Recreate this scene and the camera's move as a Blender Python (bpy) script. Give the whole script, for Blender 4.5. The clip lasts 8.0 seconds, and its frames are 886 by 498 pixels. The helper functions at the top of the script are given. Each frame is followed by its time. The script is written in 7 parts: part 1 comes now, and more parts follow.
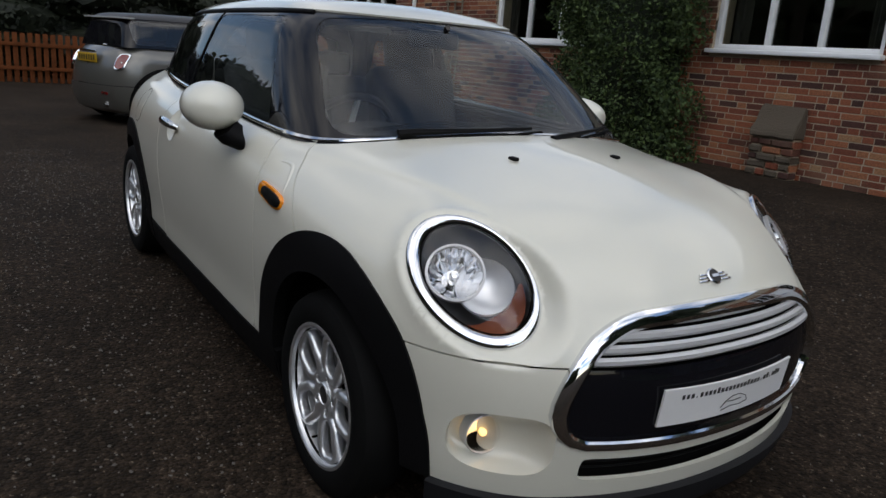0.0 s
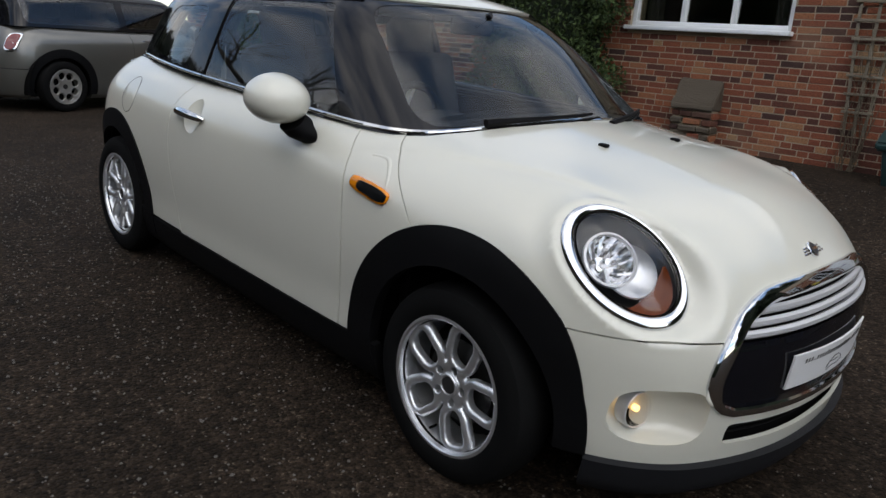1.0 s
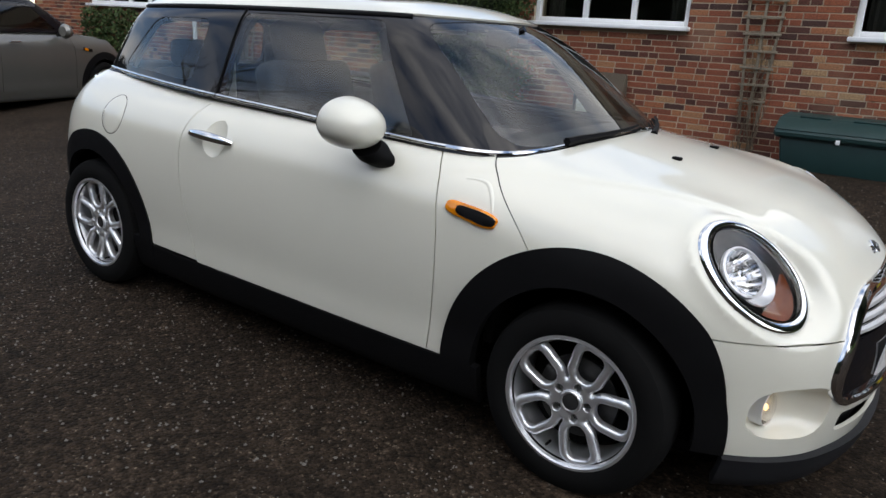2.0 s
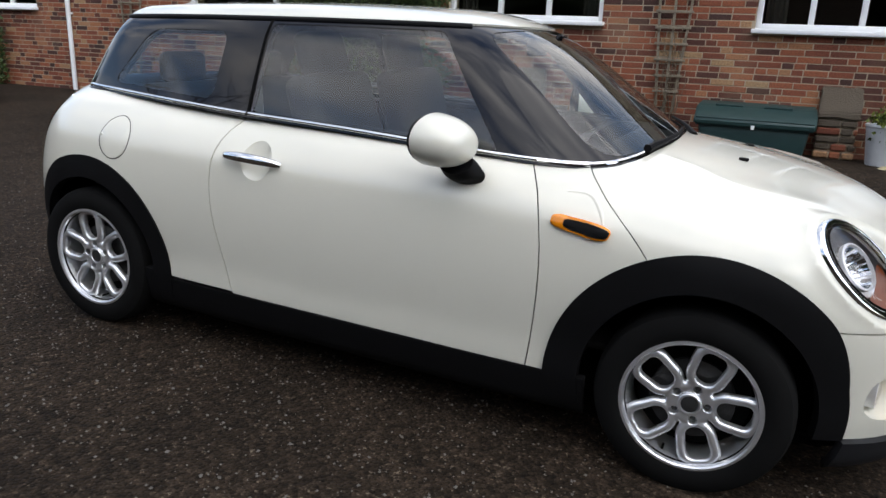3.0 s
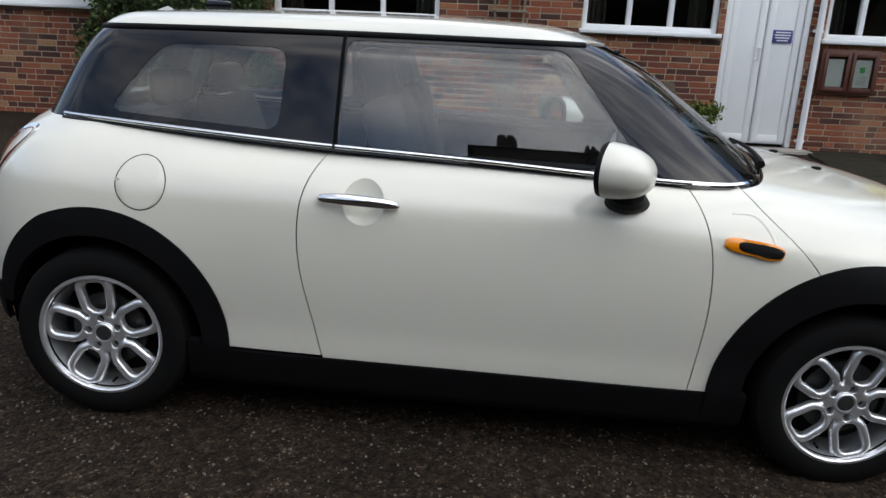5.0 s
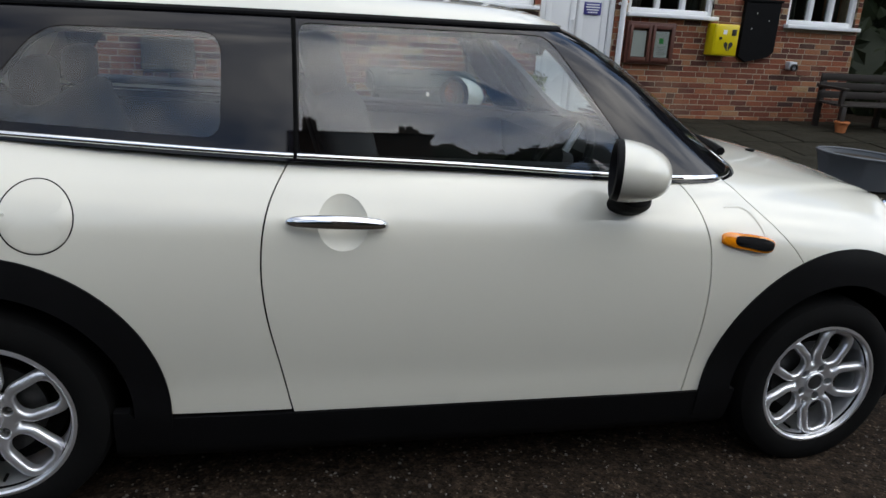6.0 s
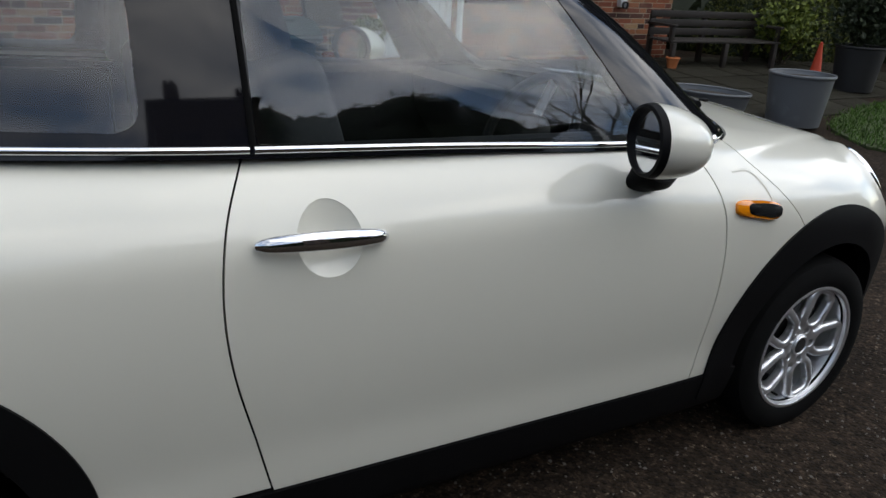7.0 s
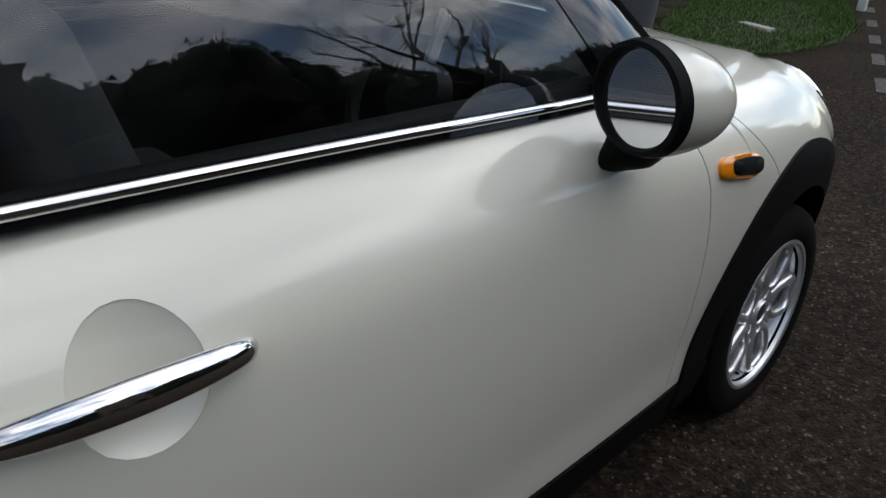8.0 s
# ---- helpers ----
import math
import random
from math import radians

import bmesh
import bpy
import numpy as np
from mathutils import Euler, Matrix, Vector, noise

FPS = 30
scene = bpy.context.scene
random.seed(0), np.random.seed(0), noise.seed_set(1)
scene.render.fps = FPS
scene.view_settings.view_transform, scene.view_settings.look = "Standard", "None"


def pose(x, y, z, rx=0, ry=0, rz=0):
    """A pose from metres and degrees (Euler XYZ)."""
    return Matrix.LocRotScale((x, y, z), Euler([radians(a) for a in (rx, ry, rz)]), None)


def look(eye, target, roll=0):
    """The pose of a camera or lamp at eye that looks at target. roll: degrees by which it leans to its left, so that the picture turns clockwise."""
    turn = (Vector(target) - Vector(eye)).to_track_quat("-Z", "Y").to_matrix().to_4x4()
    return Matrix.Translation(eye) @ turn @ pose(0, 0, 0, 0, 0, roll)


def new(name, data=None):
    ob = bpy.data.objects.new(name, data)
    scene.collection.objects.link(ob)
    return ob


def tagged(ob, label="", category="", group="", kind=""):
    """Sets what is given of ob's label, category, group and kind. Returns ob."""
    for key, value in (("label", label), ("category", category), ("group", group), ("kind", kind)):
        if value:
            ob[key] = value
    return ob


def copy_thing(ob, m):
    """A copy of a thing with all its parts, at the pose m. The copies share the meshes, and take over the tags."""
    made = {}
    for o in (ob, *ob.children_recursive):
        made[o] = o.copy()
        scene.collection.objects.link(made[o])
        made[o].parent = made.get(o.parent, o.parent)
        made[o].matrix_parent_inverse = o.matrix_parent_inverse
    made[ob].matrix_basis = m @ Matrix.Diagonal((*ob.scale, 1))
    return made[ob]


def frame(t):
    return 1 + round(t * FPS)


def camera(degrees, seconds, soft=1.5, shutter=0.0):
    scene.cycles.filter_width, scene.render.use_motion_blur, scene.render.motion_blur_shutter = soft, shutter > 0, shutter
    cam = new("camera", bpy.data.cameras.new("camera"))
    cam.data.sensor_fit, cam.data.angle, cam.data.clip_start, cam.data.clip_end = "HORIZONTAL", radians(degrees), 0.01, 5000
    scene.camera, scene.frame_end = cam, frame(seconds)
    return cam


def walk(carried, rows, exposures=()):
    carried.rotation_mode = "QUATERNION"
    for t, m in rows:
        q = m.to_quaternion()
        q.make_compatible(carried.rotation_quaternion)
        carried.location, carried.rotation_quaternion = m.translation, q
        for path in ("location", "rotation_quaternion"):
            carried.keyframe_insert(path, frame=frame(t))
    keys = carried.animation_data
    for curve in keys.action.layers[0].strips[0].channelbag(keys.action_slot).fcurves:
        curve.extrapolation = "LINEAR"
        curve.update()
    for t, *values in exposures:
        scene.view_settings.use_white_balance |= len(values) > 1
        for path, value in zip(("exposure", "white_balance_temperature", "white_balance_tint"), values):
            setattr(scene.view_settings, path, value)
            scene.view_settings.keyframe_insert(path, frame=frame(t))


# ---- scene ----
cam = camera(62.1, 8.0)
CAR = pose(0, 0, 0, 0, 1.6, 0)  # the white car stands slightly nose down; the path is given in its frame
EXPOSURES = [(0.0, 0.18, 7850, 10), (1.0, 0.45, 7850, 10), (2.0, 0.87, 7850, 10), (3.5, 1.13, 7850, 11), (5.5, 0.80, 7800, 9), (7.0, 0.60, 7800, 9), (8.0, 0.29, 7800, 9)]
PATH = [
    (0, (3.0, -1.653, 1.309), (1.418, -0.561, 0.758), 5.3),
    (0.5, (2.821, -1.99, 1.321), (1.344, -0.772, 0.742), 3.8),
    (1, (2.597, -2.215, 1.304), (1.235, -0.873, 0.715), 5.2),
    (1.5, (2.335, -2.43, 1.327), (1.103, -0.96, 0.76), 4.6),
    (2, (2.008, -2.696, 1.345), (0.941, -1.109, 0.758), 4.8),
    (2.2, (1.878, -2.764, 1.331), (0.824, -1.166, 0.752), 4.5),
    (3.3, (1.124, -3.09, 1.378), (0.484, -1.284, 0.808), 3.4),
    (3.5, (0.983, -3.137, 1.39), (0.396, -1.309, 0.83), 3.0),
    (4, (0.633, -3.144, 1.373), (0.206, -1.276, 0.799), 2.5),
    (4.2, (0.488, -3.13, 1.395), (0.105, -1.253, 0.82), 2.7),
    (5.3, (-0.21, -2.997, 1.353), (-0.09, -1.079, 0.797), 4.6),
    (5.5, (-0.338, -2.898, 1.351), (-0.071, -1.006, 0.758), 4.8),
    (6, (-0.605, -2.664, 1.366), (-0.098, -0.825, 0.765), 4.9),
    (6.5, (-0.835, -2.396, 1.372), (-0.035, -0.68, 0.726), 4.7),
    (7, (-0.853, -2.065, 1.325), (0.099, -0.452, 0.623), 4.7),
    (7.5, (-0.769, -1.739, 1.323), (0.35, -0.261, 0.574), 4.3),
    (8, (-0.576, -1.42, 1.253), (0.706, -0.146, 0.397), 2.5),
]
walk(cam, [(t, CAR @ look(eye, target, roll)) for t, eye, target, roll in PATH], EXPOSURES)

# ---- world and sun ----
world = bpy.data.worlds.new("sky")
scene.world = world
world.use_nodes = True
wn, wl = world.node_tree.nodes, world.node_tree.links
SUN_EL, SUN_AZ = 50.0, -24.0  # azimuth from +x towards +y
bg = wn["Background"]
bg.inputs["Strength"].default_value = 0.15
sky = wn.new("ShaderNodeTexSky")
sky.sky_type, sky.sun_disc = "NISHITA", False
sky.sun_elevation, sky.sun_rotation = radians(SUN_EL), radians(90 - SUN_AZ)
sky.air_density, sky.dust_density = 1.0, 0.1
sky.ozone_density = 5.0
coords = wn.new("ShaderNodeTexCoord")
# a broken cloud layer on a flat ceiling: wide overhead, drawn together into bands towards the horizon
parts = wn.new("ShaderNodeSeparateXYZ")
above = wn.new("ShaderNodeMath")
above.operation, above.inputs[1].default_value = "ADD", 0.22
spread = wn.new("ShaderNodeVectorMath")
spread.operation = "DIVIDE"
triple = wn.new("ShaderNodeCombineXYZ")
wl.new(coords.outputs["Generated"], parts.inputs[0])
wl.new(parts.outputs["Z"], above.inputs[0])
for k in range(3):
    wl.new(above.outputs[0], triple.inputs[k])
wl.new(coords.outputs["Generated"], spread.inputs[0])
wl.new(triple.outputs[0], spread.inputs[1])
clouds = wn.new("ShaderNodeTexNoise")
clouds.inputs["Scale"].default_value, clouds.inputs["Detail"].default_value, clouds.inputs["Roughness"].default_value = 2.3, 8, 0.55
clouds.inputs["Distortion"].default_value = 0.35
cover = wn.new("ShaderNodeValToRGB")
cover.color_ramp.elements[0].position, cover.color_ramp.elements[1].position = 0.39, 0.72
# clouds near the veiled sun are brighter
near_sun = wn.new("ShaderNodeVectorMath")
near_sun.operation = "DOT_PRODUCT"
near_sun.inputs[1].default_value = [math.cos(radians(SUN_EL)) * math.cos(radians(SUN_AZ)), math.cos(radians(SUN_EL)) * math.sin(radians(SUN_AZ)), math.sin(radians(SUN_EL))]
glow = wn.new("ShaderNodeMapRange")
glow.interpolation_type = "SMOOTHSTEP"
glow.inputs["From Min"].default_value, glow.inputs["From Max"].default_value = 0.35, 1.0
glow.inputs["To Min"].default_value, glow.inputs["To Max"].default_value = 0.70, 1.9
lit = wn.new("ShaderNodeVectorMath")
lit.operation = "SCALE"
lit.inputs[0].default_value = (8.9, 9.6, 11.0)
mixer = wn.new("ShaderNodeMix")
mixer.data_type = "RGBA"
wl.new(coords.outputs["Generated"], near_sun.inputs[0])
wl.new(near_sun.outputs["Value"], glow.inputs["Value"])
wl.new(glow.outputs["Result"], lit.inputs["Scale"])
wl.new(spread.outputs[0], clouds.inputs["Vector"])
wl.new(clouds.outputs["Fac"], cover.inputs["Fac"])
wl.new(cover.outputs["Color"], mixer.inputs["Factor"])
wl.new(sky.outputs["Color"], mixer.inputs["A"])
wl.new(lit.outputs[0], mixer.inputs["B"])
wl.new(mixer.outputs["Result"], bg.inputs["Color"])
sun_data = bpy.data.lights.new("sun", "SUN")
sun_data.energy, sun_data.angle, sun_data.color = 0.5, radians(60), (0.95, 0.98, 1.0)
sun = new("sun", sun_data)
toward = Vector((math.cos(radians(SUN_EL)) * math.cos(radians(SUN_AZ)), math.cos(radians(SUN_EL)) * math.sin(radians(SUN_AZ)), math.sin(radians(SUN_EL))))
sun.matrix_world = look(toward * 60, (0, 0, 0))


# ---- materials ----
def blank(name):
    m = bpy.data.materials.new(name)
    m.use_nodes = True
    n, l = m.node_tree.nodes, m.node_tree.links
    return m, n, l, n["Principled BSDF"]


def surface(name, color, rough=0.5, metal=0.0, var=0.15, scale=6.0, fine=120.0, bump=0.0, coat=0.0, rvar=0.0, second=None, amount=0.5, spec=0.5, by=""):
    """A surface with colour that varies at two scales, a fine relief and an optional second colour in patches.
    by: 'object' or 'island' varies the colour piece by piece."""
    m, n, l, b = blank(name)
    tc = n.new("ShaderNodeTexCoord")
    big, small = n.new("ShaderNodeTexNoise"), n.new("ShaderNodeTexNoise")
    for t, sc, det in ((big, scale, 5), (small, fine, 4)):
        t.inputs["Scale"].default_value, t.inputs["Detail"].default_value = sc, det
        l.new(tc.outputs["Object"], t.inputs["Vector"])
    add = n.new("ShaderNodeMath")
    add.operation = "ADD"
    l.new(big.outputs["Fac"], add.inputs[0])
    l.new(small.outputs["Fac"], add.inputs[1])
    rng = n.new("ShaderNodeMapRange")
    rng.inputs["From Min"].default_value, rng.inputs["From Max"].default_value = 0.6, 1.4
    rng.inputs["To Min"].default_value, rng.inputs["To Max"].default_value = 1 - var, 1 + var
    l.new(add.outputs[0], rng.inputs["Value"])
    mul = n.new("ShaderNodeMix")
    mul.data_type, mul.blend_type = "RGBA", "MULTIPLY"
    mul.inputs["Factor"].default_value = 1
    mul.inputs["A"].default_value = (*color, 1)
    l.new(rng.outputs["Result"], mul.inputs["B"])
    out = mul.outputs["Result"]
    if second:
        ramp = n.new("ShaderNodeValToRGB")
        ramp.color_ramp.elements[0].position, ramp.color_ramp.elements[1].position = max(0, 1 - amount - 0.42), min(1, 1 - amount - 0.2)
        blot = n.new("ShaderNodeTexNoise")
        blot.inputs["Scale"].default_value, blot.inputs["Detail"].default_value = scale * 0.6, 7
        l.new(tc.outputs["Object"], blot.inputs["Vector"])
        l.new(blot.outputs["Fac"], ramp.inputs["Fac"])
        mx = n.new("ShaderNodeMix")
        mx.data_type = "RGBA"
        mx.inputs["B"].default_value = (*second, 1)
        l.new(ramp.outputs["Color"], mx.inputs["Factor"])
        l.new(out, mx.inputs["A"])
        out = mx.outputs["Result"]
    l.new(out, b.inputs["Base Color"])
    b.inputs["Roughness"].default_value, b.inputs["Metallic"].default_value = rough, metal
    b.inputs["Coat Weight"].default_value, b.inputs["Coat Roughness"].default_value = coat, 0.03
    b.inputs["Specular IOR Level"].default_value = spec
    if rvar:
        rr = n.new("ShaderNodeMapRange")
        rr.inputs["From Min"].default_value, rr.inputs["From Max"].default_value = 0.7, 1.3
        rr.inputs["To Min"].default_value, rr.inputs["To Max"].default_value = max(0.02, rough - rvar), min(1, rough + rvar)
        l.new(add.outputs[0], rr.inputs["Value"])
        l.new(rr.outputs["Result"], b.inputs["Roughness"])
    if bump:
        bp = n.new("ShaderNodeBump")
        bp.inputs["Strength"].default_value, bp.inputs["Distance"].default_value = 1.0, bump
        l.new(small.outputs["Fac"], bp.inputs["Height"])
        l.new(bp.outputs["Normal"], b.inputs["Normal"])
    return m


def pane(name, tint, ior=1.52, rough=0.0):
    """Thin glass: clear or tinted, with a mirror sheen that grows at flat angles."""
    m, n, l, b = blank(name)
    n.remove(b)
    clear, gloss, mix = n.new("ShaderNodeBsdfTransparent"), n.new("ShaderNodeBsdfGlossy"), n.new("ShaderNodeMixShader")
    clear.inputs["Color"].default_value = (*tint, 1)
    gloss.inputs["Roughness"].default_value = rough
    # both faces of the sheet mirror alike, seen from either side: base + (1 - base) * (1 - cos) ^ 5
    base = 1.4 * ((ior - 1) / (ior + 1)) ** 2
    edge_on, fifth, rise = n.new("ShaderNodeLayerWeight"), n.new("ShaderNodeMath"), n.new("ShaderNodeMapRange")
    edge_on.inputs["Blend"].default_value = 0.5
    fifth.operation, fifth.inputs[1].default_value = "POWER", 5.0
    rise.inputs["To Min"].default_value = base
    l.new(edge_on.outputs["Facing"], fifth.inputs[0])
    l.new(fifth.outputs[0], rise.inputs["Value"])
    l.new(rise.outputs["Result"], mix.inputs["Fac"])
    l.new(clear.outputs[0], mix.inputs[1])
    l.new(gloss.outputs[0], mix.inputs[2])
    l.new(mix.outputs[0], n["Material Output"].inputs["Surface"])
    return m


PAINT = surface("pepper_white_paint", (0.675, 0.661, 0.575), 0.35, 0, 0.02, 3, 900, 0, 1.0)
GREYPAINT = surface("grey_green_metallic_paint", (0.13, 0.127, 0.115), 0.38, 0.55, 0.06, 3, 2500, 0, 1.0)
GLOSSBLACK = surface("gloss_black", (0.006, 0.006, 0.008), 0.04, 0, 0.1, 6, 200, 0, 0.0, spec=0.32)
PLASTIC = surface("grained_black_plastic", (0.006, 0.006, 0.0065), 0.55, 0, 0.2, 8, 700, 0.0003, spec=0.08)
LIPGREY = surface("dark_grey_plastic", (0.013, 0.0135, 0.0155), 0.5, 0, 0.2, 8, 700, 0.0002, spec=0.2)
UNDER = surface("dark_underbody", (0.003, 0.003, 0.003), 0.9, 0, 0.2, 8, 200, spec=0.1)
RUBBER = surface("tyre_rubber", (0.006, 0.006, 0.006), 0.8, 0, 0.25, 10, 300, 0.0003, spec=0.08)
ALLOY = surface("silver_alloy", (0.80, 0.81, 0.83), 0.33, 0.85, 0.06, 12, 900)
DARKMETAL = surface("dark_steel", (0.06, 0.06, 0.06), 0.45, 0.8, 0.3, 20, 200)
CHROME = surface("chrome", (0.75, 0.76, 0.78), 0.06, 1.0, 0.02, 6, 300)
SATIN = surface("satin_silver", (0.66, 0.66, 0.67), 0.35, 0.35, 0.03, 6, 300)
AMBERDARK = surface("amber_behind_lens", (0.17, 0.036, 0.008), 0.3, 0, 0.3, 40, 300)
AMBER = surface("amber_plastic", (0.80, 0.24, 0.008), 0.15, 0, 0.1, 30, 300, 0, 0.5)
REDLAMP = surface("red_lamp_plastic", (0.16, 0.008, 0.010), 0.12, 0, 0.1, 30, 300, 0, 0.6)
LAMPGREY = surface("lamp_housing", (0.16, 0.16, 0.17), 0.35, 0.6, 0.15, 20, 200)
MIRROR = surface("mirror_glass", (0.85, 0.87, 0.9), 0.01, 1.0, 0.0)
CLOTH = surface("dark_seat_cloth", (0.03, 0.031, 0.034), 0.85, 0, 0.2, 20, 600)
TRIMGREY = surface("light_grey_lining", (0.32, 0.32, 0.31), 0.8, 0, 0.08, 15, 400)
DASH = surface("dashboard_plastic", (0.013, 0.013, 0.014), 0.6, 0, 0.15, 15, 500, spec=0.2)
WHITEPLATE = surface("white_plate", (0.78, 0.78, 0.78), 0.3, 0, 0.03)
YELLOWPLATE = surface("yellow_plate", (0.45, 0.28, 0.02), 0.3, 0, 0.03)
INK = surface("black_ink", (0.02, 0.02, 0.02), 0.5, 0, 0.0)
GLASS_CLEAR = pane("windscreen_glass", (0.78, 0.84, 0.84), 1.62)
GLASS_TINT = pane("tinted_side_glass", (0.72, 0.78, 0.79), 1.68)
GLASS_DARK = pane("privacy_glass", (0.30, 0.33, 0.34), 1.62)
GLASS_LAMP = pane("lamp_lens", (0.93, 0.93, 0.93))
GLASS_HOUSE = pane("house_glass", (0.75, 0.78, 0.76))
WARM, wnode, wlink, wb = blank("warm_bulb")
wb.inputs["Emission Color"].default_value, wb.inputs["Emission Strength"].default_value = (1.0, 0.62, 0.25, 1), 2.2
WARMBOWL, _n, _l, bowl = blank("lit_lamp_bowl")
bowl.inputs["Base Color"].default_value, bowl.inputs["Roughness"].default_value, bowl.inputs["Metallic"].default_value = (0.9, 0.75, 0.5, 1), 0.2, 0.6
bowl.inputs["Emission Color"].default_value, bowl.inputs["Emission Strength"].default_value = (1.0, 0.72, 0.40, 1), 1.3
wb.inputs["Base Color"].default_value = (0.9, 0.7, 0.4, 1)


# ---- building blocks ----
def spline(xs, ys):
    """A natural cubic spline through a few points, straight beyond its ends."""
    xs, ys = np.array(xs, float), np.array(ys, float)
    n, h = len(xs), np.diff(xs)
    A, r = np.eye(n), np.zeros(n)
    for i in range(1, n - 1):
        A[i, i - 1:i + 2] = h[i - 1], 2 * (h[i - 1] + h[i]), h[i]
        r[i] = 6 * ((ys[i + 1] - ys[i]) / h[i] - (ys[i] - ys[i - 1]) / h[i - 1])
    M = np.linalg.solve(A, r)

    def at(x):
        x = np.asarray(x, float)
        c = np.clip(x, xs[0], xs[-1])
        i = np.clip(np.searchsorted(xs, c) - 1, 0, n - 2)
        d0, d1, k = c - xs[i], xs[i + 1] - c, h[i]
        v = (M[i] * d1 ** 3 + M[i + 1] * d0 ** 3) / (6 * k) + (ys[i] / k - M[i] * k / 6) * d1 + (ys[i + 1] / k - M[i + 1] * k / 6) * d0
        s0 = (ys[1] - ys[0]) / h[0] - h[0] * (2 * M[0] + M[1]) / 6
        s1 = (ys[-1] - ys[-2]) / h[-1] + h[-1] * (2 * M[-1] + M[-2]) / 6
        return v + np.minimum(x - xs[0], 0) * s0 + np.maximum(x - xs[-1], 0) * s1
    return at


def smax(a, b, k):
    h = np.maximum(k - np.abs(a - b), 0) / k
    return np.maximum(a, b) + h * h * k * 0.25


def gradient(f, V, e=1e-4):
    G = np.empty_like(V)
    for i in range(3):
        d = np.zeros(3)
        d[i] = e
        G[:, i] = (f(*(V + d).T) - f(*(V - d).T)) / (2 * e)
    return G


def settle(f, V, rounds=6):
    for _ in range(rounds):
        G = gradient(f, V)
        V = V - (f(*V.T) / np.maximum((G * G).sum(1), 1e-6))[:, None] * G
    return V


def normals(f, V):
    G = gradient(f, V)
    return G / np.maximum(np.linalg.norm(G, axis=1), 1e-9)[:, None]


def nets(f, lo, hi, h):
    """The surface f = 0 inside a box, as triangles on an even net."""
    ax = [np.arange(a, b + h, h) for a, b in zip(lo, hi)]
    F = f(*np.meshgrid(*ax, indexing="ij"))
    n = [len(a) - 1 for a in ax]
    S = F < 0
    total, count = np.zeros((*n, 3)), np.zeros(n)
    corner = [(i, j, k) for i in (0, 1) for j in (0, 1) for k in (0, 1)]

    def part_of(A, c):
        return A[c[0]:c[0] + n[0], c[1]:c[1] + n[1], c[2]:c[2] + n[2]]
    for c in corner:
        for axis in range(3):
            if c[axis]:
                continue
            d = list(c)
            d[axis] = 1
            f0, f1 = part_of(F, c), part_of(F, d)
            hit = part_of(S, c) != part_of(S, d)
            t = np.where(hit, f0 / np.where(hit, f0 - f1, 1), 0)
            for q in range(3):
                total[..., q] += np.where(hit, c[q] + (t if q == axis else 0), 0)
            count += hit
    live = count > 0
    index = np.full(n, -1)
    index[live] = np.arange(live.sum())
    base = np.stack(np.nonzero(live), 1)
    V = np.array(lo) + (base + total[live] / count[live][:, None]) * h
    quads = []
    for axis in range(3):
        u, v = (axis + 1) % 3, (axis + 2) % 3
        a = [slice(1, None)] * 3
        a[axis] = slice(0, -1)
        b = list(a)
        b[axis] = slice(1, None)
        A, B = S[tuple(a)], S[tuple(b)]
        for sign in (0, 1):
            at = np.stack(np.nonzero((A != B) & (A == bool(sign))), 1)
            at[:, u] += 1
            at[:, v] += 1
            at = at[(at[:, u] < n[u]) & (at[:, v] < n[v]) & (at[:, axis] < n[axis])]
            ring = []
            for du, dv in ((-1, -1), (0, -1), (0, 0), (-1, 0)):
                p = at.copy()
                p[:, u] += du
                p[:, v] += dv
                ring.append(index[tuple(p.T)])
            q = np.stack(ring if sign else ring[::-1], 1)
            quads.append(q[(q >= 0).all(1)])
    Q = np.concatenate(quads)
    return settle(f, V), np.concatenate((Q[:, [0, 1, 2]], Q[:, [0, 2, 3]]))


def clip(V, T, g):
    """The part of a triangle mesh where g > 0, cut along g = 0."""
    if not len(T):
        return V, T
    gv = g(*V.T)
    pos = gv > 0
    k = pos[T].sum(1)
    made, out = {}, [T[k == 3]]
    extra = []

    def cut(a, b):
        key = (a, b) if a < b else (b, a)
        if key not in made:
            s = gv[a] / (gv[a] - gv[b])
            made[key] = len(V) + len(extra)
            extra.append(V[a] + s * (V[b] - V[a]))
        return made[key]
    rows = []
    for tri in T[k == 1]:
        i = int(np.argmax(pos[tri]))
        a, b, c = tri[i], tri[(i + 1) % 3], tri[(i + 2) % 3]
        rows.append((a, cut(a, b), cut(a, c)))
    for tri in T[k == 2]:
        i = int(np.argmin(pos[tri]))
        a, b, c = tri[i], tri[(i + 1) % 3], tri[(i + 2) % 3]
        p, q = cut(a, b), cut(a, c)
        rows += [(p, b, c), (p, c, q)]
    if rows:
        out.append(np.array(rows))
    T2 = np.concatenate(out)
    V2 = np.concatenate((V, np.array(extra).reshape(-1, 3)))
    used, flat = np.unique(T2, return_inverse=True)
    return V2[used], flat.reshape(-1, 3)


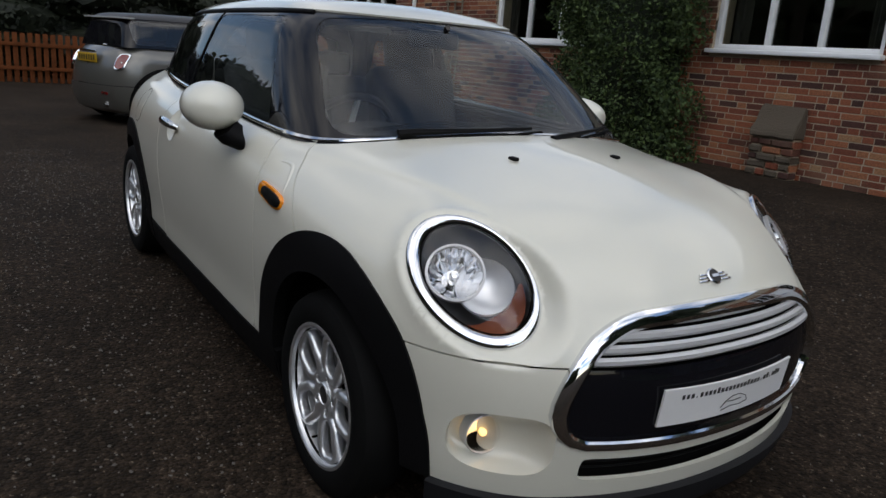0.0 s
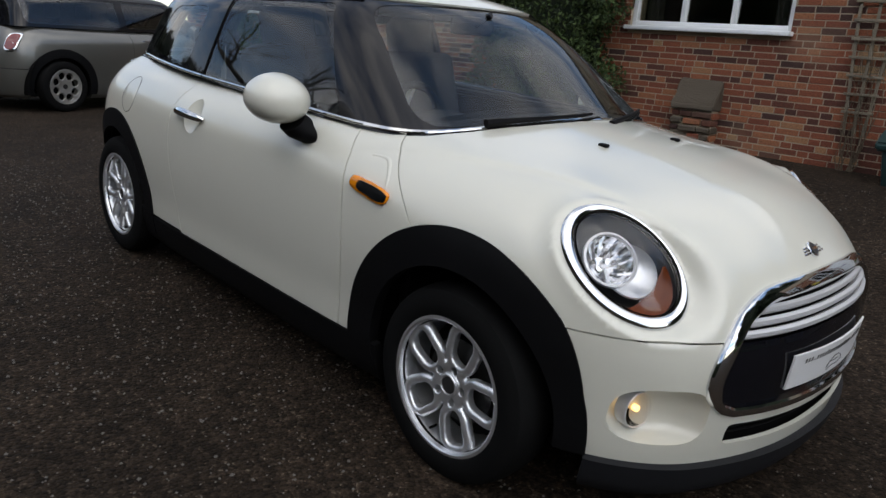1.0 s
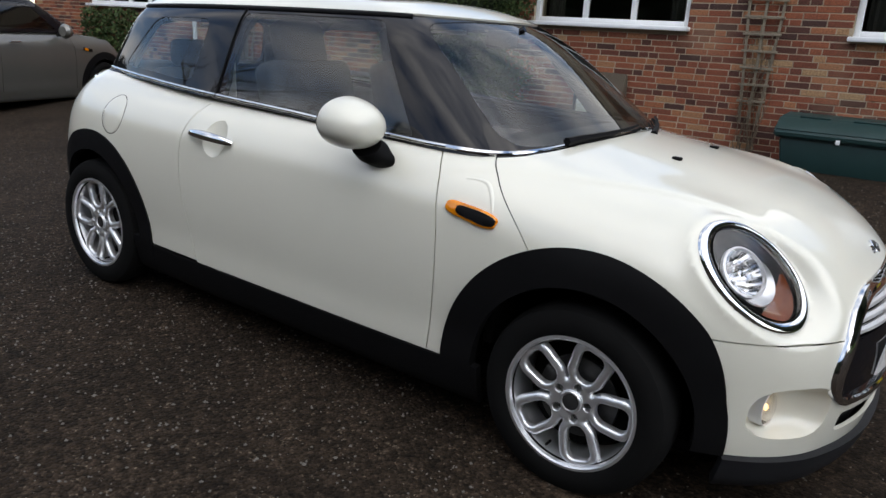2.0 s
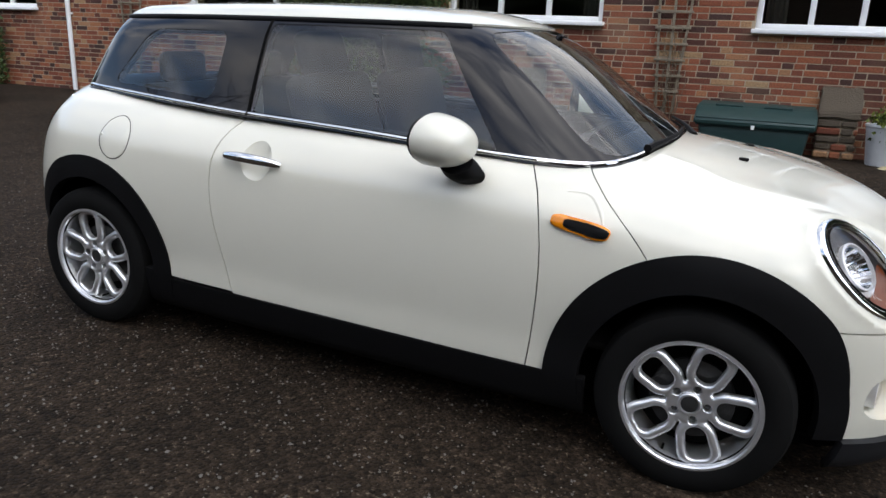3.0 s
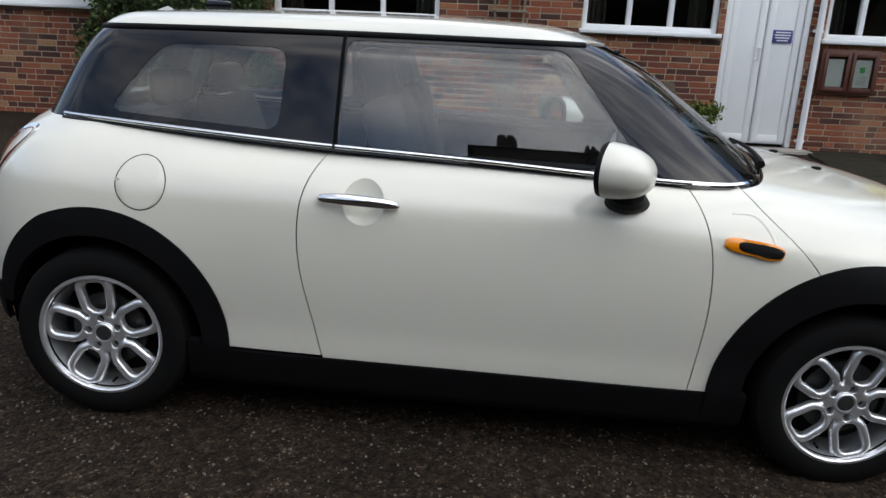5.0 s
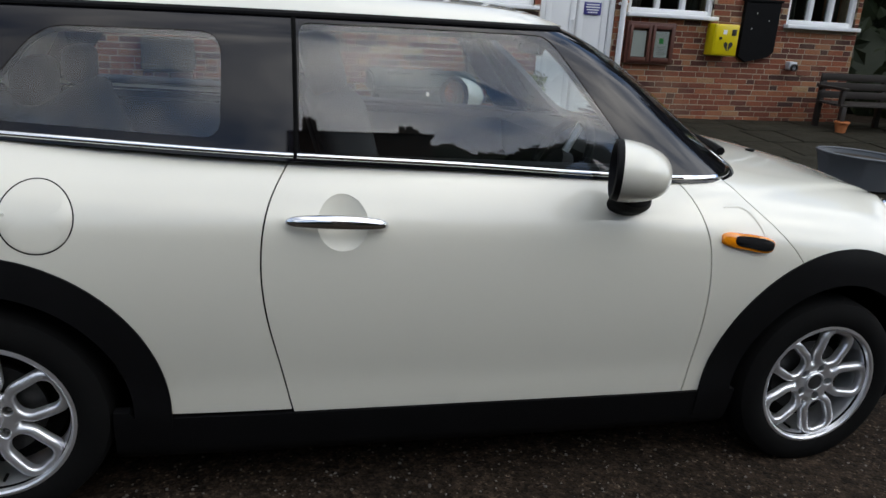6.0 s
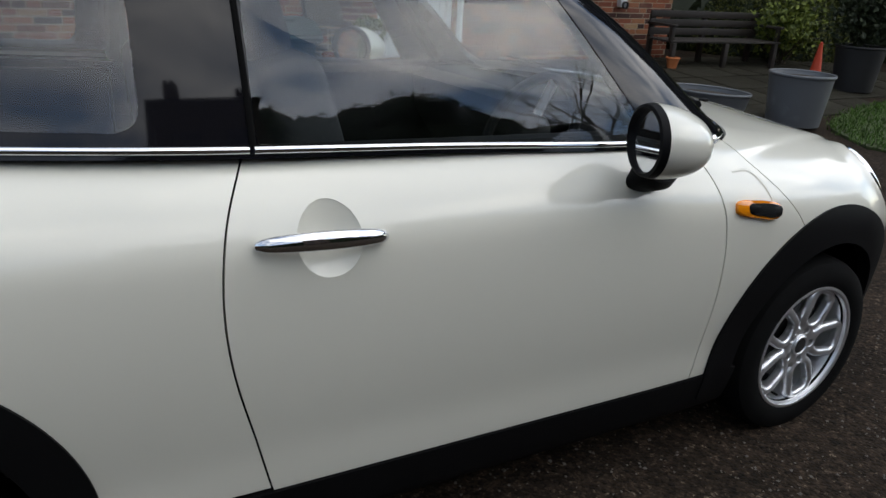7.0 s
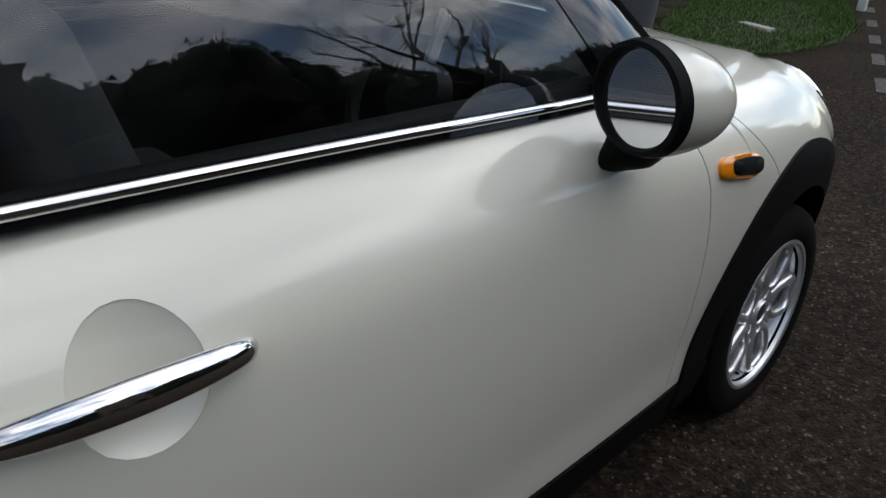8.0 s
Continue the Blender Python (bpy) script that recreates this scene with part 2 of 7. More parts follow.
def shell(name, V, T, f, material, parent, depth=0.012, lift=0.0, label=""):
    """A sheet on the surface f, with its rim turned inwards and true normals."""
    N = normals(f, V)
    V = V + N * lift
    E = np.sort(np.concatenate((T[:, [0, 1]], T[:, [1, 2]], T[:, [2, 0]])), 1)
    D = np.concatenate((T[:, [0, 1]], T[:, [1, 2]], T[:, [2, 0]]))
    _, first, count = np.unique(E, axis=0, return_index=True, return_counts=True)
    rim = D[first[count == 1]]
    m, faces, LN = len(V), T.tolist(), []
    verts = V
    if depth and len(rim):
        a, b = V[rim[:, 0]], V[rim[:, 1]]
        verts = np.concatenate((V, a, b, b - N[rim[:, 1]] * depth, a - N[rim[:, 0]] * depth))
        r = len(rim)
        i = np.arange(r)
        faces += np.stack((m + r + i, m + i, m + 3 * r + i, m + 2 * r + i), 1).tolist()
    me = bpy.data.meshes.new(name)
    me.from_pydata(verts.tolist(), [], faces)
    me.materials.append(material)
    me.polygons.foreach_set("use_smooth", [True] * len(faces))
    LN = N[T.ravel()].tolist()
    if len(faces) > len(T):
        w = np.cross(b - a, -N[rim[:, 0]])
        w = -w / np.maximum(np.linalg.norm(w, axis=1), 1e-9)[:, None]
        LN += np.repeat(w, 4, axis=0).tolist()
    me.attributes.new("custom_normal", "FLOAT_VECTOR", "CORNER").data.foreach_set("vector", np.array(LN).ravel())
    me.update()
    ob = new(name, me)
    ob.parent = parent
    return tagged(ob, label)


def part(name, bm, material, parent=None, label="", smooth=True, angle=35):
    me = bpy.data.meshes.new(name)
    bm.to_mesh(me)
    bm.free()
    me.materials.append(material)
    if smooth:
        me.polygons.foreach_set("use_smooth", [True] * len(me.polygons))
        me.set_sharp_from_angle(angle=radians(angle))
    ob = new(name, me)
    ob.parent = parent
    return tagged(ob, label)


def thing(name, label, category, m=Matrix(), group="", kind=""):
    ob = new(name)
    ob.empty_display_size = 0.1
    ob.matrix_world = m
    return tagged(ob, label, category, group, kind)


def box(size, at=(0, 0, 0), bevel=0.0, turn=None, segments=2, bm=None):
    bm = bm or bmesh.new()
    r = bmesh.ops.create_cube(bm, size=1)
    m = Matrix.Translation(at) @ (turn.to_4x4() if turn else Matrix()) @ Matrix.Diagonal((*size, 1))
    bmesh.ops.transform(bm, matrix=m, verts=r["verts"])
    if bevel:
        es = list({e for v in r["verts"] for e in v.link_edges})
        bmesh.ops.bevel(bm, geom=es, offset=bevel, segments=segments, affect="EDGES", profile=0.5)
    return bm


def lathe(profile, steps=48, m=Matrix(), bm=None, closed=False):
    """Turns (radius, height) points round the z axis."""
    bm = bm or bmesh.new()
    rings = [[bm.verts.new(m @ Vector((r * math.cos(2 * math.pi * i / steps), r * math.sin(2 * math.pi * i / steps), h))) for i in range(steps)] for r, h in profile]
    pairs = list(zip(rings, rings[1:])) + ([(rings[-1], rings[0])] if closed else [])
    for a, b in pairs:
        for i in range(steps):
            bm.faces.new((a[i], a[(i + 1) % steps], b[(i + 1) % steps], b[i]))
    if not closed:
        for r, flip in ((rings[0], True), (rings[-1], False)):
            if profile[0 if flip else -1][0] > 1e-4:
                bm.faces.new(r[::-1] if flip else r)
    bmesh.ops.remove_doubles(bm, verts=bm.verts, dist=1e-6)
    bmesh.ops.recalc_face_normals(bm, faces=bm.faces)
    return bm


def sweep(points, section, ups, closed=False, bm=None, scale=None, cap=True):
    """Sweeps a 2D section (side, up) along points; ups gives the up direction at each."""
    bm = bm or bmesh.new()
    n = len(points)
    P = [Vector(p) for p in points]
    rings = []
    for i, p in enumerate(P):
        a = P[(i - 1) % n] if closed or i else P[i]
        b = P[(i + 1) % n] if closed or i < n - 1 else P[i]
        t = (b - a).normalized()
        u = Vector(ups[i] if len(ups) == n else ups[0])
        s = t.cross(u).normalized()
        u = s.cross(t).normalized()
        k = scale[i] if scale else 1
        rings.append([bm.verts.new(p + s * x * k + u * y * k) for x, y in section])
    m = len(section)
    for i in range(n if closed else n - 1):
        a, b = rings[i], rings[(i + 1) % n]
        for j in range(m):
            bm.faces.new((a[j], a[(j + 1) % m], b[(j + 1) % m], b[j]))
    if not closed and cap:
        bm.faces.new(rings[0][::-1])
        bm.faces.new(rings[-1])
    bmesh.ops.recalc_face_normals(bm, faces=bm.faces)
    return bm


def tube(points, radius, sides=8, closed=False, bm=None, scale=None, up=(0, 0.01, 1)):
    section = [(radius * math.cos(2 * math.pi * i / sides), radius * math.sin(2 * math.pi * i / sides)) for i in range(sides)]
    return sweep(points, section, [up], closed, bm, scale)


# ---- the white car: its surfaces ----
FX, RX, AXLE = 1.2475, -1.2475, 0.300
side_width = spline([0.05, 0.2, 0.285, 0.325, 0.38, 0.46, 0.62, 0.75, 0.83, 0.90, 0.95, 0.985, 1.08], [0.79, 0.818, 0.8355, 0.8385, 0.840, 0.8465, 0.854, 0.848, 0.834, 0.806, 0.775, 0.742, 0.64])
top_height = spline([-1.9, 0.0, 0.6, 0.82, 1.0, 1.26, 1.5, 1.7, 1.87, 1.98, 2.12], [1.06, 1.065, 1.05, 1.025, 1.0, 0.966, 0.922, 0.872, 0.808, 0.74, 0.61])
nose_x = spline([0.1, 0.2, 0.3, 0.45, 0.58, 0.68, 0.78, 0.9], [1.93, 1.965, 1.985, 1.998, 1.995, 1.975, 1.935, 1.86])
tail_x = spline([0.1, 0.3, 0.5, 0.7, 0.85, 1.0, 1.1], [-1.76, -1.84, -1.865, -1.84, -1.785, -1.69, -1.6])


# head lamps: centre, outward axis and long axis of the tilted oval, its half widths
LAMP = Vector((1.646, -0.621, 0.750))
LAMP_AXIS = Vector((0.686, -0.397, 0.609)).normalized()
LAMP_UP = Vector((-0.727, -0.379, 0.573)).normalized()
LAMP_SIDE = LAMP_UP.cross(LAMP_AXIS).normalized()
LAMP_A, LAMP_B = 0.120, 0.172


def lamp_frame(x, y, z):
    """Oval radius and height over the lamp's plane."""
    q = [np.asarray(v, float) for v in (x - LAMP.x, -np.abs(y) - LAMP.y, z - LAMP.z)]
    s, u, out = (sum(c * k for c, k in zip(q, axis)) for axis in (LAMP_SIDE, LAMP_UP, LAMP_AXIS))
    return np.hypot(s / LAMP_A, u / LAMP_B), out


def car_body(x, y, z):
    a = np.abs(y)
    tf, tr = np.maximum(x - 0.45, 0), np.maximum(-0.45 - x, 0)
    w = side_width(z) - 0.042 * tf ** 2 - 0.052 * tr ** 2
    for c in (FX, RX):
        w = w + 0.014 * np.exp(-((x - c) / 0.36) ** 2 - ((z - 0.62) / 0.2) ** 2)
    side = a - w
    top = z - (top_height(x) - 0.15 * y * y + 0.022 * np.exp(-((x - 1.5) / 0.26) ** 2 - ((a - 0.6) / 0.15) ** 2) + 0.009 * (0.5 + 0.5 * np.tanh((0.69 - 0.30 * (x - 1.0) - a) / 0.012)))
    front = 0.92 * (x - nose_x(z) + 0.25 * (a / 0.75) ** 2.3)
    rear = 0.95 * (tail_x(z) + 0.18 * (a / 0.75) ** 3 - x)
    d = smax(side, top, 0.17)
    d = smax(d, front, 0.24)
    d = smax(d, rear, 0.2)
    # the wings rise into a flat-faced pod round each head lamp
    r, out = lamp_frame(x, y, z)
    d = smax(d, out + 0.012 - 0.16 * np.maximum(r - 1.16, 0), 0.03)
    pod = smax(smax(out + 0.017, (r - 1.17) * 0.12, 0.02), -0.12 - out, 0.02)
    d = -smax(-d, -pod, 0.05)
    return smax(d, 0.14 - z, 0.06)


roof_height = spline([-1.8, -1.45, -0.9, -0.3, 0.1, 0.4, 0.6, 0.85], [1.30, 1.352, 1.396, 1.419, 1.419, 1.404, 1.378, 1.315])


def cabin_parts(x, y, z):
    a = np.abs(y)
    h = z - 0.985
    side = 0.93 * (a - (0.728 - 0.37 * h - 0.2 * h * h - 0.13 * np.maximum(-0.45 - x, 0) ** 2 - 0.05 * np.maximum(x - 0.2, 0) ** 2))
    top = z - (roof_height(x) - 0.12 * y * y)
    screen = 0.55 * (x - (1.035 - 0.41 * y * y - 1.43 * h))
    back = 0.88 * (-1.63 + 0.2 * y * y + 0.5 * h - x)
    return side, top, screen, back


def cabin(x, y, z):
    side, top, screen, back = cabin_parts(x, y, z)
    return smax(smax(smax(side, top, 0.11), screen, 0.15), back, 0.12)


belt = spline([-1.6, -1.0, -0.5, 0.0, 0.4, 0.82, 1.0], [1.006, 0.998, 0.986, 0.976, 0.963, 0.957, 0.955])
door_front = spline([0.25, 0.29, 0.43, 0.57, 0.72, 0.81, 0.90, 0.973, 1.0], [0.715, 0.720, 0.733, 0.739, 0.731, 0.714, 0.680, 0.626, 0.60])
door_rear = spline([0.25, 0.30, 0.44, 0.56, 0.70, 0.79, 0.90, 0.985, 1.02], [-0.475, -0.489, -0.525, -0.557, -0.578, -0.577, -0.550, -0.492, -0.46])
clam = spline([0.6, 0.727, 0.785, 0.875, 0.957, 1.0], [1.16, 1.062, 1.010, 0.908, 0.822, 0.78])
GAP = 0.0022


def arch_front(x, y, z):
    return np.hypot(x - FX, z - AXLE) - 0.462 + 0.034 * np.clip((x - FX - 0.2) / 0.2, 0, 1) * np.clip((0.62 - z) / 0.2, 0, 1)


def arch_rear(x, y, z):
    return np.hypot(x - RX, z - AXLE) - 0.440 + 0.03 * np.clip((RX - x - 0.2) / 0.2, 0, 1)


def grille_edge(y, z):
    a = np.abs(y)
    g = smax(z - 0.712 + 0.10 * y * y, 0.58 * a + 0.815 * z - 0.784, 0.05)
    g = smax(g, a - 0.525 + 0.12 * np.abs(z - 0.5), 0.10)
    return smax(g, 0.388 - z + 0.04 * y * y, 0.09)


def intake_edge(y, z):
    return smax(np.abs(y) - 0.445, np.abs(z - 0.322 - 0.05 * y * y) - 0.031, 0.02)


def lamp_edge(x, y, z):
    r, out = lamp_frame(x, y, z)
    return np.where(out < -0.25, 1.0, r - 1)


FOG = Vector((1.80, -0.610, 0.392))


def fog_edge(y, z):
    u, v = np.abs(np.abs(y) + FOG.y) / 0.098, np.abs(z - FOG.z) / 0.080
    return ((u ** 3 + v ** 3) ** (1 / 3) - 1) * 0.085


def onto(f, points, way, rounds=14):
    """Slides points along a direction on to the surface f."""
    P, w = np.array(points, float), np.array(way, float)
    for _ in range(rounds):
        g = gradient(f, P) @ w
        P = P - (f(*P.T) / np.where(np.abs(g) < 0.15, np.sign(g + 1e-9) * 0.15, g)).clip(-0.06, 0.06)[:, None] * w
    return P


def outline(edge, centre, n=96):
    """Points of the closed curve edge = 0 round a centre, in two dimensions."""
    pts = []
    for i in range(n):
        c, s = math.cos(2 * math.pi * i / n), math.sin(2 * math.pi * i / n)
        lo, hi = 0.0, 1.2
        for _ in range(40):
            mid = (lo + hi) / 2
            if edge(np.float64(centre[0] + c * mid), np.float64(centre[1] + s * mid)) < 0:
                lo = mid
            else:
                hi = mid
        pts.append((centre[0] + c * lo, centre[1] + s * lo))
    return pts


def foot_of_screen(y):
    """Where the windscreen meets the bonnet, at a distance y from the middle."""
    lo, hi = 0.6, 1.2
    for _ in range(24):
        mid = (lo + hi) / 2
        p = onto(car_body, [(mid, y, 1.10)], (0, 0, 1))
        if cabin(*p.T)[0] > 0:
            hi = mid
        else:
            lo = mid
    return lo + 0.006


FOOT_Y = [0.0, 0.15, 0.3, 0.42, 0.53, 0.6, 0.66, 0.71]
screen_foot = spline(FOOT_Y + [0.78], [foot_of_screen(y) for y in FOOT_Y] + [0.70])
car = thing("hatchback_car", "cream white three-door hatchback car with black wheel arches and silver alloys", "car", CAR)

BV, BT = nets(car_body, (-1.94, -0.92, 0.06), (2.06, 0.92, 1.12), 0.017)
SEALED = clip(BV, BT, lambda x, y, z: np.minimum(arch_front(x, y, z), arch_rear(x, y, z)))


def cut(VT, *tests):
    V, T = VT
    for g in tests:
        V, T = clip(V, T, g)
    return V, T


def body_panel(name, tests, material=PAINT, source=None, depth=0.012, lift=0.0, label="", parent=None):
    V, T = cut(source or SEALED, *tests)
    return shell(name, V, T, car_body, material, parent or car, depth, lift, label)


right, left = (lambda x, y, z: -y - 0.2), (lambda x, y, z: y - 0.2)
under_belt = lambda x, y, z: belt(x) - z
SILL = 0.296
doors = []
for flank in (right, left):
    doors.append(body_panel("door", (flank, under_belt, lambda x, y, z: z - SILL, lambda x, y, z: x - door_rear(z) - GAP, lambda x, y, z: door_front(z) - GAP - x, lambda x, y, z: np.hypot(x + 0.372, (z - 0.834) / 1.06) - 0.066)))
    body_panel("front_side_panel", (flank, under_belt, lambda x, y, z: z - SILL, lambda x, y, z: x - door_front(z) - GAP, lambda x, y, z: clam(z) - GAP - x))
    body_panel("rear_quarter_panel", (flank, lambda x, y, z: belt(x) - z, lambda x, y, z: z - SILL - 0.008 - 0.12 * (x < -1.3), lambda x, y, z: door_rear(z) - GAP - x, lambda x, y, z: np.abs(y) - 0.46 - 0.1 * (z > 0.62)))
body_panel("tailgate", (lambda x, y, z: -1.2 - x, lambda x, y, z: 1.0 - z, lambda x, y, z: z - 0.30, lambda x, y, z: 0.456 + 0.1 * (z > 0.62) - np.abs(y)))
body_panel("bonnet", (lambda x, y, z: x - np.where(np.abs(y) < 0.7, screen_foot(np.abs(y)) + 0.012, 0.7), lambda x, y, z: x - clam(z) - GAP + 10 * (np.abs(y) < 0.55), lambda x, y, z: z - 0.597 - GAP,
                      lamp_edge, lambda x, y, z: np.where(x > 1.5, grille_edge(y, z), 1)))
body_panel("front_bumper", (lambda x, y, z: x - 1.3, lambda x, y, z: 0.597 - GAP - z, lambda x, y, z: z - 0.238 - 0.01 * np.minimum(np.abs(y), 0.8), lambda x, y, z: np.where(x > 1.5, grille_edge(y, z), 1),
                            lambda x, y, z: np.where(x > 1.5, intake_edge(y, z), 1), lambda x, y, z: np.where(x > 1.5, fog_edge(y, z), 1)))
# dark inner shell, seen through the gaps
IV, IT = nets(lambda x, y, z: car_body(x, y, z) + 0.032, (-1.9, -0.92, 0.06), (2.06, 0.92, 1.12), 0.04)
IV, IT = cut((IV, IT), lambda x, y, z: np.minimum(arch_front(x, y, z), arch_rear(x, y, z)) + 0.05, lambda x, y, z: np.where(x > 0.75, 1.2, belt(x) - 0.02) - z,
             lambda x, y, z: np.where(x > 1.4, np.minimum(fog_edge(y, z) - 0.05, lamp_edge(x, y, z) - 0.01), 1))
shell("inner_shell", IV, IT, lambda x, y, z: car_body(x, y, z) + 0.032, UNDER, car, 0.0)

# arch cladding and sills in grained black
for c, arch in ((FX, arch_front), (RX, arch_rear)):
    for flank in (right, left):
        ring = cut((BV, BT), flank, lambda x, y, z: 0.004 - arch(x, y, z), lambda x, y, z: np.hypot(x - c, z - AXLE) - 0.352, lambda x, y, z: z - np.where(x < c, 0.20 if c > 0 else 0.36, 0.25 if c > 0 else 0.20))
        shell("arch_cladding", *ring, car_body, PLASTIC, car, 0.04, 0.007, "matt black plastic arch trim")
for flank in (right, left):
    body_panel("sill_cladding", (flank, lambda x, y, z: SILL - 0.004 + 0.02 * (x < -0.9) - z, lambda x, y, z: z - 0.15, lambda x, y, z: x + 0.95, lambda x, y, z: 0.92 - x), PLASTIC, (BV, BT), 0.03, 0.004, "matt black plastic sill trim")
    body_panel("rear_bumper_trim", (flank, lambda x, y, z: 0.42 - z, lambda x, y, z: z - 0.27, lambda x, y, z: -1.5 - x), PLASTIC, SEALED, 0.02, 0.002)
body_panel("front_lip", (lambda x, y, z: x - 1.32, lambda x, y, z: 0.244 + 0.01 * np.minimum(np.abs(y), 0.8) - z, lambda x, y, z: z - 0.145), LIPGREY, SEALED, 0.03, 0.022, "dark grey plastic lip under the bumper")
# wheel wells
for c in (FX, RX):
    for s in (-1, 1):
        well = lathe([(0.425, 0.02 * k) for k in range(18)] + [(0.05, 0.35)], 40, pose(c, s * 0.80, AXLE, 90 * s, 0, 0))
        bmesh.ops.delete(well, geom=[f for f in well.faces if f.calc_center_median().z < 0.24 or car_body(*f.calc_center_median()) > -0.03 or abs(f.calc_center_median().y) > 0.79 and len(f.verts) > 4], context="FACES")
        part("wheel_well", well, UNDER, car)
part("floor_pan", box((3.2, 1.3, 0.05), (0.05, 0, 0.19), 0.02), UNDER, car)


def strip_on(f, points, way, half, height, material, name, closed=False, lift=0.0, parent=None, label="", up=None):
    """A low rounded moulding laid on the surface f along points."""
    P = onto(f, points, way)
    N = normals(f, P)
    P = P + N * lift
    sec = [(-half, -0.004), (-half, height * 0.5), (-half * 0.5, height), (half * 0.5, height), (half, height * 0.5), (half, -0.004)]
    return part(name, sweep(P.tolist(), sec, N.tolist(), closed), material, parent or car, label)


belt_end = {}
# bright strip along the belt line and round the foot of the windscreen
for s in (-1, 1):
    for x0, x1, n in ((-1.46, -0.497, 26), (-0.487, 0.66, 30)):
        xs = np.linspace(x0, x1, n)
        P = onto(car_body, [(x, s * 0.9, float(belt(x)) + 0.002) for x in xs], (0, s, 0))
        Q = onto(cabin, [(x, s * 0.9, float(belt(x)) + 0.006) for x in xs], (0, s, 0))
        N = normals(cabin, Q)
        P[:, 1] = s * np.maximum(np.abs(P[:, 1]), np.abs(Q[:, 1]))
        sec = [(-0.008, -0.014), (-0.008, 0.001), (-0.006, 0.0045), (-0.003, 0.0062), (0.0, 0.0068), (0.003, 0.0062), (0.006, 0.0045), (0.008, 0.001), (0.008, -0.014)]
        part("belt_trim", sweep(P.tolist(), sec, N.tolist()), CHROME, car, "bright chrome strip", angle=80)
        S = onto(car_body, [(x, s * 0.9, float(belt(x)) - 0.010) for x in xs], (0, s, 0))
        part("belt_seal", sweep(S.tolist(), [(-0.006, -0.006), (-0.006, 0.002), (-0.003, 0.0045), (0.003, 0.0045), (0.006, 0.002), (0.006, -0.006)], normals(car_body, S).tolist()), GLOSSBLACK, car, "black rubber seal", angle=80)
    belt_end[s] = (P[-1], N[-1])
# the strip runs on round the foot of the windscreen
way = np.linspace(-1.20, 1.20, 90)
lo, hi = np.full(90, 0.2), np.minimum(0.95, 0.752 / np.abs(np.sin(way)).clip(0.3))


def at_radius(r):
    return onto(car_body, np.stack([0.45 + r * np.cos(way), r * np.sin(way), np.full(90, 1.10)], 1).tolist(), (0, 0, 1))


for _ in range(26):
    mid = (lo + hi) / 2
    P = at_radius(mid)
    out = cabin(P[:, 0], P[:, 1], P[:, 2]) > 0
    lo, hi = np.where(out, lo, mid), np.where(out, mid, hi)
P = at_radius(hi + 0.004)
N = normals(car_body, P)
k = np.clip((np.abs(way) - 0.75) / 0.45, 0, 1)[:, None] ** 2
for s in (-1, 1):
    here = (np.sign(way) == s)[:, None]
    N = np.where(here, N * (1 - k) + belt_end[s][1] * k, N)
    P[:, 2:] = np.where(here, P[:, 2:] * (1 - k) + (belt_end[s][0][2] + 0.0) * k, P[:, 2:])
    P[:, 1:2] = np.where(here, P[:, 1:2] * (1 - k) + belt_end[s][0][1] * k, P[:, 1:2])
path = [belt_end[-1][0].tolist()] + [p.tolist() for p in P if p[0] > 0.675] + [belt_end[1][0].tolist()]
ups = [belt_end[-1][1].tolist()] + [n.tolist() for n, p in zip(N, P) if p[0] > 0.675] + [belt_end[1][1].tolist()]
for _ in range(40):
    path = [path[0]] + [[(a + 2 * b + c) / 4 for a, b, c in zip(*three)] for three in zip(path, path[1:], path[2:])] + [path[-1]]
    ups = [ups[0]] + [[(a + 2 * b + c) / 4 for a, b, c in zip(*three)] for three in zip(ups, ups[1:], ups[2:])] + [ups[-1]]
part("screen_trim", sweep(path, [(-0.008, -0.014), (-0.008, 0.003), (-0.005, 0.0065), (0.005, 0.0065), (0.008, 0.003), (0.008, -0.014)], ups), CHROME, car, "bright chrome strip")

# ---- cabin ----
CV, CT = nets(cabin, (-1.75, -0.8, 0.9), (1.25, 0.8, 1.46), 0.0155)
CV, CT = cut((CV, CT), lambda x, y, z: z - np.where(np.abs(y) > 0.0, np.interp(x, [-1.7, 0.8, 0.85], [0.0, 0.0, 0.0]) + belt(np.minimum(x, 0.8)), 0) + 0.012)


edge_height = spline([-1.6, -1.26, -0.66, -0.04, 0.43, 0.6], [1.298, 1.315, 1.338, 1.355, 1.362, 1.362])


def roof_zone(x, y, z):
    side, top, screen, back = cabin_parts(x, y, z)
    return np.minimum(np.minimum(z - edge_height(x), -screen - 0.022), -back - 0.02)


def screen_zone(x, y, z):
    side, top, screen, back = cabin_parts(x, y, z)
    g = smax(smax(top + 0.040, side + 0.062, 0.07), -(screen + 0.045), 0.01)
    return -smax(g, 1.0 - z - 0.05 * y * y, 0.06)


def door_glass(x, y, z):
    g = smax(x - 0.237 - 0.80 * (1.334 - z), -0.482 - x, 0.004)
    g = smax(g, z - edge_height(x) + 0.024, 0.03)
    return np.where(x > 0.9, -1, -smax(g, belt(x) + 0.012 - z, 0.01))


def quarter_glass(x, y, z):
    g = smax(x + 0.680, -1.115 - 0.76 * (1.27 - z) - x, 0.06)
    g = smax(g, z - edge_height(x) + 0.055, 0.06)
    return -smax(g, belt(x) + 0.032 - z, 0.05)


def rear_glass(x, y, z):
    side, top, screen, back = cabin_parts(x, y, z)
    return -smax(smax(smax(top + 0.06, side + 0.09, 0.08), 1.03 - z, 0.06), -(back + 0.04), 0.01)


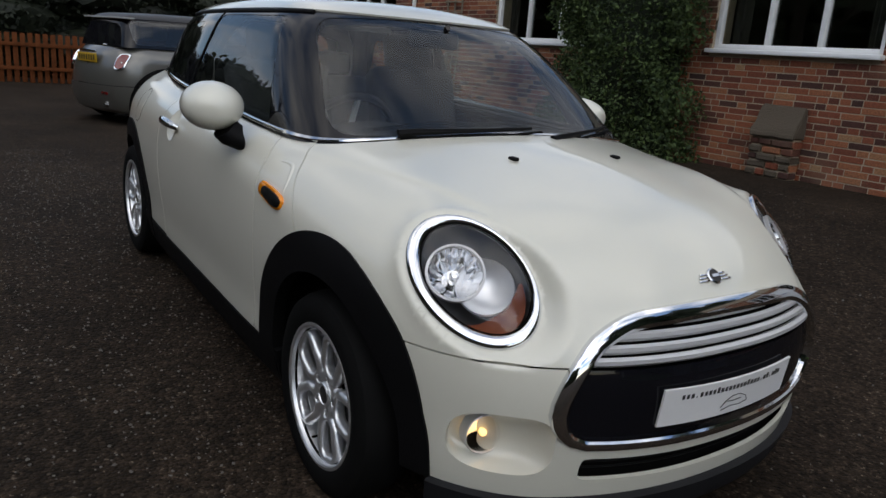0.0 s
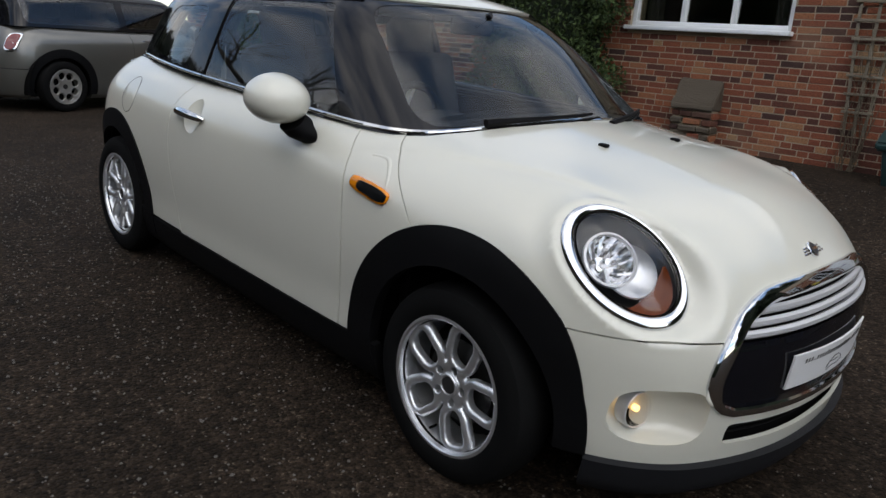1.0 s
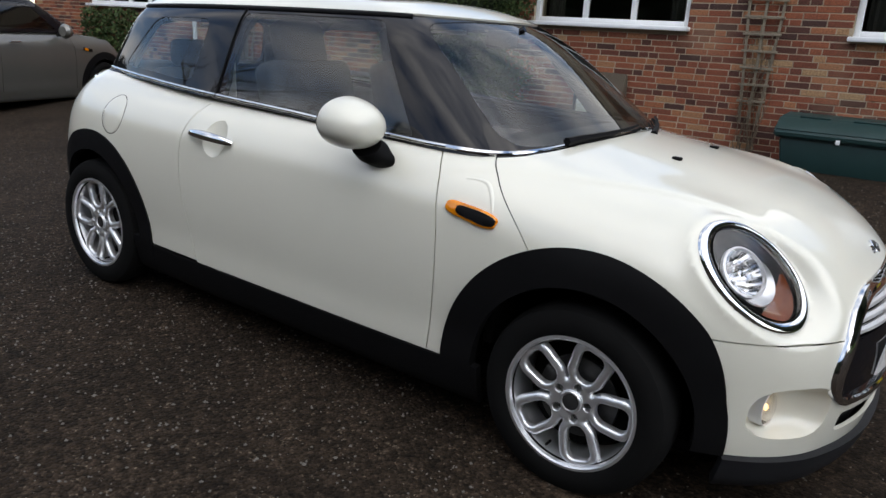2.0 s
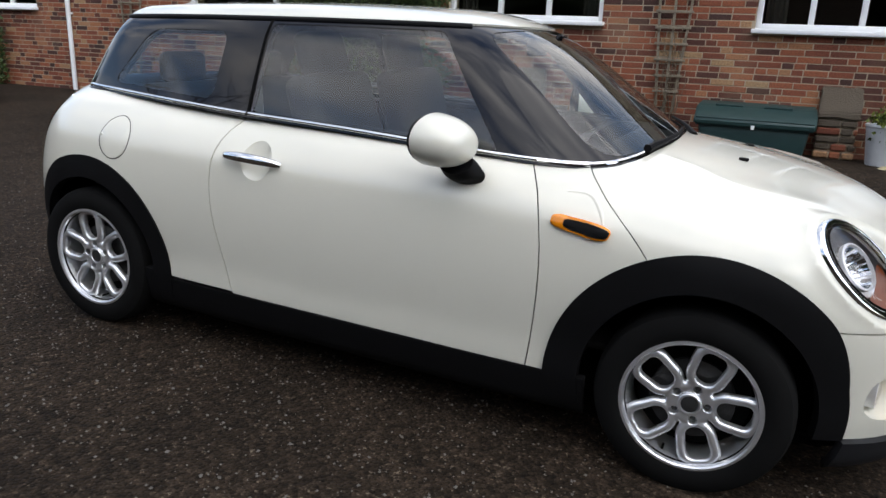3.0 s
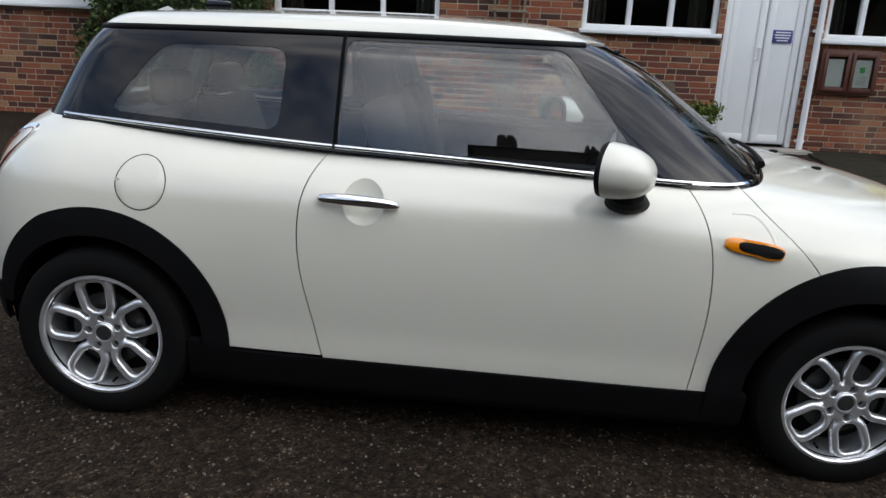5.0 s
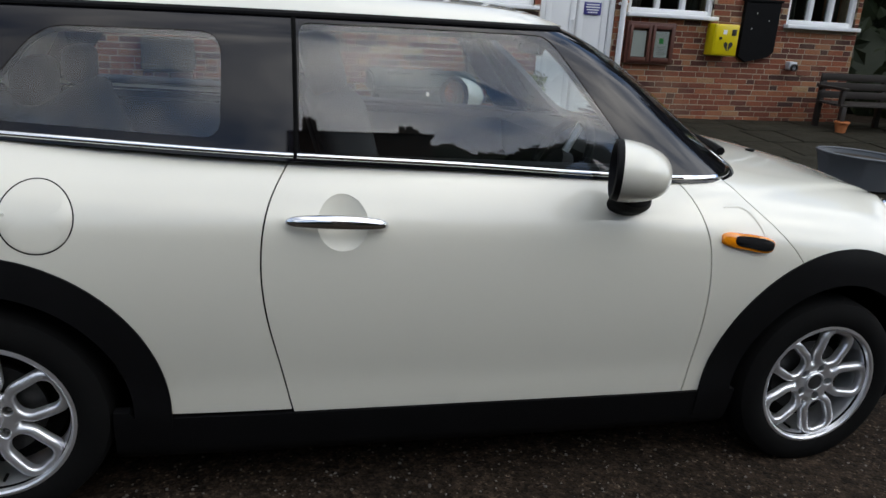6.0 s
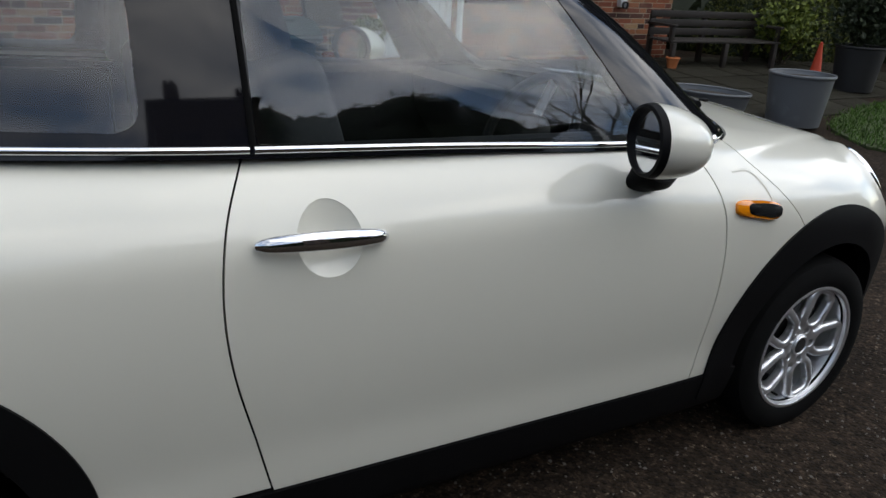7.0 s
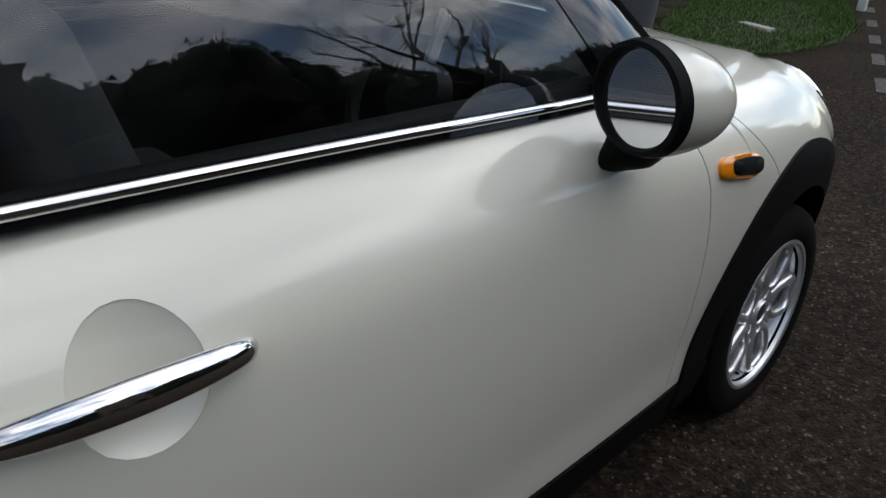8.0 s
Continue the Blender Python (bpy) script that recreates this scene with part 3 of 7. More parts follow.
V, T = cut((CV, CT), lambda x, y, z: roof_zone(x, y, z) - 0.001)
shell("roof", V, T, cabin, PAINT, car, 0.016, 0.006)
frame_mesh = cut((CV, CT), lambda x, y, z: -roof_zone(x, y, z) + 0.02, lambda x, y, z: -screen_zone(x, y, z), lambda x, y, z: -door_glass(x, y, z), lambda x, y, z: -quarter_glass(x, y, z), lambda x, y, z: -rear_glass(x, y, z))
shell("window_frame", *frame_mesh, cabin, GLOSSBLACK, car, 0.03, -0.001, "gloss black pillars and window surrounds")
panes = [("windscreen", screen_zone, None, GLASS_CLEAR), ("rear_screen", rear_glass, None, GLASS_TINT)]
for flank in (right, left):
    panes += [("door_window", door_glass, flank, GLASS_TINT), ("quarter_window", quarter_glass, flank, GLASS_TINT)]
def pane_grid(way, lo, hi, h=0.006):
    """A fine even grid laid on the cabin's surface along one direction."""
    axes = [k for k in range(3) if not way[k]]
    u, v = np.arange(lo[0], hi[0], h), np.arange(lo[1], hi[1], h)
    G = np.zeros((len(u) * len(v), 3))
    G[:, axes[0]], G[:, axes[1]] = np.repeat(u, len(v)), np.tile(v, len(u))
    G += np.array(way) * 0.7
    i = (np.arange(len(u) - 1)[:, None] * len(v) + np.arange(len(v) - 1)[None]).ravel()
    T = np.concatenate((np.stack((i, i + len(v), i + len(v) + 1), 1), np.stack((i, i + len(v) + 1, i + 1), 1)))
    V = onto(cabin, G, way, 30)
    good = (np.abs(cabin(*V.T)) < 1e-4)[T].all(1)
    T = T[good]
    n = np.cross(V[T[0, 1]] - V[T[0, 0]], V[T[0, 2]] - V[T[0, 0]])
    return V, T if n @ np.array(way) > 0 else T[:, ::-1]


GRIDS = {right: pane_grid((0, -1, 0), (-1.5, 0.93), (0.95, 1.37)), left: pane_grid((0, 1, 0), (-1.5, 0.93), (0.95, 1.37)), None: pane_grid((1, 0, 0), (-0.74, 0.93), (0.74, 1.40))}
for name, zone, flank, glass in panes:
    V, T = cut((CV, CT) if name == "rear_screen" else GRIDS[flank], zone)
    ob = shell(name, V, T, cabin, glass, car, 0.0, -0.003)
    ob.visible_shadow = False
# roof gutter and B-pillar seam
for s in (-1, 1):
    xs = np.linspace(-1.48, 0.30, 54)
    strip_on(cabin, [(x, s * 0.75, float(edge_height(x)) - 0.004) for x in xs], (0, s, 0), 0.011, 0.009, PLASTIC, "roof_gutter", lift=-0.001)
    zs = np.linspace(0.995, 1.335, 12)
    strip_on(cabin, [(-0.489 - 0.02 * (z - 0.99), s * 0.8, z) for z in zs], (0, s, 0), 0.006, 0.003, UNDER, "door_seal")
# cowl: dark plastic between bonnet and windscreen
cowl = bmesh.new()
rows = []
for y in np.linspace(-0.70, 0.70, 41):
    xf = float(screen_foot(abs(y)))
    zf = float(onto(car_body, [(xf, y, 1.15)], (0, 0, 1))[0, 2])
    xb = xf - 0.07
    rows.append([cowl.verts.new(p) for p in ((xf + 0.006, y, zf - 0.004), (xf - 0.02, y, zf - 0.018), (xb - 0.03, y * 0.97, zf - 0.012), (xb - 0.10, y * 0.95, zf + 0.0))])
for a, b in zip(rows, rows[1:]):
    for i in range(3):
        cowl.faces.new((a[i], b[i], b[i + 1], a[i + 1]))
bmesh.ops.recalc_face_normals(cowl, faces=cowl.faces)
part("cowl", cowl, PLASTIC, car)


def on_screen(y, h):
    p = onto(cabin, [(1.4, y, h)], (1, 0, 0))[0]
    return Vector(p)


for y0, y1, h0, h1 in ((-0.46, 0.05, 0.990, 1.018), (0.12, 0.52, 0.985, 1.012)):
    arm = [on_screen(y0 + (y1 - y0) * k, h0 + (h1 - h0) * k ** 0.7) + Vector((0.02, 0, 0.012)) for k in np.linspace(0, 1, 10)]
    wiper = part("wiper", tube(arm, 0.010, 6, scale=[1.5, 1.3, 1.1, 1, 0.9, 0.8, 0.7, 0.7, 0.6, 0.5]), PLASTIC, car, "black windscreen wiper")
    blade = [p - Vector((0.004, 0, 0.012)) for p in [on_screen(y0 + (y1 - y0) * k * 1.15 - 0.02, h0 + (h1 - h0) * k - 0.004) + Vector((0.014, 0, 0.012)) for k in np.linspace(0.05, 1, 10)]]
    part("blade", tube(blade, 0.006, 6), RUBBER, wiper)
for y in (-0.22, 0.22):
    p = Vector(onto(car_body, [(1.258, y, 1.1)], (0, 0, 1))[0])
    part("washer_jet", box((0.034, 0.022, 0.012), p + Vector((0, 0, 0.004)), 0.005), PLASTIC, car)
# roof aerial, a dark fin at the rear of the roof
fin = box((0.11, 0.032, 0.04), (-1.12, 0, float(roof_height(-1.12)) + 0.022), 0.012)
part("aerial", fin, GLOSSBLACK, car)

# ---- head lamps ----
def bands(rings, material, name, parent, fill=False):
    bm = bmesh.new()
    loops = [[bm.verts.new(p) for p in r] for r in rings]
    for a, b in zip(loops, loops[1:]):
        for i in range(len(a)):
            bm.faces.new((a[i], a[(i + 1) % len(a)], b[(i + 1) % len(a)], b[i]))
    if fill:
        bm.faces.new(loops[-1])
    bmesh.ops.recalc_face_normals(bm, faces=bm.faces)
    return part(name, bm, material, parent, angle=60)


for s in (-1, 1):
    def mirrored(v):
        return Vector((v[0], v[1] * (-1 if s > 0 else 1), v[2]))
    C, AX, UP, SI = (mirrored(v) for v in (LAMP, LAMP_AXIS, LAMP_UP, LAMP_SIDE))
    ts = [2 * math.pi * i / 72 for i in range(72)]

    def ring_at(k, sink=0.0):
        return [C + SI * LAMP_A * k * math.cos(t) + UP * LAMP_B * k * math.sin(t) + AX * (0.024 * max(0, 1 - k * k) - sink) + SI * 0.009 * max(0, min(1, (1.14 - k) / 0.17)) for t in ts]
    head_lamp = new("head_lamp")
    head_lamp.parent = car
    tagged(head_lamp, "oval head lamp with chrome surround")

    bands([ring_at(1.145, 0.030), ring_at(1.14, -0.001), ring_at(1.11, -0.007), ring_at(1.04, -0.009), ring_at(0.965, -0.005), ring_at(0.945, 0.002), ring_at(0.94, 0.02)], CHROME, "bezel", head_lamp)
    bands([ring_at(0.95, -0.002), ring_at(0.93, -0.004), ring_at(0.915, 0.01)], UNDER, "gasket", head_lamp)
    deep = [[C + SI * LAMP_A * k * math.cos(t) + UP * LAMP_B * k * math.sin(t) - AX * d for t in ts] for k, d in ((0.93, 0.045), (0.84, 0.075), (0.5, 0.10), (0.1, 0.105))]
    bands([ring_at(0.98, 0.01)] + deep, LAMPGREY, "housing", head_lamp, True)
    lens = bands([ring_at(0.94, -0.002), ring_at(0.88, -0.005), ring_at(0.75, -0.007), ring_at(0.5, -0.010), ring_at(0.2, -0.012)], GLASS_LAMP, "lens", head_lamp, True)
    lens.visible_shadow = False
    basis = Matrix((SI, UP, AX)).transposed().to_4x4()
    # main reflector, a bright bowl with fluted rim and a bulb cap
    rc = C + UP * 0.040 - SI * 0.024 - AX * 0.014
    fluted = bmesh.new()
    prev = None
    for r, d in ((0.070, 0.020), (0.066, 0.022), (0.058, -0.004), (0.045, -0.024), (0.028, -0.038), (0.012, -0.042)):
        ringv = []
        for i in range(60):
            k = r * (1 + (0.05 if (i // 3) % 2 else -0.03) * (r > 0.04))
            t = 2 * math.pi * i / 60
            ringv.append(fluted.verts.new(rc + basis.to_3x3() @ Vector((k * math.cos(t), k * math.sin(t), d))))
        if prev:
            for i in range(60):
                fluted.faces.new((prev[i], prev[(i + 1) % 60], ringv[(i + 1) % 60], ringv[i]))
        prev = ringv
    fluted.faces.new(prev)
    bmesh.ops.recalc_face_normals(fluted, faces=fluted.faces)
    part("reflector", fluted, CHROME, head_lamp, angle=20)
    place = Matrix.Translation(rc) @ basis
    part("reflector_ring", lathe([(0.074, 0.016), (0.074, 0.028), (0.068, 0.030), (0.067, 0.018)], 48, place, closed=True), SATIN, head_lamp)
    part("bulb", lathe([(0.0, -0.04), (0.012, -0.038), (0.013, 0.0), (0.009, 0.012), (0.0, 0.014)], 20, place), CHROME, head_lamp)
    # second, smoother bowl towards the grille and the amber turn lamp below
    sc = C - UP * 0.026 + SI * 0.024 - AX * 0.040
    dish = lathe([(0.076, 0.0), (0.073, 0.004), (0.060, -0.010), (0.03, -0.026), (0.0, -0.032)], 40, Matrix.Translation(sc) @ basis)
    bmesh.ops.delete(dish, geom=[f for f in dish.faces if len(f.verts) > 4], context="FACES")
    part("inner_bowl", dish, ALLOY, head_lamp)
    amber = bmesh.new()
    rows = []
    for t in np.linspace(-2.75, -0.55, 19):
        o = C + SI * LAMP_A * 0.90 * math.cos(t) + UP * LAMP_B * 0.90 * math.sin(t) - AX * 0.014
        i2 = C + SI * LAMP_A * 0.66 * math.cos(t) + UP * LAMP_B * 0.56 * math.sin(t) - AX * 0.046
        i2 = o.lerp(i2, max(0.05, math.sin(math.pi * (t + 2.75) / 2.2)) ** 0.6)
        rows.append([amber.verts.new(p) for p in (o, (o + i2) / 2 - AX * 0.004, i2)])
    for a, b in zip(rows, rows[1:]):
        for i in range(2):
            amber.faces.new((a[i], b[i], b[i + 1], a[i + 1]))
    bmesh.ops.recalc_face_normals(amber, faces=amber.faces)
    part("turn_lamp", amber, AMBERDARK, head_lamp, "amber turn lamp", angle=60)

# ---- grille, number plate, intake ----
grille = new("grille")
grille.parent = car
tagged(grille, "chrome framed grille with four silver slats")
curve2 = outline(grille_edge, (0.0, 0.54), 120)
P = onto(car_body, [(2.2, y, z) for y, z in curve2], (1, 0, 0))
N = normals(car_body, P)
sec = [(-0.030, -0.02), (-0.030, 0.003), (-0.022, 0.013), (-0.004, 0.017), (0.012, 0.013), (0.018, 0.002), (0.018, -0.02)]
slim = [1 - 0.45 * min(1.0, max(0.0, (0.47 - p[2]) / 0.07)) for p in P]  # the lower edge is narrower
part("surround", sweep(P.tolist(), sec, N.tolist(), True, scale=slim), CHROME, grille, "polished chrome grille surround")
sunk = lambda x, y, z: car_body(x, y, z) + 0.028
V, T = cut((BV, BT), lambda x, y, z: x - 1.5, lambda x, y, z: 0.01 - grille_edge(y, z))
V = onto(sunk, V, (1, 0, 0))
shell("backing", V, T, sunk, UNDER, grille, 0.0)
proud = lambda x, y, z: car_body(x, y, z) + 0.008
V, T = cut((BV, BT), lambda x, y, z: x - 1.5, lambda x, y, z: -0.006 - grille_edge(y, z), lambda x, y, z: 0.590 - z)
V = onto(proud, V, (1, 0, 0))
shell("lower_panel", V, T, proud, GLOSSBLACK, grille, 0.02, 0, "gloss black lower grille bar")
for z0 in (0.602, 0.629, 0.656, 0.683):
    w = max(y for y in np.linspace(0, 0.55, 111) if grille_edge(np.float64(y), np.float64(z0)) < -0.012)
    ysl = np.linspace(-w, w, 41)
    Q = onto(proud, [(2.2, y, z0 + 0.004) for y in ysl], (1, 0, 0))
    slat = [(-0.012, -0.010), (-0.013, 0.004), (-0.005, 0.012), (0.005, 0.009), (0.010, -0.003), (0.004, -0.012)]
    part("slat", sweep(Q.tolist(), slat, normals(proud, Q).tolist(), scale=[min(1, 0.25 + 3.2 * (1 - abs(y) / w) ** 0.5) for y in ysl]), SATIN, grille)
V, T = cut((BV, BT), lambda x, y, z: x - 1.5, lambda x, y, z: 0.006 - intake_edge(y, z))
V = onto(sunk, V, (1, 0, 0))
shell("lower_intake", V, T, sunk, UNDER, car, 0.0)
for z0 in (0.315, 0.332):
    Q = onto(sunk, [(2.2, y, z0 + 0.05 * y * y) for y in np.linspace(-0.42, 0.42, 31)], (1, 0, 0))
    part("intake_bar", tube((Q + np.array([0.006, 0, 0])).tolist(), 0.003, 6), PLASTIC, car)
# plate: slightly bowed, its face tipped down, carried on the black bar
plate_at = pose(2.000, 0, 0.485, 0, 5, 0)
bow = [(-0.36 * y * y, y, 0) for y in np.linspace(-0.26, 0.26, 21)]
plate = part("number_plate", sweep(bow, [(-0.052, -0.003), (-0.052, 0.003), (0.052, 0.003), (0.052, -0.003)], [(1, 0, 0)]), WHITEPLATE, car, "white dealer plate with a line of dark writing")
plate.matrix_local = plate_at
part("plate_bracket", box((0.014, 0.20, 0.07), (-0.020, 0, 0), 0.004), PLASTIC, plate)
rw = random.Random(4)
for k in range(27):
    if k in (3, 20, 23):  # full stops
        w, h, low = 0.004, 0.004, 0.0
    else:
        w, h, low = rw.choice((0.0095, 0.011, 0.010)), rw.choice((0.0125, 0.0125, 0.0125, 0.0125, 0.0165)), 0.0
    y = -0.198 + 0.0152 * k
    part("character_bar", box((0.0008, w, h), (0.0033 - 0.36 * y * y, y, 0.020 + low + h / 2)), INK, plate)
for pts in ([(-0.05, -0.03), (-0.035, -0.012), (-0.01, 0.0), (0.02, 0.0), (0.05, -0.012), (0.06, -0.028)], [(-0.045, -0.038), (-0.01, -0.03), (0.03, -0.034), (0.058, -0.028)], [(-0.03, -0.014), (0.0, -0.016), (0.03, -0.014)]):
    part("emblem_line", tube([(0.0034 - 0.36 * u * u, u, v) for u, v in pts], 0.0012, 5, up=(1, 0, 0)), INK, plate)
# bonnet badge: a round boss between two short wings, plain shapes
p = Vector(onto(car_body, [(2.2, 0, 0.765)], (1, 0, 0))[0])
nb = Vector(normals(car_body, np.array([p]))[0])
bm_at = Matrix.Translation(p) @ Matrix((nb.cross(Vector((0, 1, 0))), Vector((0, 1, 0)), nb)).transposed().to_4x4()
badge = new("badge")
badge.parent = car
tagged(badge, "winged chrome badge with a dark round centre")
part("boss", lathe([(0.024, -0.004), (0.024, 0.006), (0.020, 0.008), (0.0, 0.008)], 32, bm_at), CHROME, badge)
part("boss_face", lathe([(0.019, 0.007), (0.019, 0.0095), (0.0, 0.010)], 32, bm_at), INK, badge)
part("boss_bar", box((0.008, 0.028, 0.002), (0, 0, 0.0108)), CHROME, badge).matrix_local = bm_at
for s in (-1, 1):
    for i, (ln, off) in enumerate(((0.042, -0.010), (0.036, -0.001), (0.028, 0.008))):
        part("wing", box((0.0065, ln, 0.005), (off, s * (0.022 + ln / 2), 0.002), 0.0015), CHROME, badge).matrix_local = bm_at
# fog lamps in round pockets
for s in (-1, 1):
    yc = s * abs(FOG.y)
    rim = []
    for i in range(56):
        c, q = math.cos(2 * math.pi * i / 56), math.sin(2 * math.pi * i / 56)
        r = (abs(c) ** 3 + abs(q) ** 3) ** (-1 / 3)
        rim.append((2.2, yc + 0.098 * r * c, FOG.z + 0.080 * r * q))
    R0 = [Vector(q) for q in onto(car_body, rim, (1, 0, 0))]
    mid = sum(R0, Vector()) / 56
    fog = new("fog_lamp")
    fog.parent = car
    tagged(fog, "lit round fog lamp in a body-coloured pocket")
    centre = mid + Vector((-0.075, -s * 0.004, 0))
    rings = [R0] + [[centre + (q - mid) * k + Vector((d, 0, 0)) for q in R0] for k, d in ((0.97, 0.066), (0.92, 0.048), (0.84, 0.026), (0.7, 0.012), (0.35, 0.006))]
    bands(rings, PAINT, "pocket", fog, True)
    at = Matrix.Translation(centre + Vector((0.010, s * 0.012, -0.006))) @ Vector((0.975, s * 0.20, 0.03)).to_track_quat('Z', 'Y').to_matrix().to_4x4()
    part("lamp_ring", lathe([(0.053, -0.03), (0.053, 0.007), (0.050, 0.009), (0.048, 0.002), (0.048, -0.03)], 36, at, closed=True), SATIN, fog)
    # one bowl, light painted in: upper half glows, lower half near-black as shaded
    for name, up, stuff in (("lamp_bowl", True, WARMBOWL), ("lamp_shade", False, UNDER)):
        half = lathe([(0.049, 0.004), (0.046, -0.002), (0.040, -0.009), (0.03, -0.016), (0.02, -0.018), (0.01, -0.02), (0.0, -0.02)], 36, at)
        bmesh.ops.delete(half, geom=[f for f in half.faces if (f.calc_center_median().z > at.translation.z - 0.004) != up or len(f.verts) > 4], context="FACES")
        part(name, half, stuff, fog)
    part("bulb", lathe([(0.0, -0.014), (0.009, -0.012), (0.009, 0.0), (0.0, 0.004)], 20, at), WARM, fog)
    gl = part("lens", lathe([(0.049, 0.006), (0.035, 0.013), (0.0, 0.017)], 36, at), GLASS_LAMP, fog)
    gl.visible_shadow = False

# ---- side details ----
for s, door in ((-1, doors[0]), (1, doors[1])):
    # handle with its dished recess
    P = onto(car_body, [(-0.515 + 0.255 * k, s * 0.95, 0.836 - 0.004 * k) for k in np.linspace(0, 1, 25)], (0, s, 0))
    N = normals(car_body, P)
    lift = [0.006 + 0.030 * math.sin(math.pi * k) ** 0.5 for k in np.linspace(0, 1, 25)]
    H = [Vector(p) + Vector(n) * l for p, n, l in zip(P, N, lift)]
    sec = [(0.0175 * math.cos(2 * math.pi * i / 14), 0.012 * math.sin(2 * math.pi * i / 14)) for i in range(14)]
    part("door_handle", sweep(H, sec, N.tolist(), scale=[0.55 + 0.5 * math.sin(math.pi * k) ** 0.45 for k in np.linspace(0, 1, 25)]), CHROME, door, "polished chrome pull handle")
    rings = []
    for r in (0.0665, 0.064, 0.060, 0.052, 0.042, 0.030, 0.018, 0.006):
        ringp = [(-0.372 + r * math.cos(2 * math.pi * i / 48), s * 0.95, 0.834 + 1.06 * r * math.sin(2 * math.pi * i / 48)) for i in range(48)]
        Q = onto(car_body, ringp, (0, s, 0))
        k = -0.0008 if r > 0.066 else -0.025 * (1 - (r / 0.0665) ** 2) - 0.001
        rings.append([Vector(q) for q in Q + normals(car_body, Q) * k])
    bands(rings, PAINT, "handle_recess", door, True)
    # scuttle lamp: amber surround with a black insert
    scuttle = new("side_indicator")
    scuttle.parent = car
    tagged(scuttle, "amber side indicator with a black insert")
    a0, b0 = Vector((0.757, 0, 0.804)), Vector((0.942, 0, 0.777))
    ax2 = (b0 - a0).normalized()
    up2 = Vector((-ax2.z, 0, ax2.x))
    L = (b0 - a0).length
    for nm, k0, k1, hh, hgt, mt in (("lens", 0.0, 1.0, 0.0245, 0.012, AMBER), ("insert", 0.21, 0.985, 0.0175, 0.017, PLASTIC)):
        loop = []
        for i in range(40):
            t = 2 * math.pi * i / 40
            c, q = math.cos(t), math.sin(t)
            u = (k0 + k1) / 2 * L + (k1 - k0) / 2 * L * abs(c) ** 0.55 * (1 if c > 0 else -1)
            v = hh * abs(q) ** 0.6 * (1 if q > 0 else -1) * (0.9 if c < 0 else 1.0)
            w3 = a0 + ax2 * (u + 0.25 * v * (c > 0)) + up2 * v
            loop.append((w3.x, s * 0.95, w3.z))
        Q = onto(car_body, loop, (0, s, 0))
        M = normals(car_body, Q)
        mid = Q.mean(0)
        bands([[Vector(q - n * 0.004) for q, n in zip(Q, M)], [Vector(q + n * hgt * 0.6) for q, n in zip(Q, M)], [Vector(mid + (q - mid) * 0.9 + n * hgt) for q, n in zip(Q, M)], [Vector(mid + (q - mid) * 0.3 + n * hgt * 1.08) for q, n in zip(Q, M)]], mt, nm, scuttle, True)
    # pressed crease above the side indicator
    bend = spline([0, 1, 2, 3, 4], [0.785, 0.845, 0.878, 0.902, 0.916])
    rise = spline([0, 1, 2, 3, 4], [0.885, 0.885, 0.868, 0.838, 0.806])
    ks = np.linspace(0, 4, 25)
    Q = onto(car_body, [(float(bend(k)), s * 0.95, float(rise(k))) for k in ks], (0, s, 0))
    ridge = [(-0.012, -0.003), (-0.007, 0.0012), (-0.001, 0.0032), (0.004, 0.0022), (0.010, -0.003)]
    part("crease", sweep(Q.tolist(), [(-s * u, v) for u, v in ridge], normals(car_body, Q).tolist(), scale=[0.25 + 0.75 * math.sin(math.pi * min(1, 0.1 + k / 5)) for k in ks]), PAINT, car, angle=80)
    # fuel flap on the right flank only: a round lid with a gap round it
    if s < 0:
        lid = []
        for r, l in ((0.081, 0.0006), (0.079, 0.0014), (0.0, 0.0014)):
            ringp = [(-1.097 + r * math.cos(2 * math.pi * i / 64), s * 0.95, 0.834 + r * math.sin(2 * math.pi * i / 64)) for i in range(64)]
            Q = onto(car_body, ringp, (0, s, 0))
            lid.append([Vector(q) for q in Q + normals(car_body, Q) * l])
        flap = bands(lid[:2] + [[lid[0][i].lerp(lid[0][(i + 32) % 64], 0.3) + Vector((0, s * 0.001, 0)) for i in range(64)]], PAINT, "fuel_flap", car, True)
        seam = [(-1.097 + 0.0835 * math.cos(2 * math.pi * i / 64), s * 0.95, 0.834 + 0.0835 * math.sin(2 * math.pi * i / 64)) for i in range(64)]
        strip_on(car_body, seam, (0, s, 0), 0.0016, 0.0008, UNDER, "flap_gap", True)
        pq = Vector(onto(car_body, [(-1.172, s * 0.95, 0.838)], (0, s, 0))[0])
        part("finger_dimple", lathe([(0.009, 0.0), (0.008, 0.002), (0.0, 0.003)], 20, Matrix.Translation(pq) @ pose(0, 0, 0, 90, 0, 0)), PAINT, car)
    # wing mirror: rounded shell, black rim and foot, real mirror
    wm = new("wing_mirror")
    wm.parent = car
    tagged(wm, "rounded cream wing mirror on a black foot")
    mc = Vector((0.411, s * 0.894, 1.008))
    head = Matrix.Translation(mc) @ pose(0, 0, 0, 0, 0, 22 * s)
    sh = bmesh.new()
    prev = None
    for k in np.linspace(0, 1, 15):
        t = k * math.pi / 2
        rx = math.cos(t) ** 0.75 if k < 1 else 0.0
        ringv = [sh.verts.new(head @ Vector((-0.050 + 0.140 * math.sin(t), s * (0.110 * rx * math.cos(q) - 0.010 * math.sin(t)), 0.084 * rx * math.sin(q) - 0.006 * math.sin(t)))) for q in [2 * math.pi * i / 40 for i in range(40)]] if rx > 0.01 else None
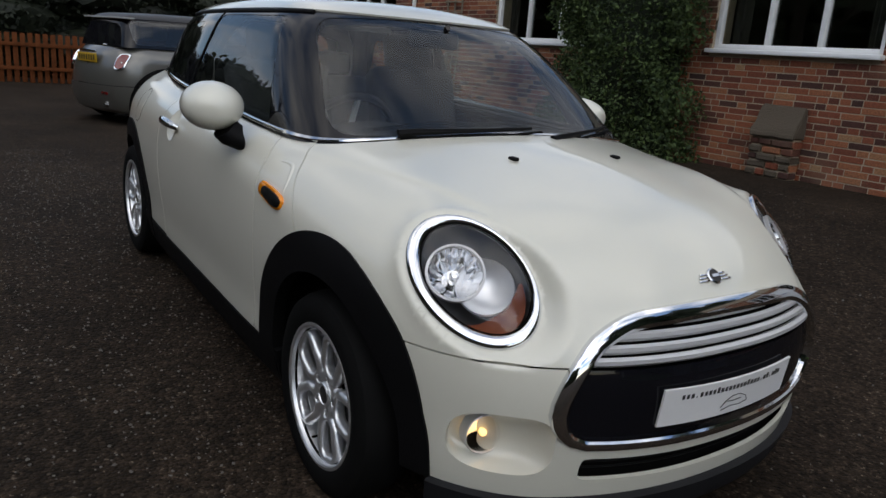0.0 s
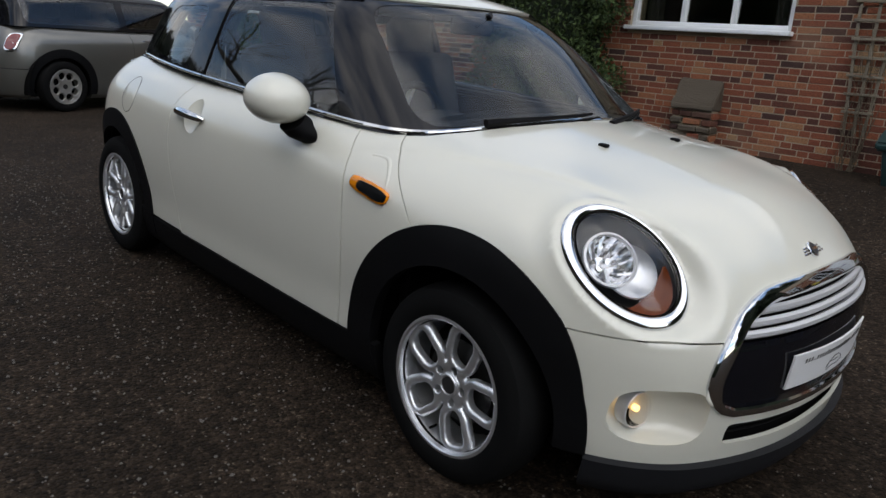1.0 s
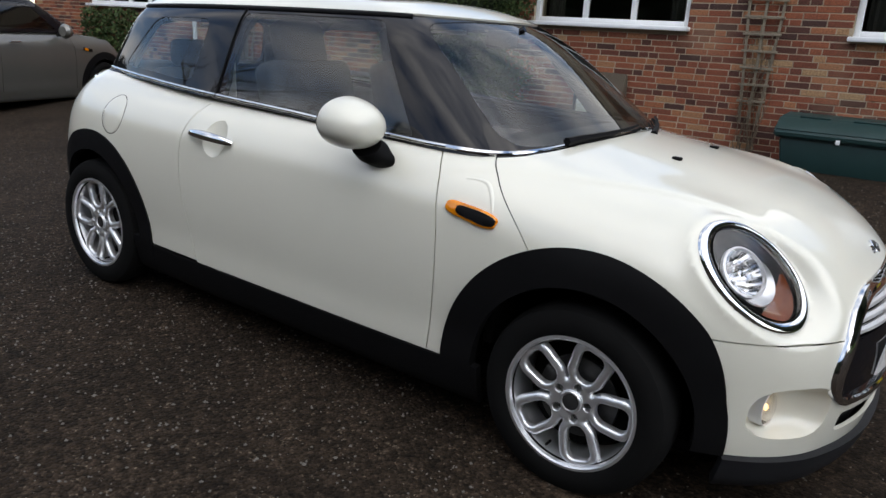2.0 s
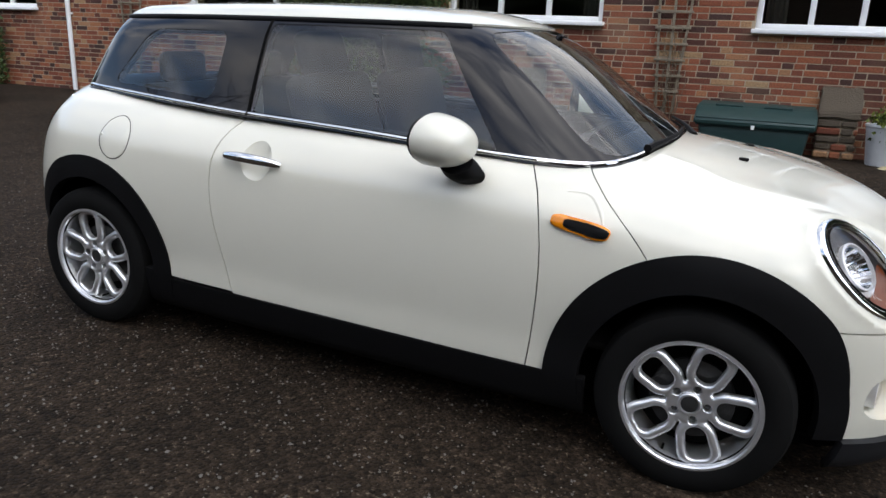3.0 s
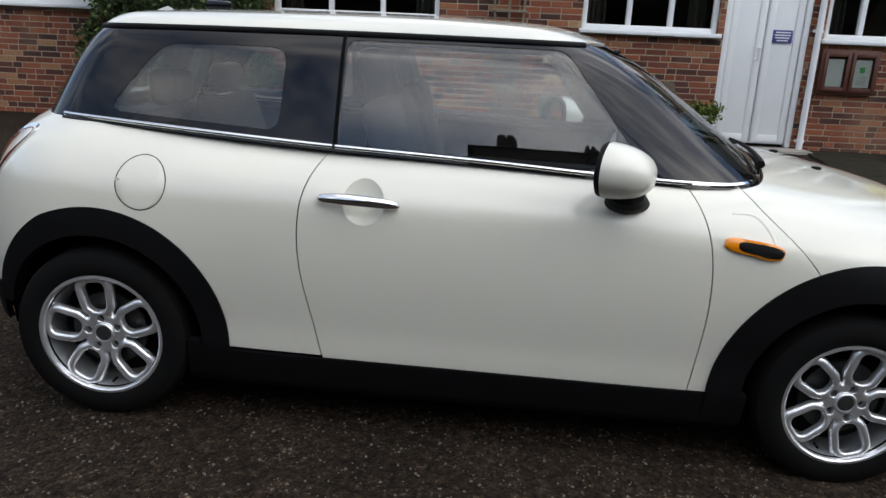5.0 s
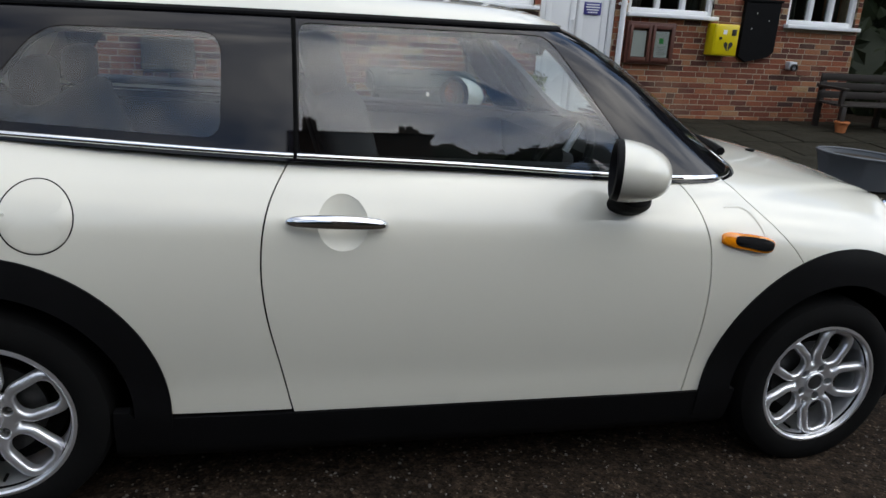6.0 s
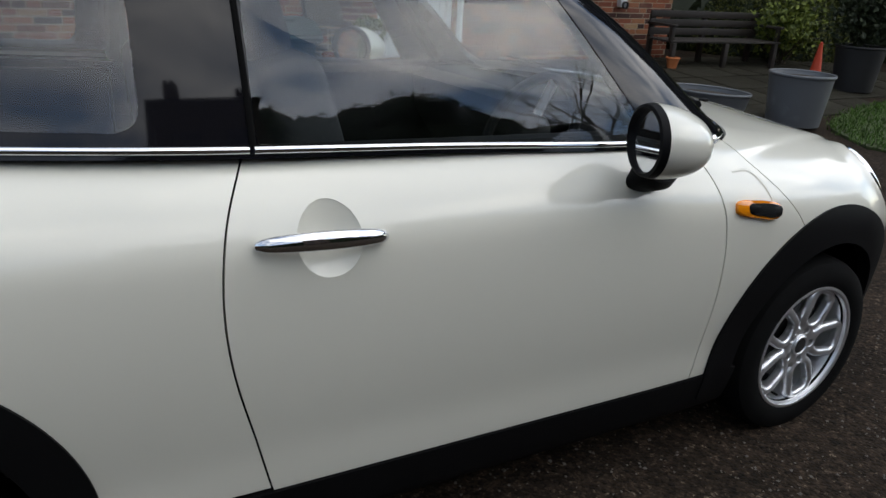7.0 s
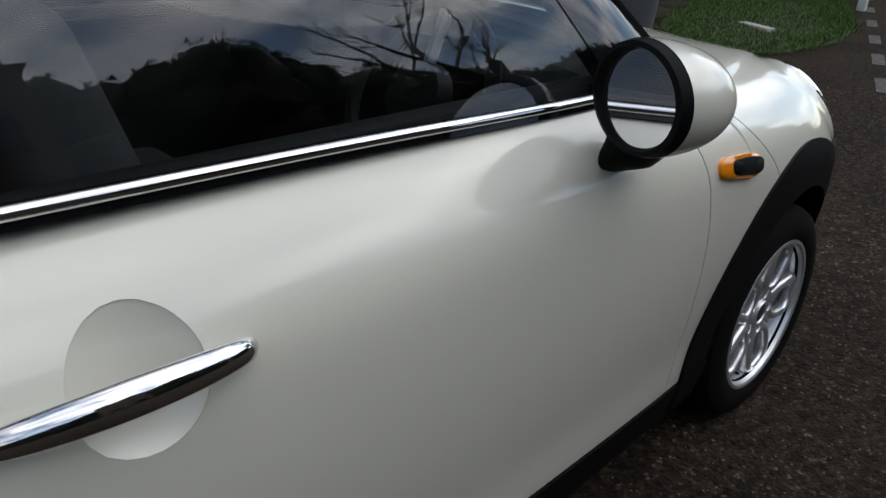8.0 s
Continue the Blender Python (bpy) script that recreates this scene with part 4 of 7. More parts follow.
        if ringv is None:
            sh.faces.new(prev)
            break
        if prev:
            for i in range(40):
                sh.faces.new((prev[i], prev[(i + 1) % 40], ringv[(i + 1) % 40], ringv[i]))
        prev = ringv
    bmesh.ops.recalc_face_normals(sh, faces=sh.faces)
    part("shell", sh, PAINT, wm, angle=80)
    oval = head @ pose(-0.050, 0, 0, 0, -90, 0) @ Matrix.Diagonal((0.084, 0.110, 1, 1))
    part("rim", lathe([(0.985, -0.008), (0.985, 0.003), (0.955, 0.016), (0.87, 0.019), (0.82, 0.010), (0.80, 0.000)], 48, oval, closed=True), PLASTIC, wm)
    part("mirror_glass", lathe([(0.83, -0.004), (0.83, 0.001), (0.0, 0.001)], 48, head @ pose(-0.055, 0, 0, 0, -87, 0) @ Matrix.Diagonal((0.084, 0.110, 1, 1))), MIRROR, wm)
    part("back_plate", lathe([(0.97, -0.02), (0.97, -0.012), (0.0, -0.012)], 40, oval), PLASTIC, wm)
    # tapered stalk from the door up and out into the shell
    foot = bmesh.new()
    prev = None
    for k in np.linspace(0, 1, 9):
        c = Vector((0.448, s * 0.806, 0.898)).lerp(Vector((0.432, s * 0.852, 0.938)), k)
        wide = 1.10 - 0.22 * k
        ringv = [foot.verts.new(c + Vector((0.064 * wide * math.cos(q), -s * 0.034 * min(1, 2 * k) * math.sin(q), (0.037 - 0.006 * k) * math.sin(q)))) for q in [2 * math.pi * i / 28 for i in range(28)]]
        if prev:
            for i in range(28):
                foot.faces.new((prev[i], prev[(i + 1) % 28], ringv[(i + 1) % 28], ringv[i]))
        prev = ringv
    foot.faces.new(prev)
    bmesh.ops.recalc_face_normals(foot, faces=foot.faces)
    part("foot", foot, PLASTIC, wm)
    # tail lamp
    tl = [(-2.0, s * (0.60 + 0.075 * math.cos(2 * math.pi * i / 40)), 0.84 + 0.125 * math.sin(2 * math.pi * i / 40)) for i in range(40)]
    Q = onto(car_body, tl, (1, 0, 0))
    M = normals(car_body, Q)
    mid = Q.mean(0)
    tail = new("tail_lamp")
    tail.parent = car
    bands([[Vector(q) for q in Q], [Vector(q + n * 0.005) for q, n in zip(Q, M)], [Vector(mid + (q - mid) * 0.90 + n * 0.006) for q, n in zip(Q, M)]], CHROME, "surround", tail)
    bands([[Vector(mid + (q - mid) * 0.88 + n * 0.0) for q, n in zip(Q, M)], [Vector(mid + (q - mid) * 0.84 + n * 0.010) for q, n in zip(Q, M)], [Vector(mid + (q - mid) * 0.4 + n * 0.014) for q, n in zip(Q, M)]], REDLAMP, "lens", tail, True)

# ---- wheels ----
wheel = new("wheel")
tyre_prof = [(0.195, -0.066), (0.205, -0.078), (0.235, -0.087), (0.268, -0.085), (0.289, -0.074), (0.299, -0.052), (0.302, -0.02), (0.302, 0.02), (0.299, 0.052), (0.289, 0.074), (0.268, 0.085), (0.235, 0.087), (0.205, 0.078), (0.195, 0.066)]
face = pose(0, 0, 0, 90, 0, 0)  # the lathe's z becomes -y, the outer side
part("tyre", lathe(tyre_prof, 72, face, closed=True), RUBBER, wheel)
rim_prof = [(0.204, 0.073), (0.207, 0.077), (0.206, 0.082), (0.198, 0.083), (0.193, 0.079), (0.190, 0.066), (0.183, 0.045), (0.178, -0.02), (0.186, -0.07), (0.200, -0.074), (0.204, -0.070)]
part("rim", lathe([(1.035 * r, z) for r, z in rim_prof], 72, face, closed=True), ALLOY, wheel)
part("brake_disc", lathe([(0.05, -0.005), (0.13, -0.005), (0.13, 0.012), (0.05, 0.012)], 48, face, closed=True), DARKMETAL, wheel)
part("drum", lathe([(0.172, -0.05), (0.172, -0.02), (0.0, -0.02)], 40, face), UNDER, wheel)
part("hub", lathe([(0.036, 0.030), (0.036, 0.062), (0.0335, 0.065), (0.029, 0.065), (0.027, 0.060), (0.0, 0.060)], 40, face), ALLOY, wheel)
part("hub_cap", lathe([(0.026, 0.055), (0.026, 0.0615), (0.022, 0.063), (0.0, 0.0635)], 32, face), INK, wheel, "dark round centre cap")


def rosette(x, y, z):
    """Cast wheel face: five rounded loops round a hub, wide V-shaped gaps between them; z is the outer side."""
    r, t = np.hypot(x, y), np.arctan2(y, x)
    a = np.mod(t + math.pi / 5, 2 * math.pi / 5) - math.pi / 5
    u, v = np.abs(r * np.sin(a)), r * np.cos(a)
    # rounded window of each loop, a little wider towards the rim
    half, corner = 0.0335 + 0.10 * (v - 0.126), 0.026
    qu, qv = u - half + corner, np.abs(v - 0.126) - 0.050 + corner
    window = np.hypot(np.maximum(qu, 0), np.maximum(qv, 0)) + np.minimum(np.maximum(qu, qv), 0) - corner
    solid = -smax(-(window - 0.0285), -(r - 0.070), 0.014)
    level = 0.044 + 0.022 * np.sin(np.clip(r / 0.19, 0, 1) * 2.0)
    face_z = smax(np.abs(z - level + 0.013) - 0.018, r - 0.198, 0.004)
    d = smax(smax(face_z, solid, 0.020), -window, 0.014)
    bolts = np.hypot(u, v - 0.052) - 0.0125
    return smax(d, -smax(bolts, 0.036 - z, 0.002), 0.003)


WV, WT = nets(rosette, (-0.2, -0.2, 0.0), (0.2, 0.2, 0.085), 0.0042)
star = shell("wheel_face", WV, WT, rosette, ALLOY, wheel, 0.0, 0, "five-loop silver alloy wheel face")
star.matrix_local = face @ Matrix.Diagonal((1.035, 1.035, 1.0, 1))
for i in range(5):
    q = 2 * math.pi * i / 5
    part("wheel_bolt", lathe([(0.0105, 0.028), (0.0105, 0.042), (0.007, 0.044), (0.0, 0.044)], 6, face @ pose(0.053 * math.cos(q), 0.053 * math.sin(q), 0)), DARKMETAL, wheel)
part("valve", lathe([(0.004, 0.0), (0.004, 0.03), (0.0, 0.032)], 8, face @ pose(0.178 * math.cos(-1.9), 0.178 * math.sin(-1.9), 0.035)), UNDER, wheel)
for c, turn, s in ((FX, 0, -1), (RX, -27, -1), (FX, 0, 1), (RX, 30, 1)):
    w = copy_thing(wheel, pose(c, s * 0.752, AXLE - 0.010 * (c > 0), 0, turn, 0) if s < 0 else pose(c, s * 0.752, AXLE - 0.010 * (c > 0), 0, 0, 180))
    w.parent = car
for o in list(wheel.children_recursive) + [wheel]:
    bpy.data.objects.remove(o)

# ---- inside the car ----


def cushion(size, at, turn=None, bevel=0.05):
    return box(size, at, bevel, turn, 4)


for x, y, name in ((0.02, -0.36, "front_seat"), (0.02, 0.36, "front_seat")):
    seat = new(name)
    seat.parent = car
    tilt = Euler((0, radians(-18), 0)).to_matrix()
    part("seat_base", cushion((0.50, 0.48, 0.16), (x, y, 0.52)), CLOTH, seat)
    part("backrest", cushion((0.15, 0.48, 0.62), (x - 0.30, y, 0.84), tilt), CLOTH, seat)
    part("headrest", cushion((0.11, 0.26, 0.20), (x - 0.42, y, 1.205), tilt, 0.045), CLOTH, seat)
    for d in (-0.06, 0.06):
        part("headrest_post", tube([(x - 0.40, y + d, 1.06), (x - 0.42, y + d, 1.16)], 0.006, 6), CHROME, seat)
    part("seat_belt", sweep([(-0.56, math.copysign(0.60, y), 1.24), (-0.50, math.copysign(0.62, y), 0.70)], [(-0.025, 0), (-0.025, 0.002), (0.025, 0.002), (0.025, 0)], [(0, 1, 0)]), TRIMGREY, seat, "pale seat belt")
rear = new("rear_seat")
rear.parent = car
part("seat_base", cushion((0.45, 1.10, 0.16), (-0.85, 0, 0.53)), CLOTH, rear)
part("backrest", cushion((0.14, 1.10, 0.52), (-1.12, 0, 0.78), Euler((0, radians(-20), 0)).to_matrix()), CLOTH, rear)
for y in (-0.3, 0.3):
    part("headrest", cushion((0.09, 0.24, 0.13), (-1.20, y, 1.10), None, 0.035), CLOTH, rear)
part("parcel_shelf", box((0.40, 1.05, 0.02), (-1.38, 0, 0.95), 0.008), CLOTH, car)
part("cabin_floor", box((2.5, 1.25, 0.03), (-0.25, 0, 0.33), 0.01), CLOTH, car)
part("firewall", box((0.04, 1.35, 0.62), (0.86, 0, 0.62), 0.01), DASH, car)
for s in (-1, 1):
    part("door_card", box((1.20, 0.05, 0.68), (0.10, s * 0.675, 0.645), 0.02), DASH, car)
    part("door_capping", box((1.15, 0.09, 0.03), (0.10, s * 0.655, 0.955), 0.012), DASH, car)
    part("side_trim", box((0.85, 0.06, 0.58), (-1.02, s * 0.60, 0.66), 0.02), DASH, car)
V, T = cut((CV, CT), lambda x, y, z: roof_zone(x, y, z) - 0.02)
ins = lambda x, y, z: cabin(x, y, z) + 0.03
shell("headlining", settle(ins, V), T[:, ::-1], lambda x, y, z: -cabin(x, y, z) - 0.03, TRIMGREY, car, 0.0)
for s in (-1, 1):
    zs = np.linspace(0.99, 1.30, 8)
    pil = [tuple(q) for q in onto(ins, [(0.31 + 1.0 * (1.333 - z), s * 0.9, z) for z in zs], (0, s, 0))]
    part("pillar_trim", tube(pil, 0.02, 8), DASH, car)
    pil = [(q[0], q[1] - s * 0.035, q[2]) for q in onto(ins, [(-0.56, s * 0.9, z) for z in np.linspace(0.98, 1.33, 6)], (0, s, 0))]
    part("pillar_trim", tube(pil, 0.04, 8), DASH, car)
    pil = [(q[0], q[1] - s * 0.03, q[2]) for q in onto(ins, [(-1.30 - 0.55 * (1.30 - z), s * 0.9, z) for z in np.linspace(0.98, 1.34, 6)], (0, s, 0))]
    part("pillar_trim", tube(pil, 0.05, 8), TRIMGREY, car)
dash = bmesh.new()
rows = []
for y in np.linspace(-0.66, 0.66, 23):
    lip = 0.58 - 0.10 * y * y
    rows.append([dash.verts.new(p) for p in ((1.0 - 0.45 * y * y, y, 0.955), (0.80, y, 0.975), (lip + 0.04, y, 0.965 + 0.03 * math.exp(-((y + 0.36) / 0.16) ** 2)), (lip, y, 0.93), (lip + 0.02, y, 0.80), (0.70, y, 0.60))])
for a, b in zip(rows, rows[1:]):
    for i in range(5):
        dash.faces.new((a[i], b[i], b[i + 1], a[i + 1]))
bmesh.ops.recalc_face_normals(dash, faces=dash.faces)
part("dashboard", dash, DASH, car)
steer = new("steering_wheel")
steer.parent = car
at = Matrix.Translation((0.40, -0.36, 0.90)) @ pose(0, 0, 0, 0, -65, 0)
part("rim", tube([at @ Vector((0.185 * math.cos(2 * math.pi * i / 40), 0.185 * math.sin(2 * math.pi * i / 40), 0)) for i in range(40)], 0.016, 8, True), DASH, steer)
part("hub", lathe([(0.0, -0.02), (0.075, -0.02), (0.07, 0.02), (0.0, 0.03)], 24, at), DASH, steer)
for q in (0, 140, 220):
    d = Vector((math.cos(radians(q)), math.sin(radians(q)), 0))
    part("spoke", tube([at @ (d * 0.06), at @ (d * 0.18)], 0.013, 6), SATIN, steer)
part("rear_view_mirror", box((0.03, 0.24, 0.07), (0.40, 0.0, 1.295), 0.02), GLOSSBLACK, car)
part("mirror_stalk", tube([(0.42, 0, 1.30), (0.50, 0, 1.345)], 0.012, 6), GLOSSBLACK, car)
for y in (-0.36, 0.36):
    part("sun_visor", box((0.15, 0.28, 0.015), (0.25, y * 0.8, 1.325), 0.006, Euler((0, radians(12), 0)).to_matrix()), TRIMGREY, car)


# ---- ground ----
def smooth(a, b, v):
    t = min(1, max(0, (v - a) / (b - a)))
    return t * t * (3 - 2 * t)


def ground_z(x, y):
    return -0.0279 * x * math.exp(-(x / 3.6) ** 4) * math.exp(-(max(abs(y) - 1.6, 0) / 1.6) ** 2) + 0.27 * smooth(0.9, 5.2, y)


def tarmac(name):
    """Worn tarmac: brown binder with stones of many tones, darker and paler patches."""
    m, n, l, b = blank(name)
    tc = n.new("ShaderNodeTexCoord")
    cells, chips, patch, grain = n.new("ShaderNodeTexVoronoi"), n.new("ShaderNodeTexVoronoi"), n.new("ShaderNodeTexNoise"), n.new("ShaderNodeTexNoise")
    cells.inputs["Scale"].default_value, chips.inputs["Scale"].default_value = 75, 150
    patch.inputs["Scale"].default_value, patch.inputs["Detail"].default_value, patch.inputs["Roughness"].default_value = 1.1, 8, 0.65
    grain.inputs["Scale"].default_value, grain.inputs["Detail"].default_value = 26, 6
    for t in (cells, chips, patch, grain):
        l.new(tc.outputs["Object"], t.inputs["Vector"])
    tone = n.new("ShaderNodeValToRGB")
    stops = ((0.0, (0.0052, 0.0034, 0.0023)), (0.35, (0.0142, 0.0095, 0.0063)), (0.7, (0.0285, 0.0192, 0.0128)), (0.9, (0.050, 0.036, 0.025)), (1.0, (0.16, 0.13, 0.095)))
    while len(tone.color_ramp.elements) < len(stops):
        tone.color_ramp.elements.new(0.5)
    for e, (p, c) in zip(tone.color_ramp.elements, stops):
        e.position, e.color = p, (*c, 1)
    split, split2 = n.new("ShaderNodeSeparateColor"), n.new("ShaderNodeSeparateColor")
    l.new(cells.outputs["Color"], split.inputs[0])
    l.new(chips.outputs["Color"], split2.inputs[0])
    mean = n.new("ShaderNodeMix")
    mean.inputs["Factor"].default_value = 0.45
    l.new(split.outputs[0], mean.inputs["A"])
    l.new(split2.outputs[1], mean.inputs["B"])
    l.new(mean.outputs["Result"], tone.inputs["Fac"])
    shade = n.new("ShaderNodeMapRange")
    shade.inputs["From Min"].default_value, shade.inputs["From Max"].default_value = 0.32, 0.68
    shade.inputs["To Min"].default_value, shade.inputs["To Max"].default_value = 0.55, 1.35
    l.new(patch.outputs["Fac"], shade.inputs["Value"])
    shade2 = n.new("ShaderNodeMapRange")
    shade2.inputs["From Min"].default_value, shade2.inputs["From Max"].default_value = 0.35, 0.65
    shade2.inputs["To Min"].default_value, shade2.inputs["To Max"].default_value = 0.6, 1.4
    l.new(grain.outputs["Fac"], shade2.inputs["Value"])
    both = n.new("ShaderNodeMath")
    both.operation = "MULTIPLY"
    l.new(shade.outputs["Result"], both.inputs[0])
    l.new(shade2.outputs["Result"], both.inputs[1])
    mul = n.new("ShaderNodeMix")
    mul.data_type, mul.blend_type = "RGBA", "MULTIPLY"
    mul.inputs["Factor"].default_value = 1
    l.new(tone.outputs["Color"], mul.inputs["A"])
    l.new(both.outputs[0], mul.inputs["B"])
    l.new(mul.outputs["Result"], b.inputs["Base Color"])
    b.inputs["Roughness"].default_value, b.inputs["Specular IOR Level"].default_value = 0.9, 0.12
    bp = n.new("ShaderNodeBump")
    bp.inputs["Strength"].default_value, bp.inputs["Distance"].default_value, bp.invert = 0.8, 0.006, True
    l.new(cells.outputs["Distance"], bp.inputs["Height"])
    l.new(bp.outputs["Normal"], b.inputs["Normal"])
    return m


GRAVEL = tarmac("worn_tarmac")
g = bmesh.new()
xs = sorted(set([-1500, -400, -120, -50, -30, -22] + [round(-18 + 0.4 * i, 2) for i in range(100)] + [26, 32, 45, 70, 140, 400, 1500]))
ys = sorted(set([-1500, -400, -120, -50, -30, -20] + [round(-14 + 0.4 * i, 2) for i in range(90)] + [26, 34, 50, 90, 200, 500, 1500]))
grid = [[g.verts.new((x, y, ground_z(x, y))) for y in ys] for x in xs]
for i in range(len(xs) - 1):
    for j in range(len(ys) - 1):
        g.faces.new((grid[i][j], grid[i + 1][j], grid[i + 1][j + 1], grid[i][j + 1]))
tagged(part("ground", g, GRAVEL), "dark worn tarmac yard scattered with grit", "ground", kind="structure")


def mesh_of(name, V, F, material, smooth_faces=False):
    me = bpy.data.meshes.new(name)
    me.from_pydata([tuple(v) for v in V], [], F)
    me.materials.append(material)
    if smooth_faces:
        me.polygons.foreach_set("use_smooth", [True] * len(me.polygons))
    return new(name, me)


# loose grit
rnd = random.Random(7)
STONE = surface("grit", (0.10, 0.092, 0.08), 0.8, 0, 0.5, 30, 200, by="island")
V, F = [], []
for _ in range(15000):
    x, y = rnd.uniform(-5.5, 5.5), rnd.choice((rnd.uniform(-3.0, -0.6), rnd.uniform(-3.0, 4.5)))
    if math.hypot(x, y) > 6.5:
        continue
    r = rnd.choice((0.0025, 0.003, 0.004, 0.005, 0.006)) * rnd.uniform(0.6, 1.3)
    z, q = ground_z(x, y) + r * 0.3, rnd.uniform(0, 6.3)
    b = len(V)
    for k in range(4):
        V.append((x + r * math.cos(q + k * 1.57) * rnd.uniform(0.7, 1.3), y + r * math.sin(q + k * 1.57) * rnd.uniform(0.7, 1.3), z + rnd.uniform(-0.3, 0.3) * r))
    V += [(x, y, z + r * 0.8), (x, y, z - r)]
    for k in range(4):
        F += [(b + k, b + (k + 1) % 4, b + 4), (b + (k + 1) % 4, b + k, b + 5)]
tagged(mesh_of("grit", V, F, STONE), "small pale stones loose on the tarmac", "gravel", kind="stuff")

# ---- brick building ----
WALL_Y = 5.45
WHITE = surface("white_upvc", (0.78, 0.79, 0.79), 0.35, 0, 0.04, 4, 200)
MORTAR = surface("pale_mortar", (0.36, 0.29, 0.21), 0.95, 0, 0.3, 5, 120, 0.003)


def brick_material(name, by):
    m, n, l, b = blank(name)
    pick = n.new("ShaderNodeObjectInfo" if by == "object" else "ShaderNodeNewGeometry")
    ramp = n.new("ShaderNodeValToRGB")
    stops = ((0.0, (0.045, 0.020, 0.016)), (0.22, (0.115, 0.034, 0.020)), (0.5, (0.20, 0.054, 0.027)), (0.76, (0.27, 0.082, 0.038)), (0.93, (0.31, 0.125, 0.058)), (1.0, (0.34, 0.21, 0.11)))
    while len(ramp.color_ramp.elements) < len(stops):
        ramp.color_ramp.elements.new(0.5)
    for e, (p, c) in zip(ramp.color_ramp.elements, stops):
        e.position, e.color = p, (*c, 1)
    l.new(pick.outputs["Random" if by == "object" else "Random Per Island"], ramp.inputs["Fac"])
    tc = n.new("ShaderNodeNewGeometry")
    stain, fine = n.new("ShaderNodeTexNoise"), n.new("ShaderNodeTexNoise")
    for t, sc in ((stain, 1.3), (fine, 65)):
        t.inputs["Scale"].default_value, t.inputs["Detail"].default_value = sc, 6
        l.new(tc.outputs["Position"], t.inputs["Vector"])
    rng = n.new("ShaderNodeMapRange")
    rng.inputs["From Min"].default_value, rng.inputs["From Max"].default_value = 0.3, 0.7
    rng.inputs["To Min"].default_value, rng.inputs["To Max"].default_value = 0.65, 1.35
    l.new(fine.outputs["Fac"], rng.inputs["Value"])
    mul = n.new("ShaderNodeMix")
    mul.data_type, mul.blend_type = "RGBA", "MULTIPLY"
    mul.inputs["Factor"].default_value = 1
    l.new(ramp.outputs["Color"], mul.inputs["A"])
    l.new(rng.outputs["Result"], mul.inputs["B"])
    pale = n.new("ShaderNodeValToRGB")
    pale.color_ramp.elements[0].position, pale.color_ramp.elements[1].position = 0.55, 0.75
    l.new(stain.outputs["Fac"], pale.inputs["Fac"])
    half = n.new("ShaderNodeMath")
    half.operation = "MULTIPLY"
    half.inputs[1].default_value = 0.30
    l.new(pale.outputs["Color"], half.inputs[0])
    mx = n.new("ShaderNodeMix")
    mx.data_type = "RGBA"
    mx.inputs["B"].default_value = (0.36, 0.25, 0.16, 1)
    l.new(half.outputs[0], mx.inputs["Factor"])
    l.new(mul.outputs["Result"], mx.inputs["A"])
    l.new(mx.outputs["Result"], b.inputs["Base Color"])
    b.inputs["Roughness"].default_value = 0.9
    bp = n.new("ShaderNodeBump")
    bp.inputs["Distance"].default_value = 0.004
    l.new(fine.outputs["Fac"], bp.inputs["Height"])
    l.new(bp.outputs["Normal"], b.inputs["Normal"])
    return m


BRICK_ONE, BRICK_MANY = brick_material("brick_single", "object"), brick_material("brick_joined", "island")
# windows: x from, x to, sill underside, lights
WINDOWS = [(-11.95, -9.5, 1.45, 4), (-6.40, -4.22, 1.47, 3), (-2.40, -0.55, 1.475, 3), (1.02, 2.49, 1.45, 3), (3.63, 4.74, 1.445, 3), (5.76, 6.76, 1.41, 3)]
HEAD, TOP, LEFT, CORNER = 2.66, 3.4, -14.0, 6.82
DOOR = (2.56, 3.47, 0.30, 2.42)
openings = [(a, b, z, HEAD) for a, b, z, _ in WINDOWS] + [DOOR]
cuts = sorted({LEFT, CORNER, *[o[0] for o in openings], *[o[1] for o in openings]})
core = bmesh.new()
for a, b in zip(cuts, cuts[1:]):
    hole = [o for o in openings if o[0] <= a and o[1] >= b]
    spans = [(-0.3, hole[0][2]), (hole[0][3], TOP)] if hole else [(-0.3, TOP)]
    for z0, z1 in spans:
        box((b - a, 0.30, z1 - z0), ((a + b) / 2, WALL_Y + 0.0005 + 0.15, (z0 + z1) / 2), bm=core)
wall_front = tagged(part("wall_front", core, MORTAR, smooth=False), "weathered red brick wall with pale mortar joints", "wall", kind="structure")
side = box((0.30, 7.0, TOP + 0.3), (CORNER - 0.15, WALL_Y + 0.33 + 3.5, (TOP - 0.3) / 2))
tagged(part("wall_side", side, BRICK_MANY, smooth=False), "plain red brick side wall", "wall", kind="structure")
# the unlit look of the room is put into this near-black colour
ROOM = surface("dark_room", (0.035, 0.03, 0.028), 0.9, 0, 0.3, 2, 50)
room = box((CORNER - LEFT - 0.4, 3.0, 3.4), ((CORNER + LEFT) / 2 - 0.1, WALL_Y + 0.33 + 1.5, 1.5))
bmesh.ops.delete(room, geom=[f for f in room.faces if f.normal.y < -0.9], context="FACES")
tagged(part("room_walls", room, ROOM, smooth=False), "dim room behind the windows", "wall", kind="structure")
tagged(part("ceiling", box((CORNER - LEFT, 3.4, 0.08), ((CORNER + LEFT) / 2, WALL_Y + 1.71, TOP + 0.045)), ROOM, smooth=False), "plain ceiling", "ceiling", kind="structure")

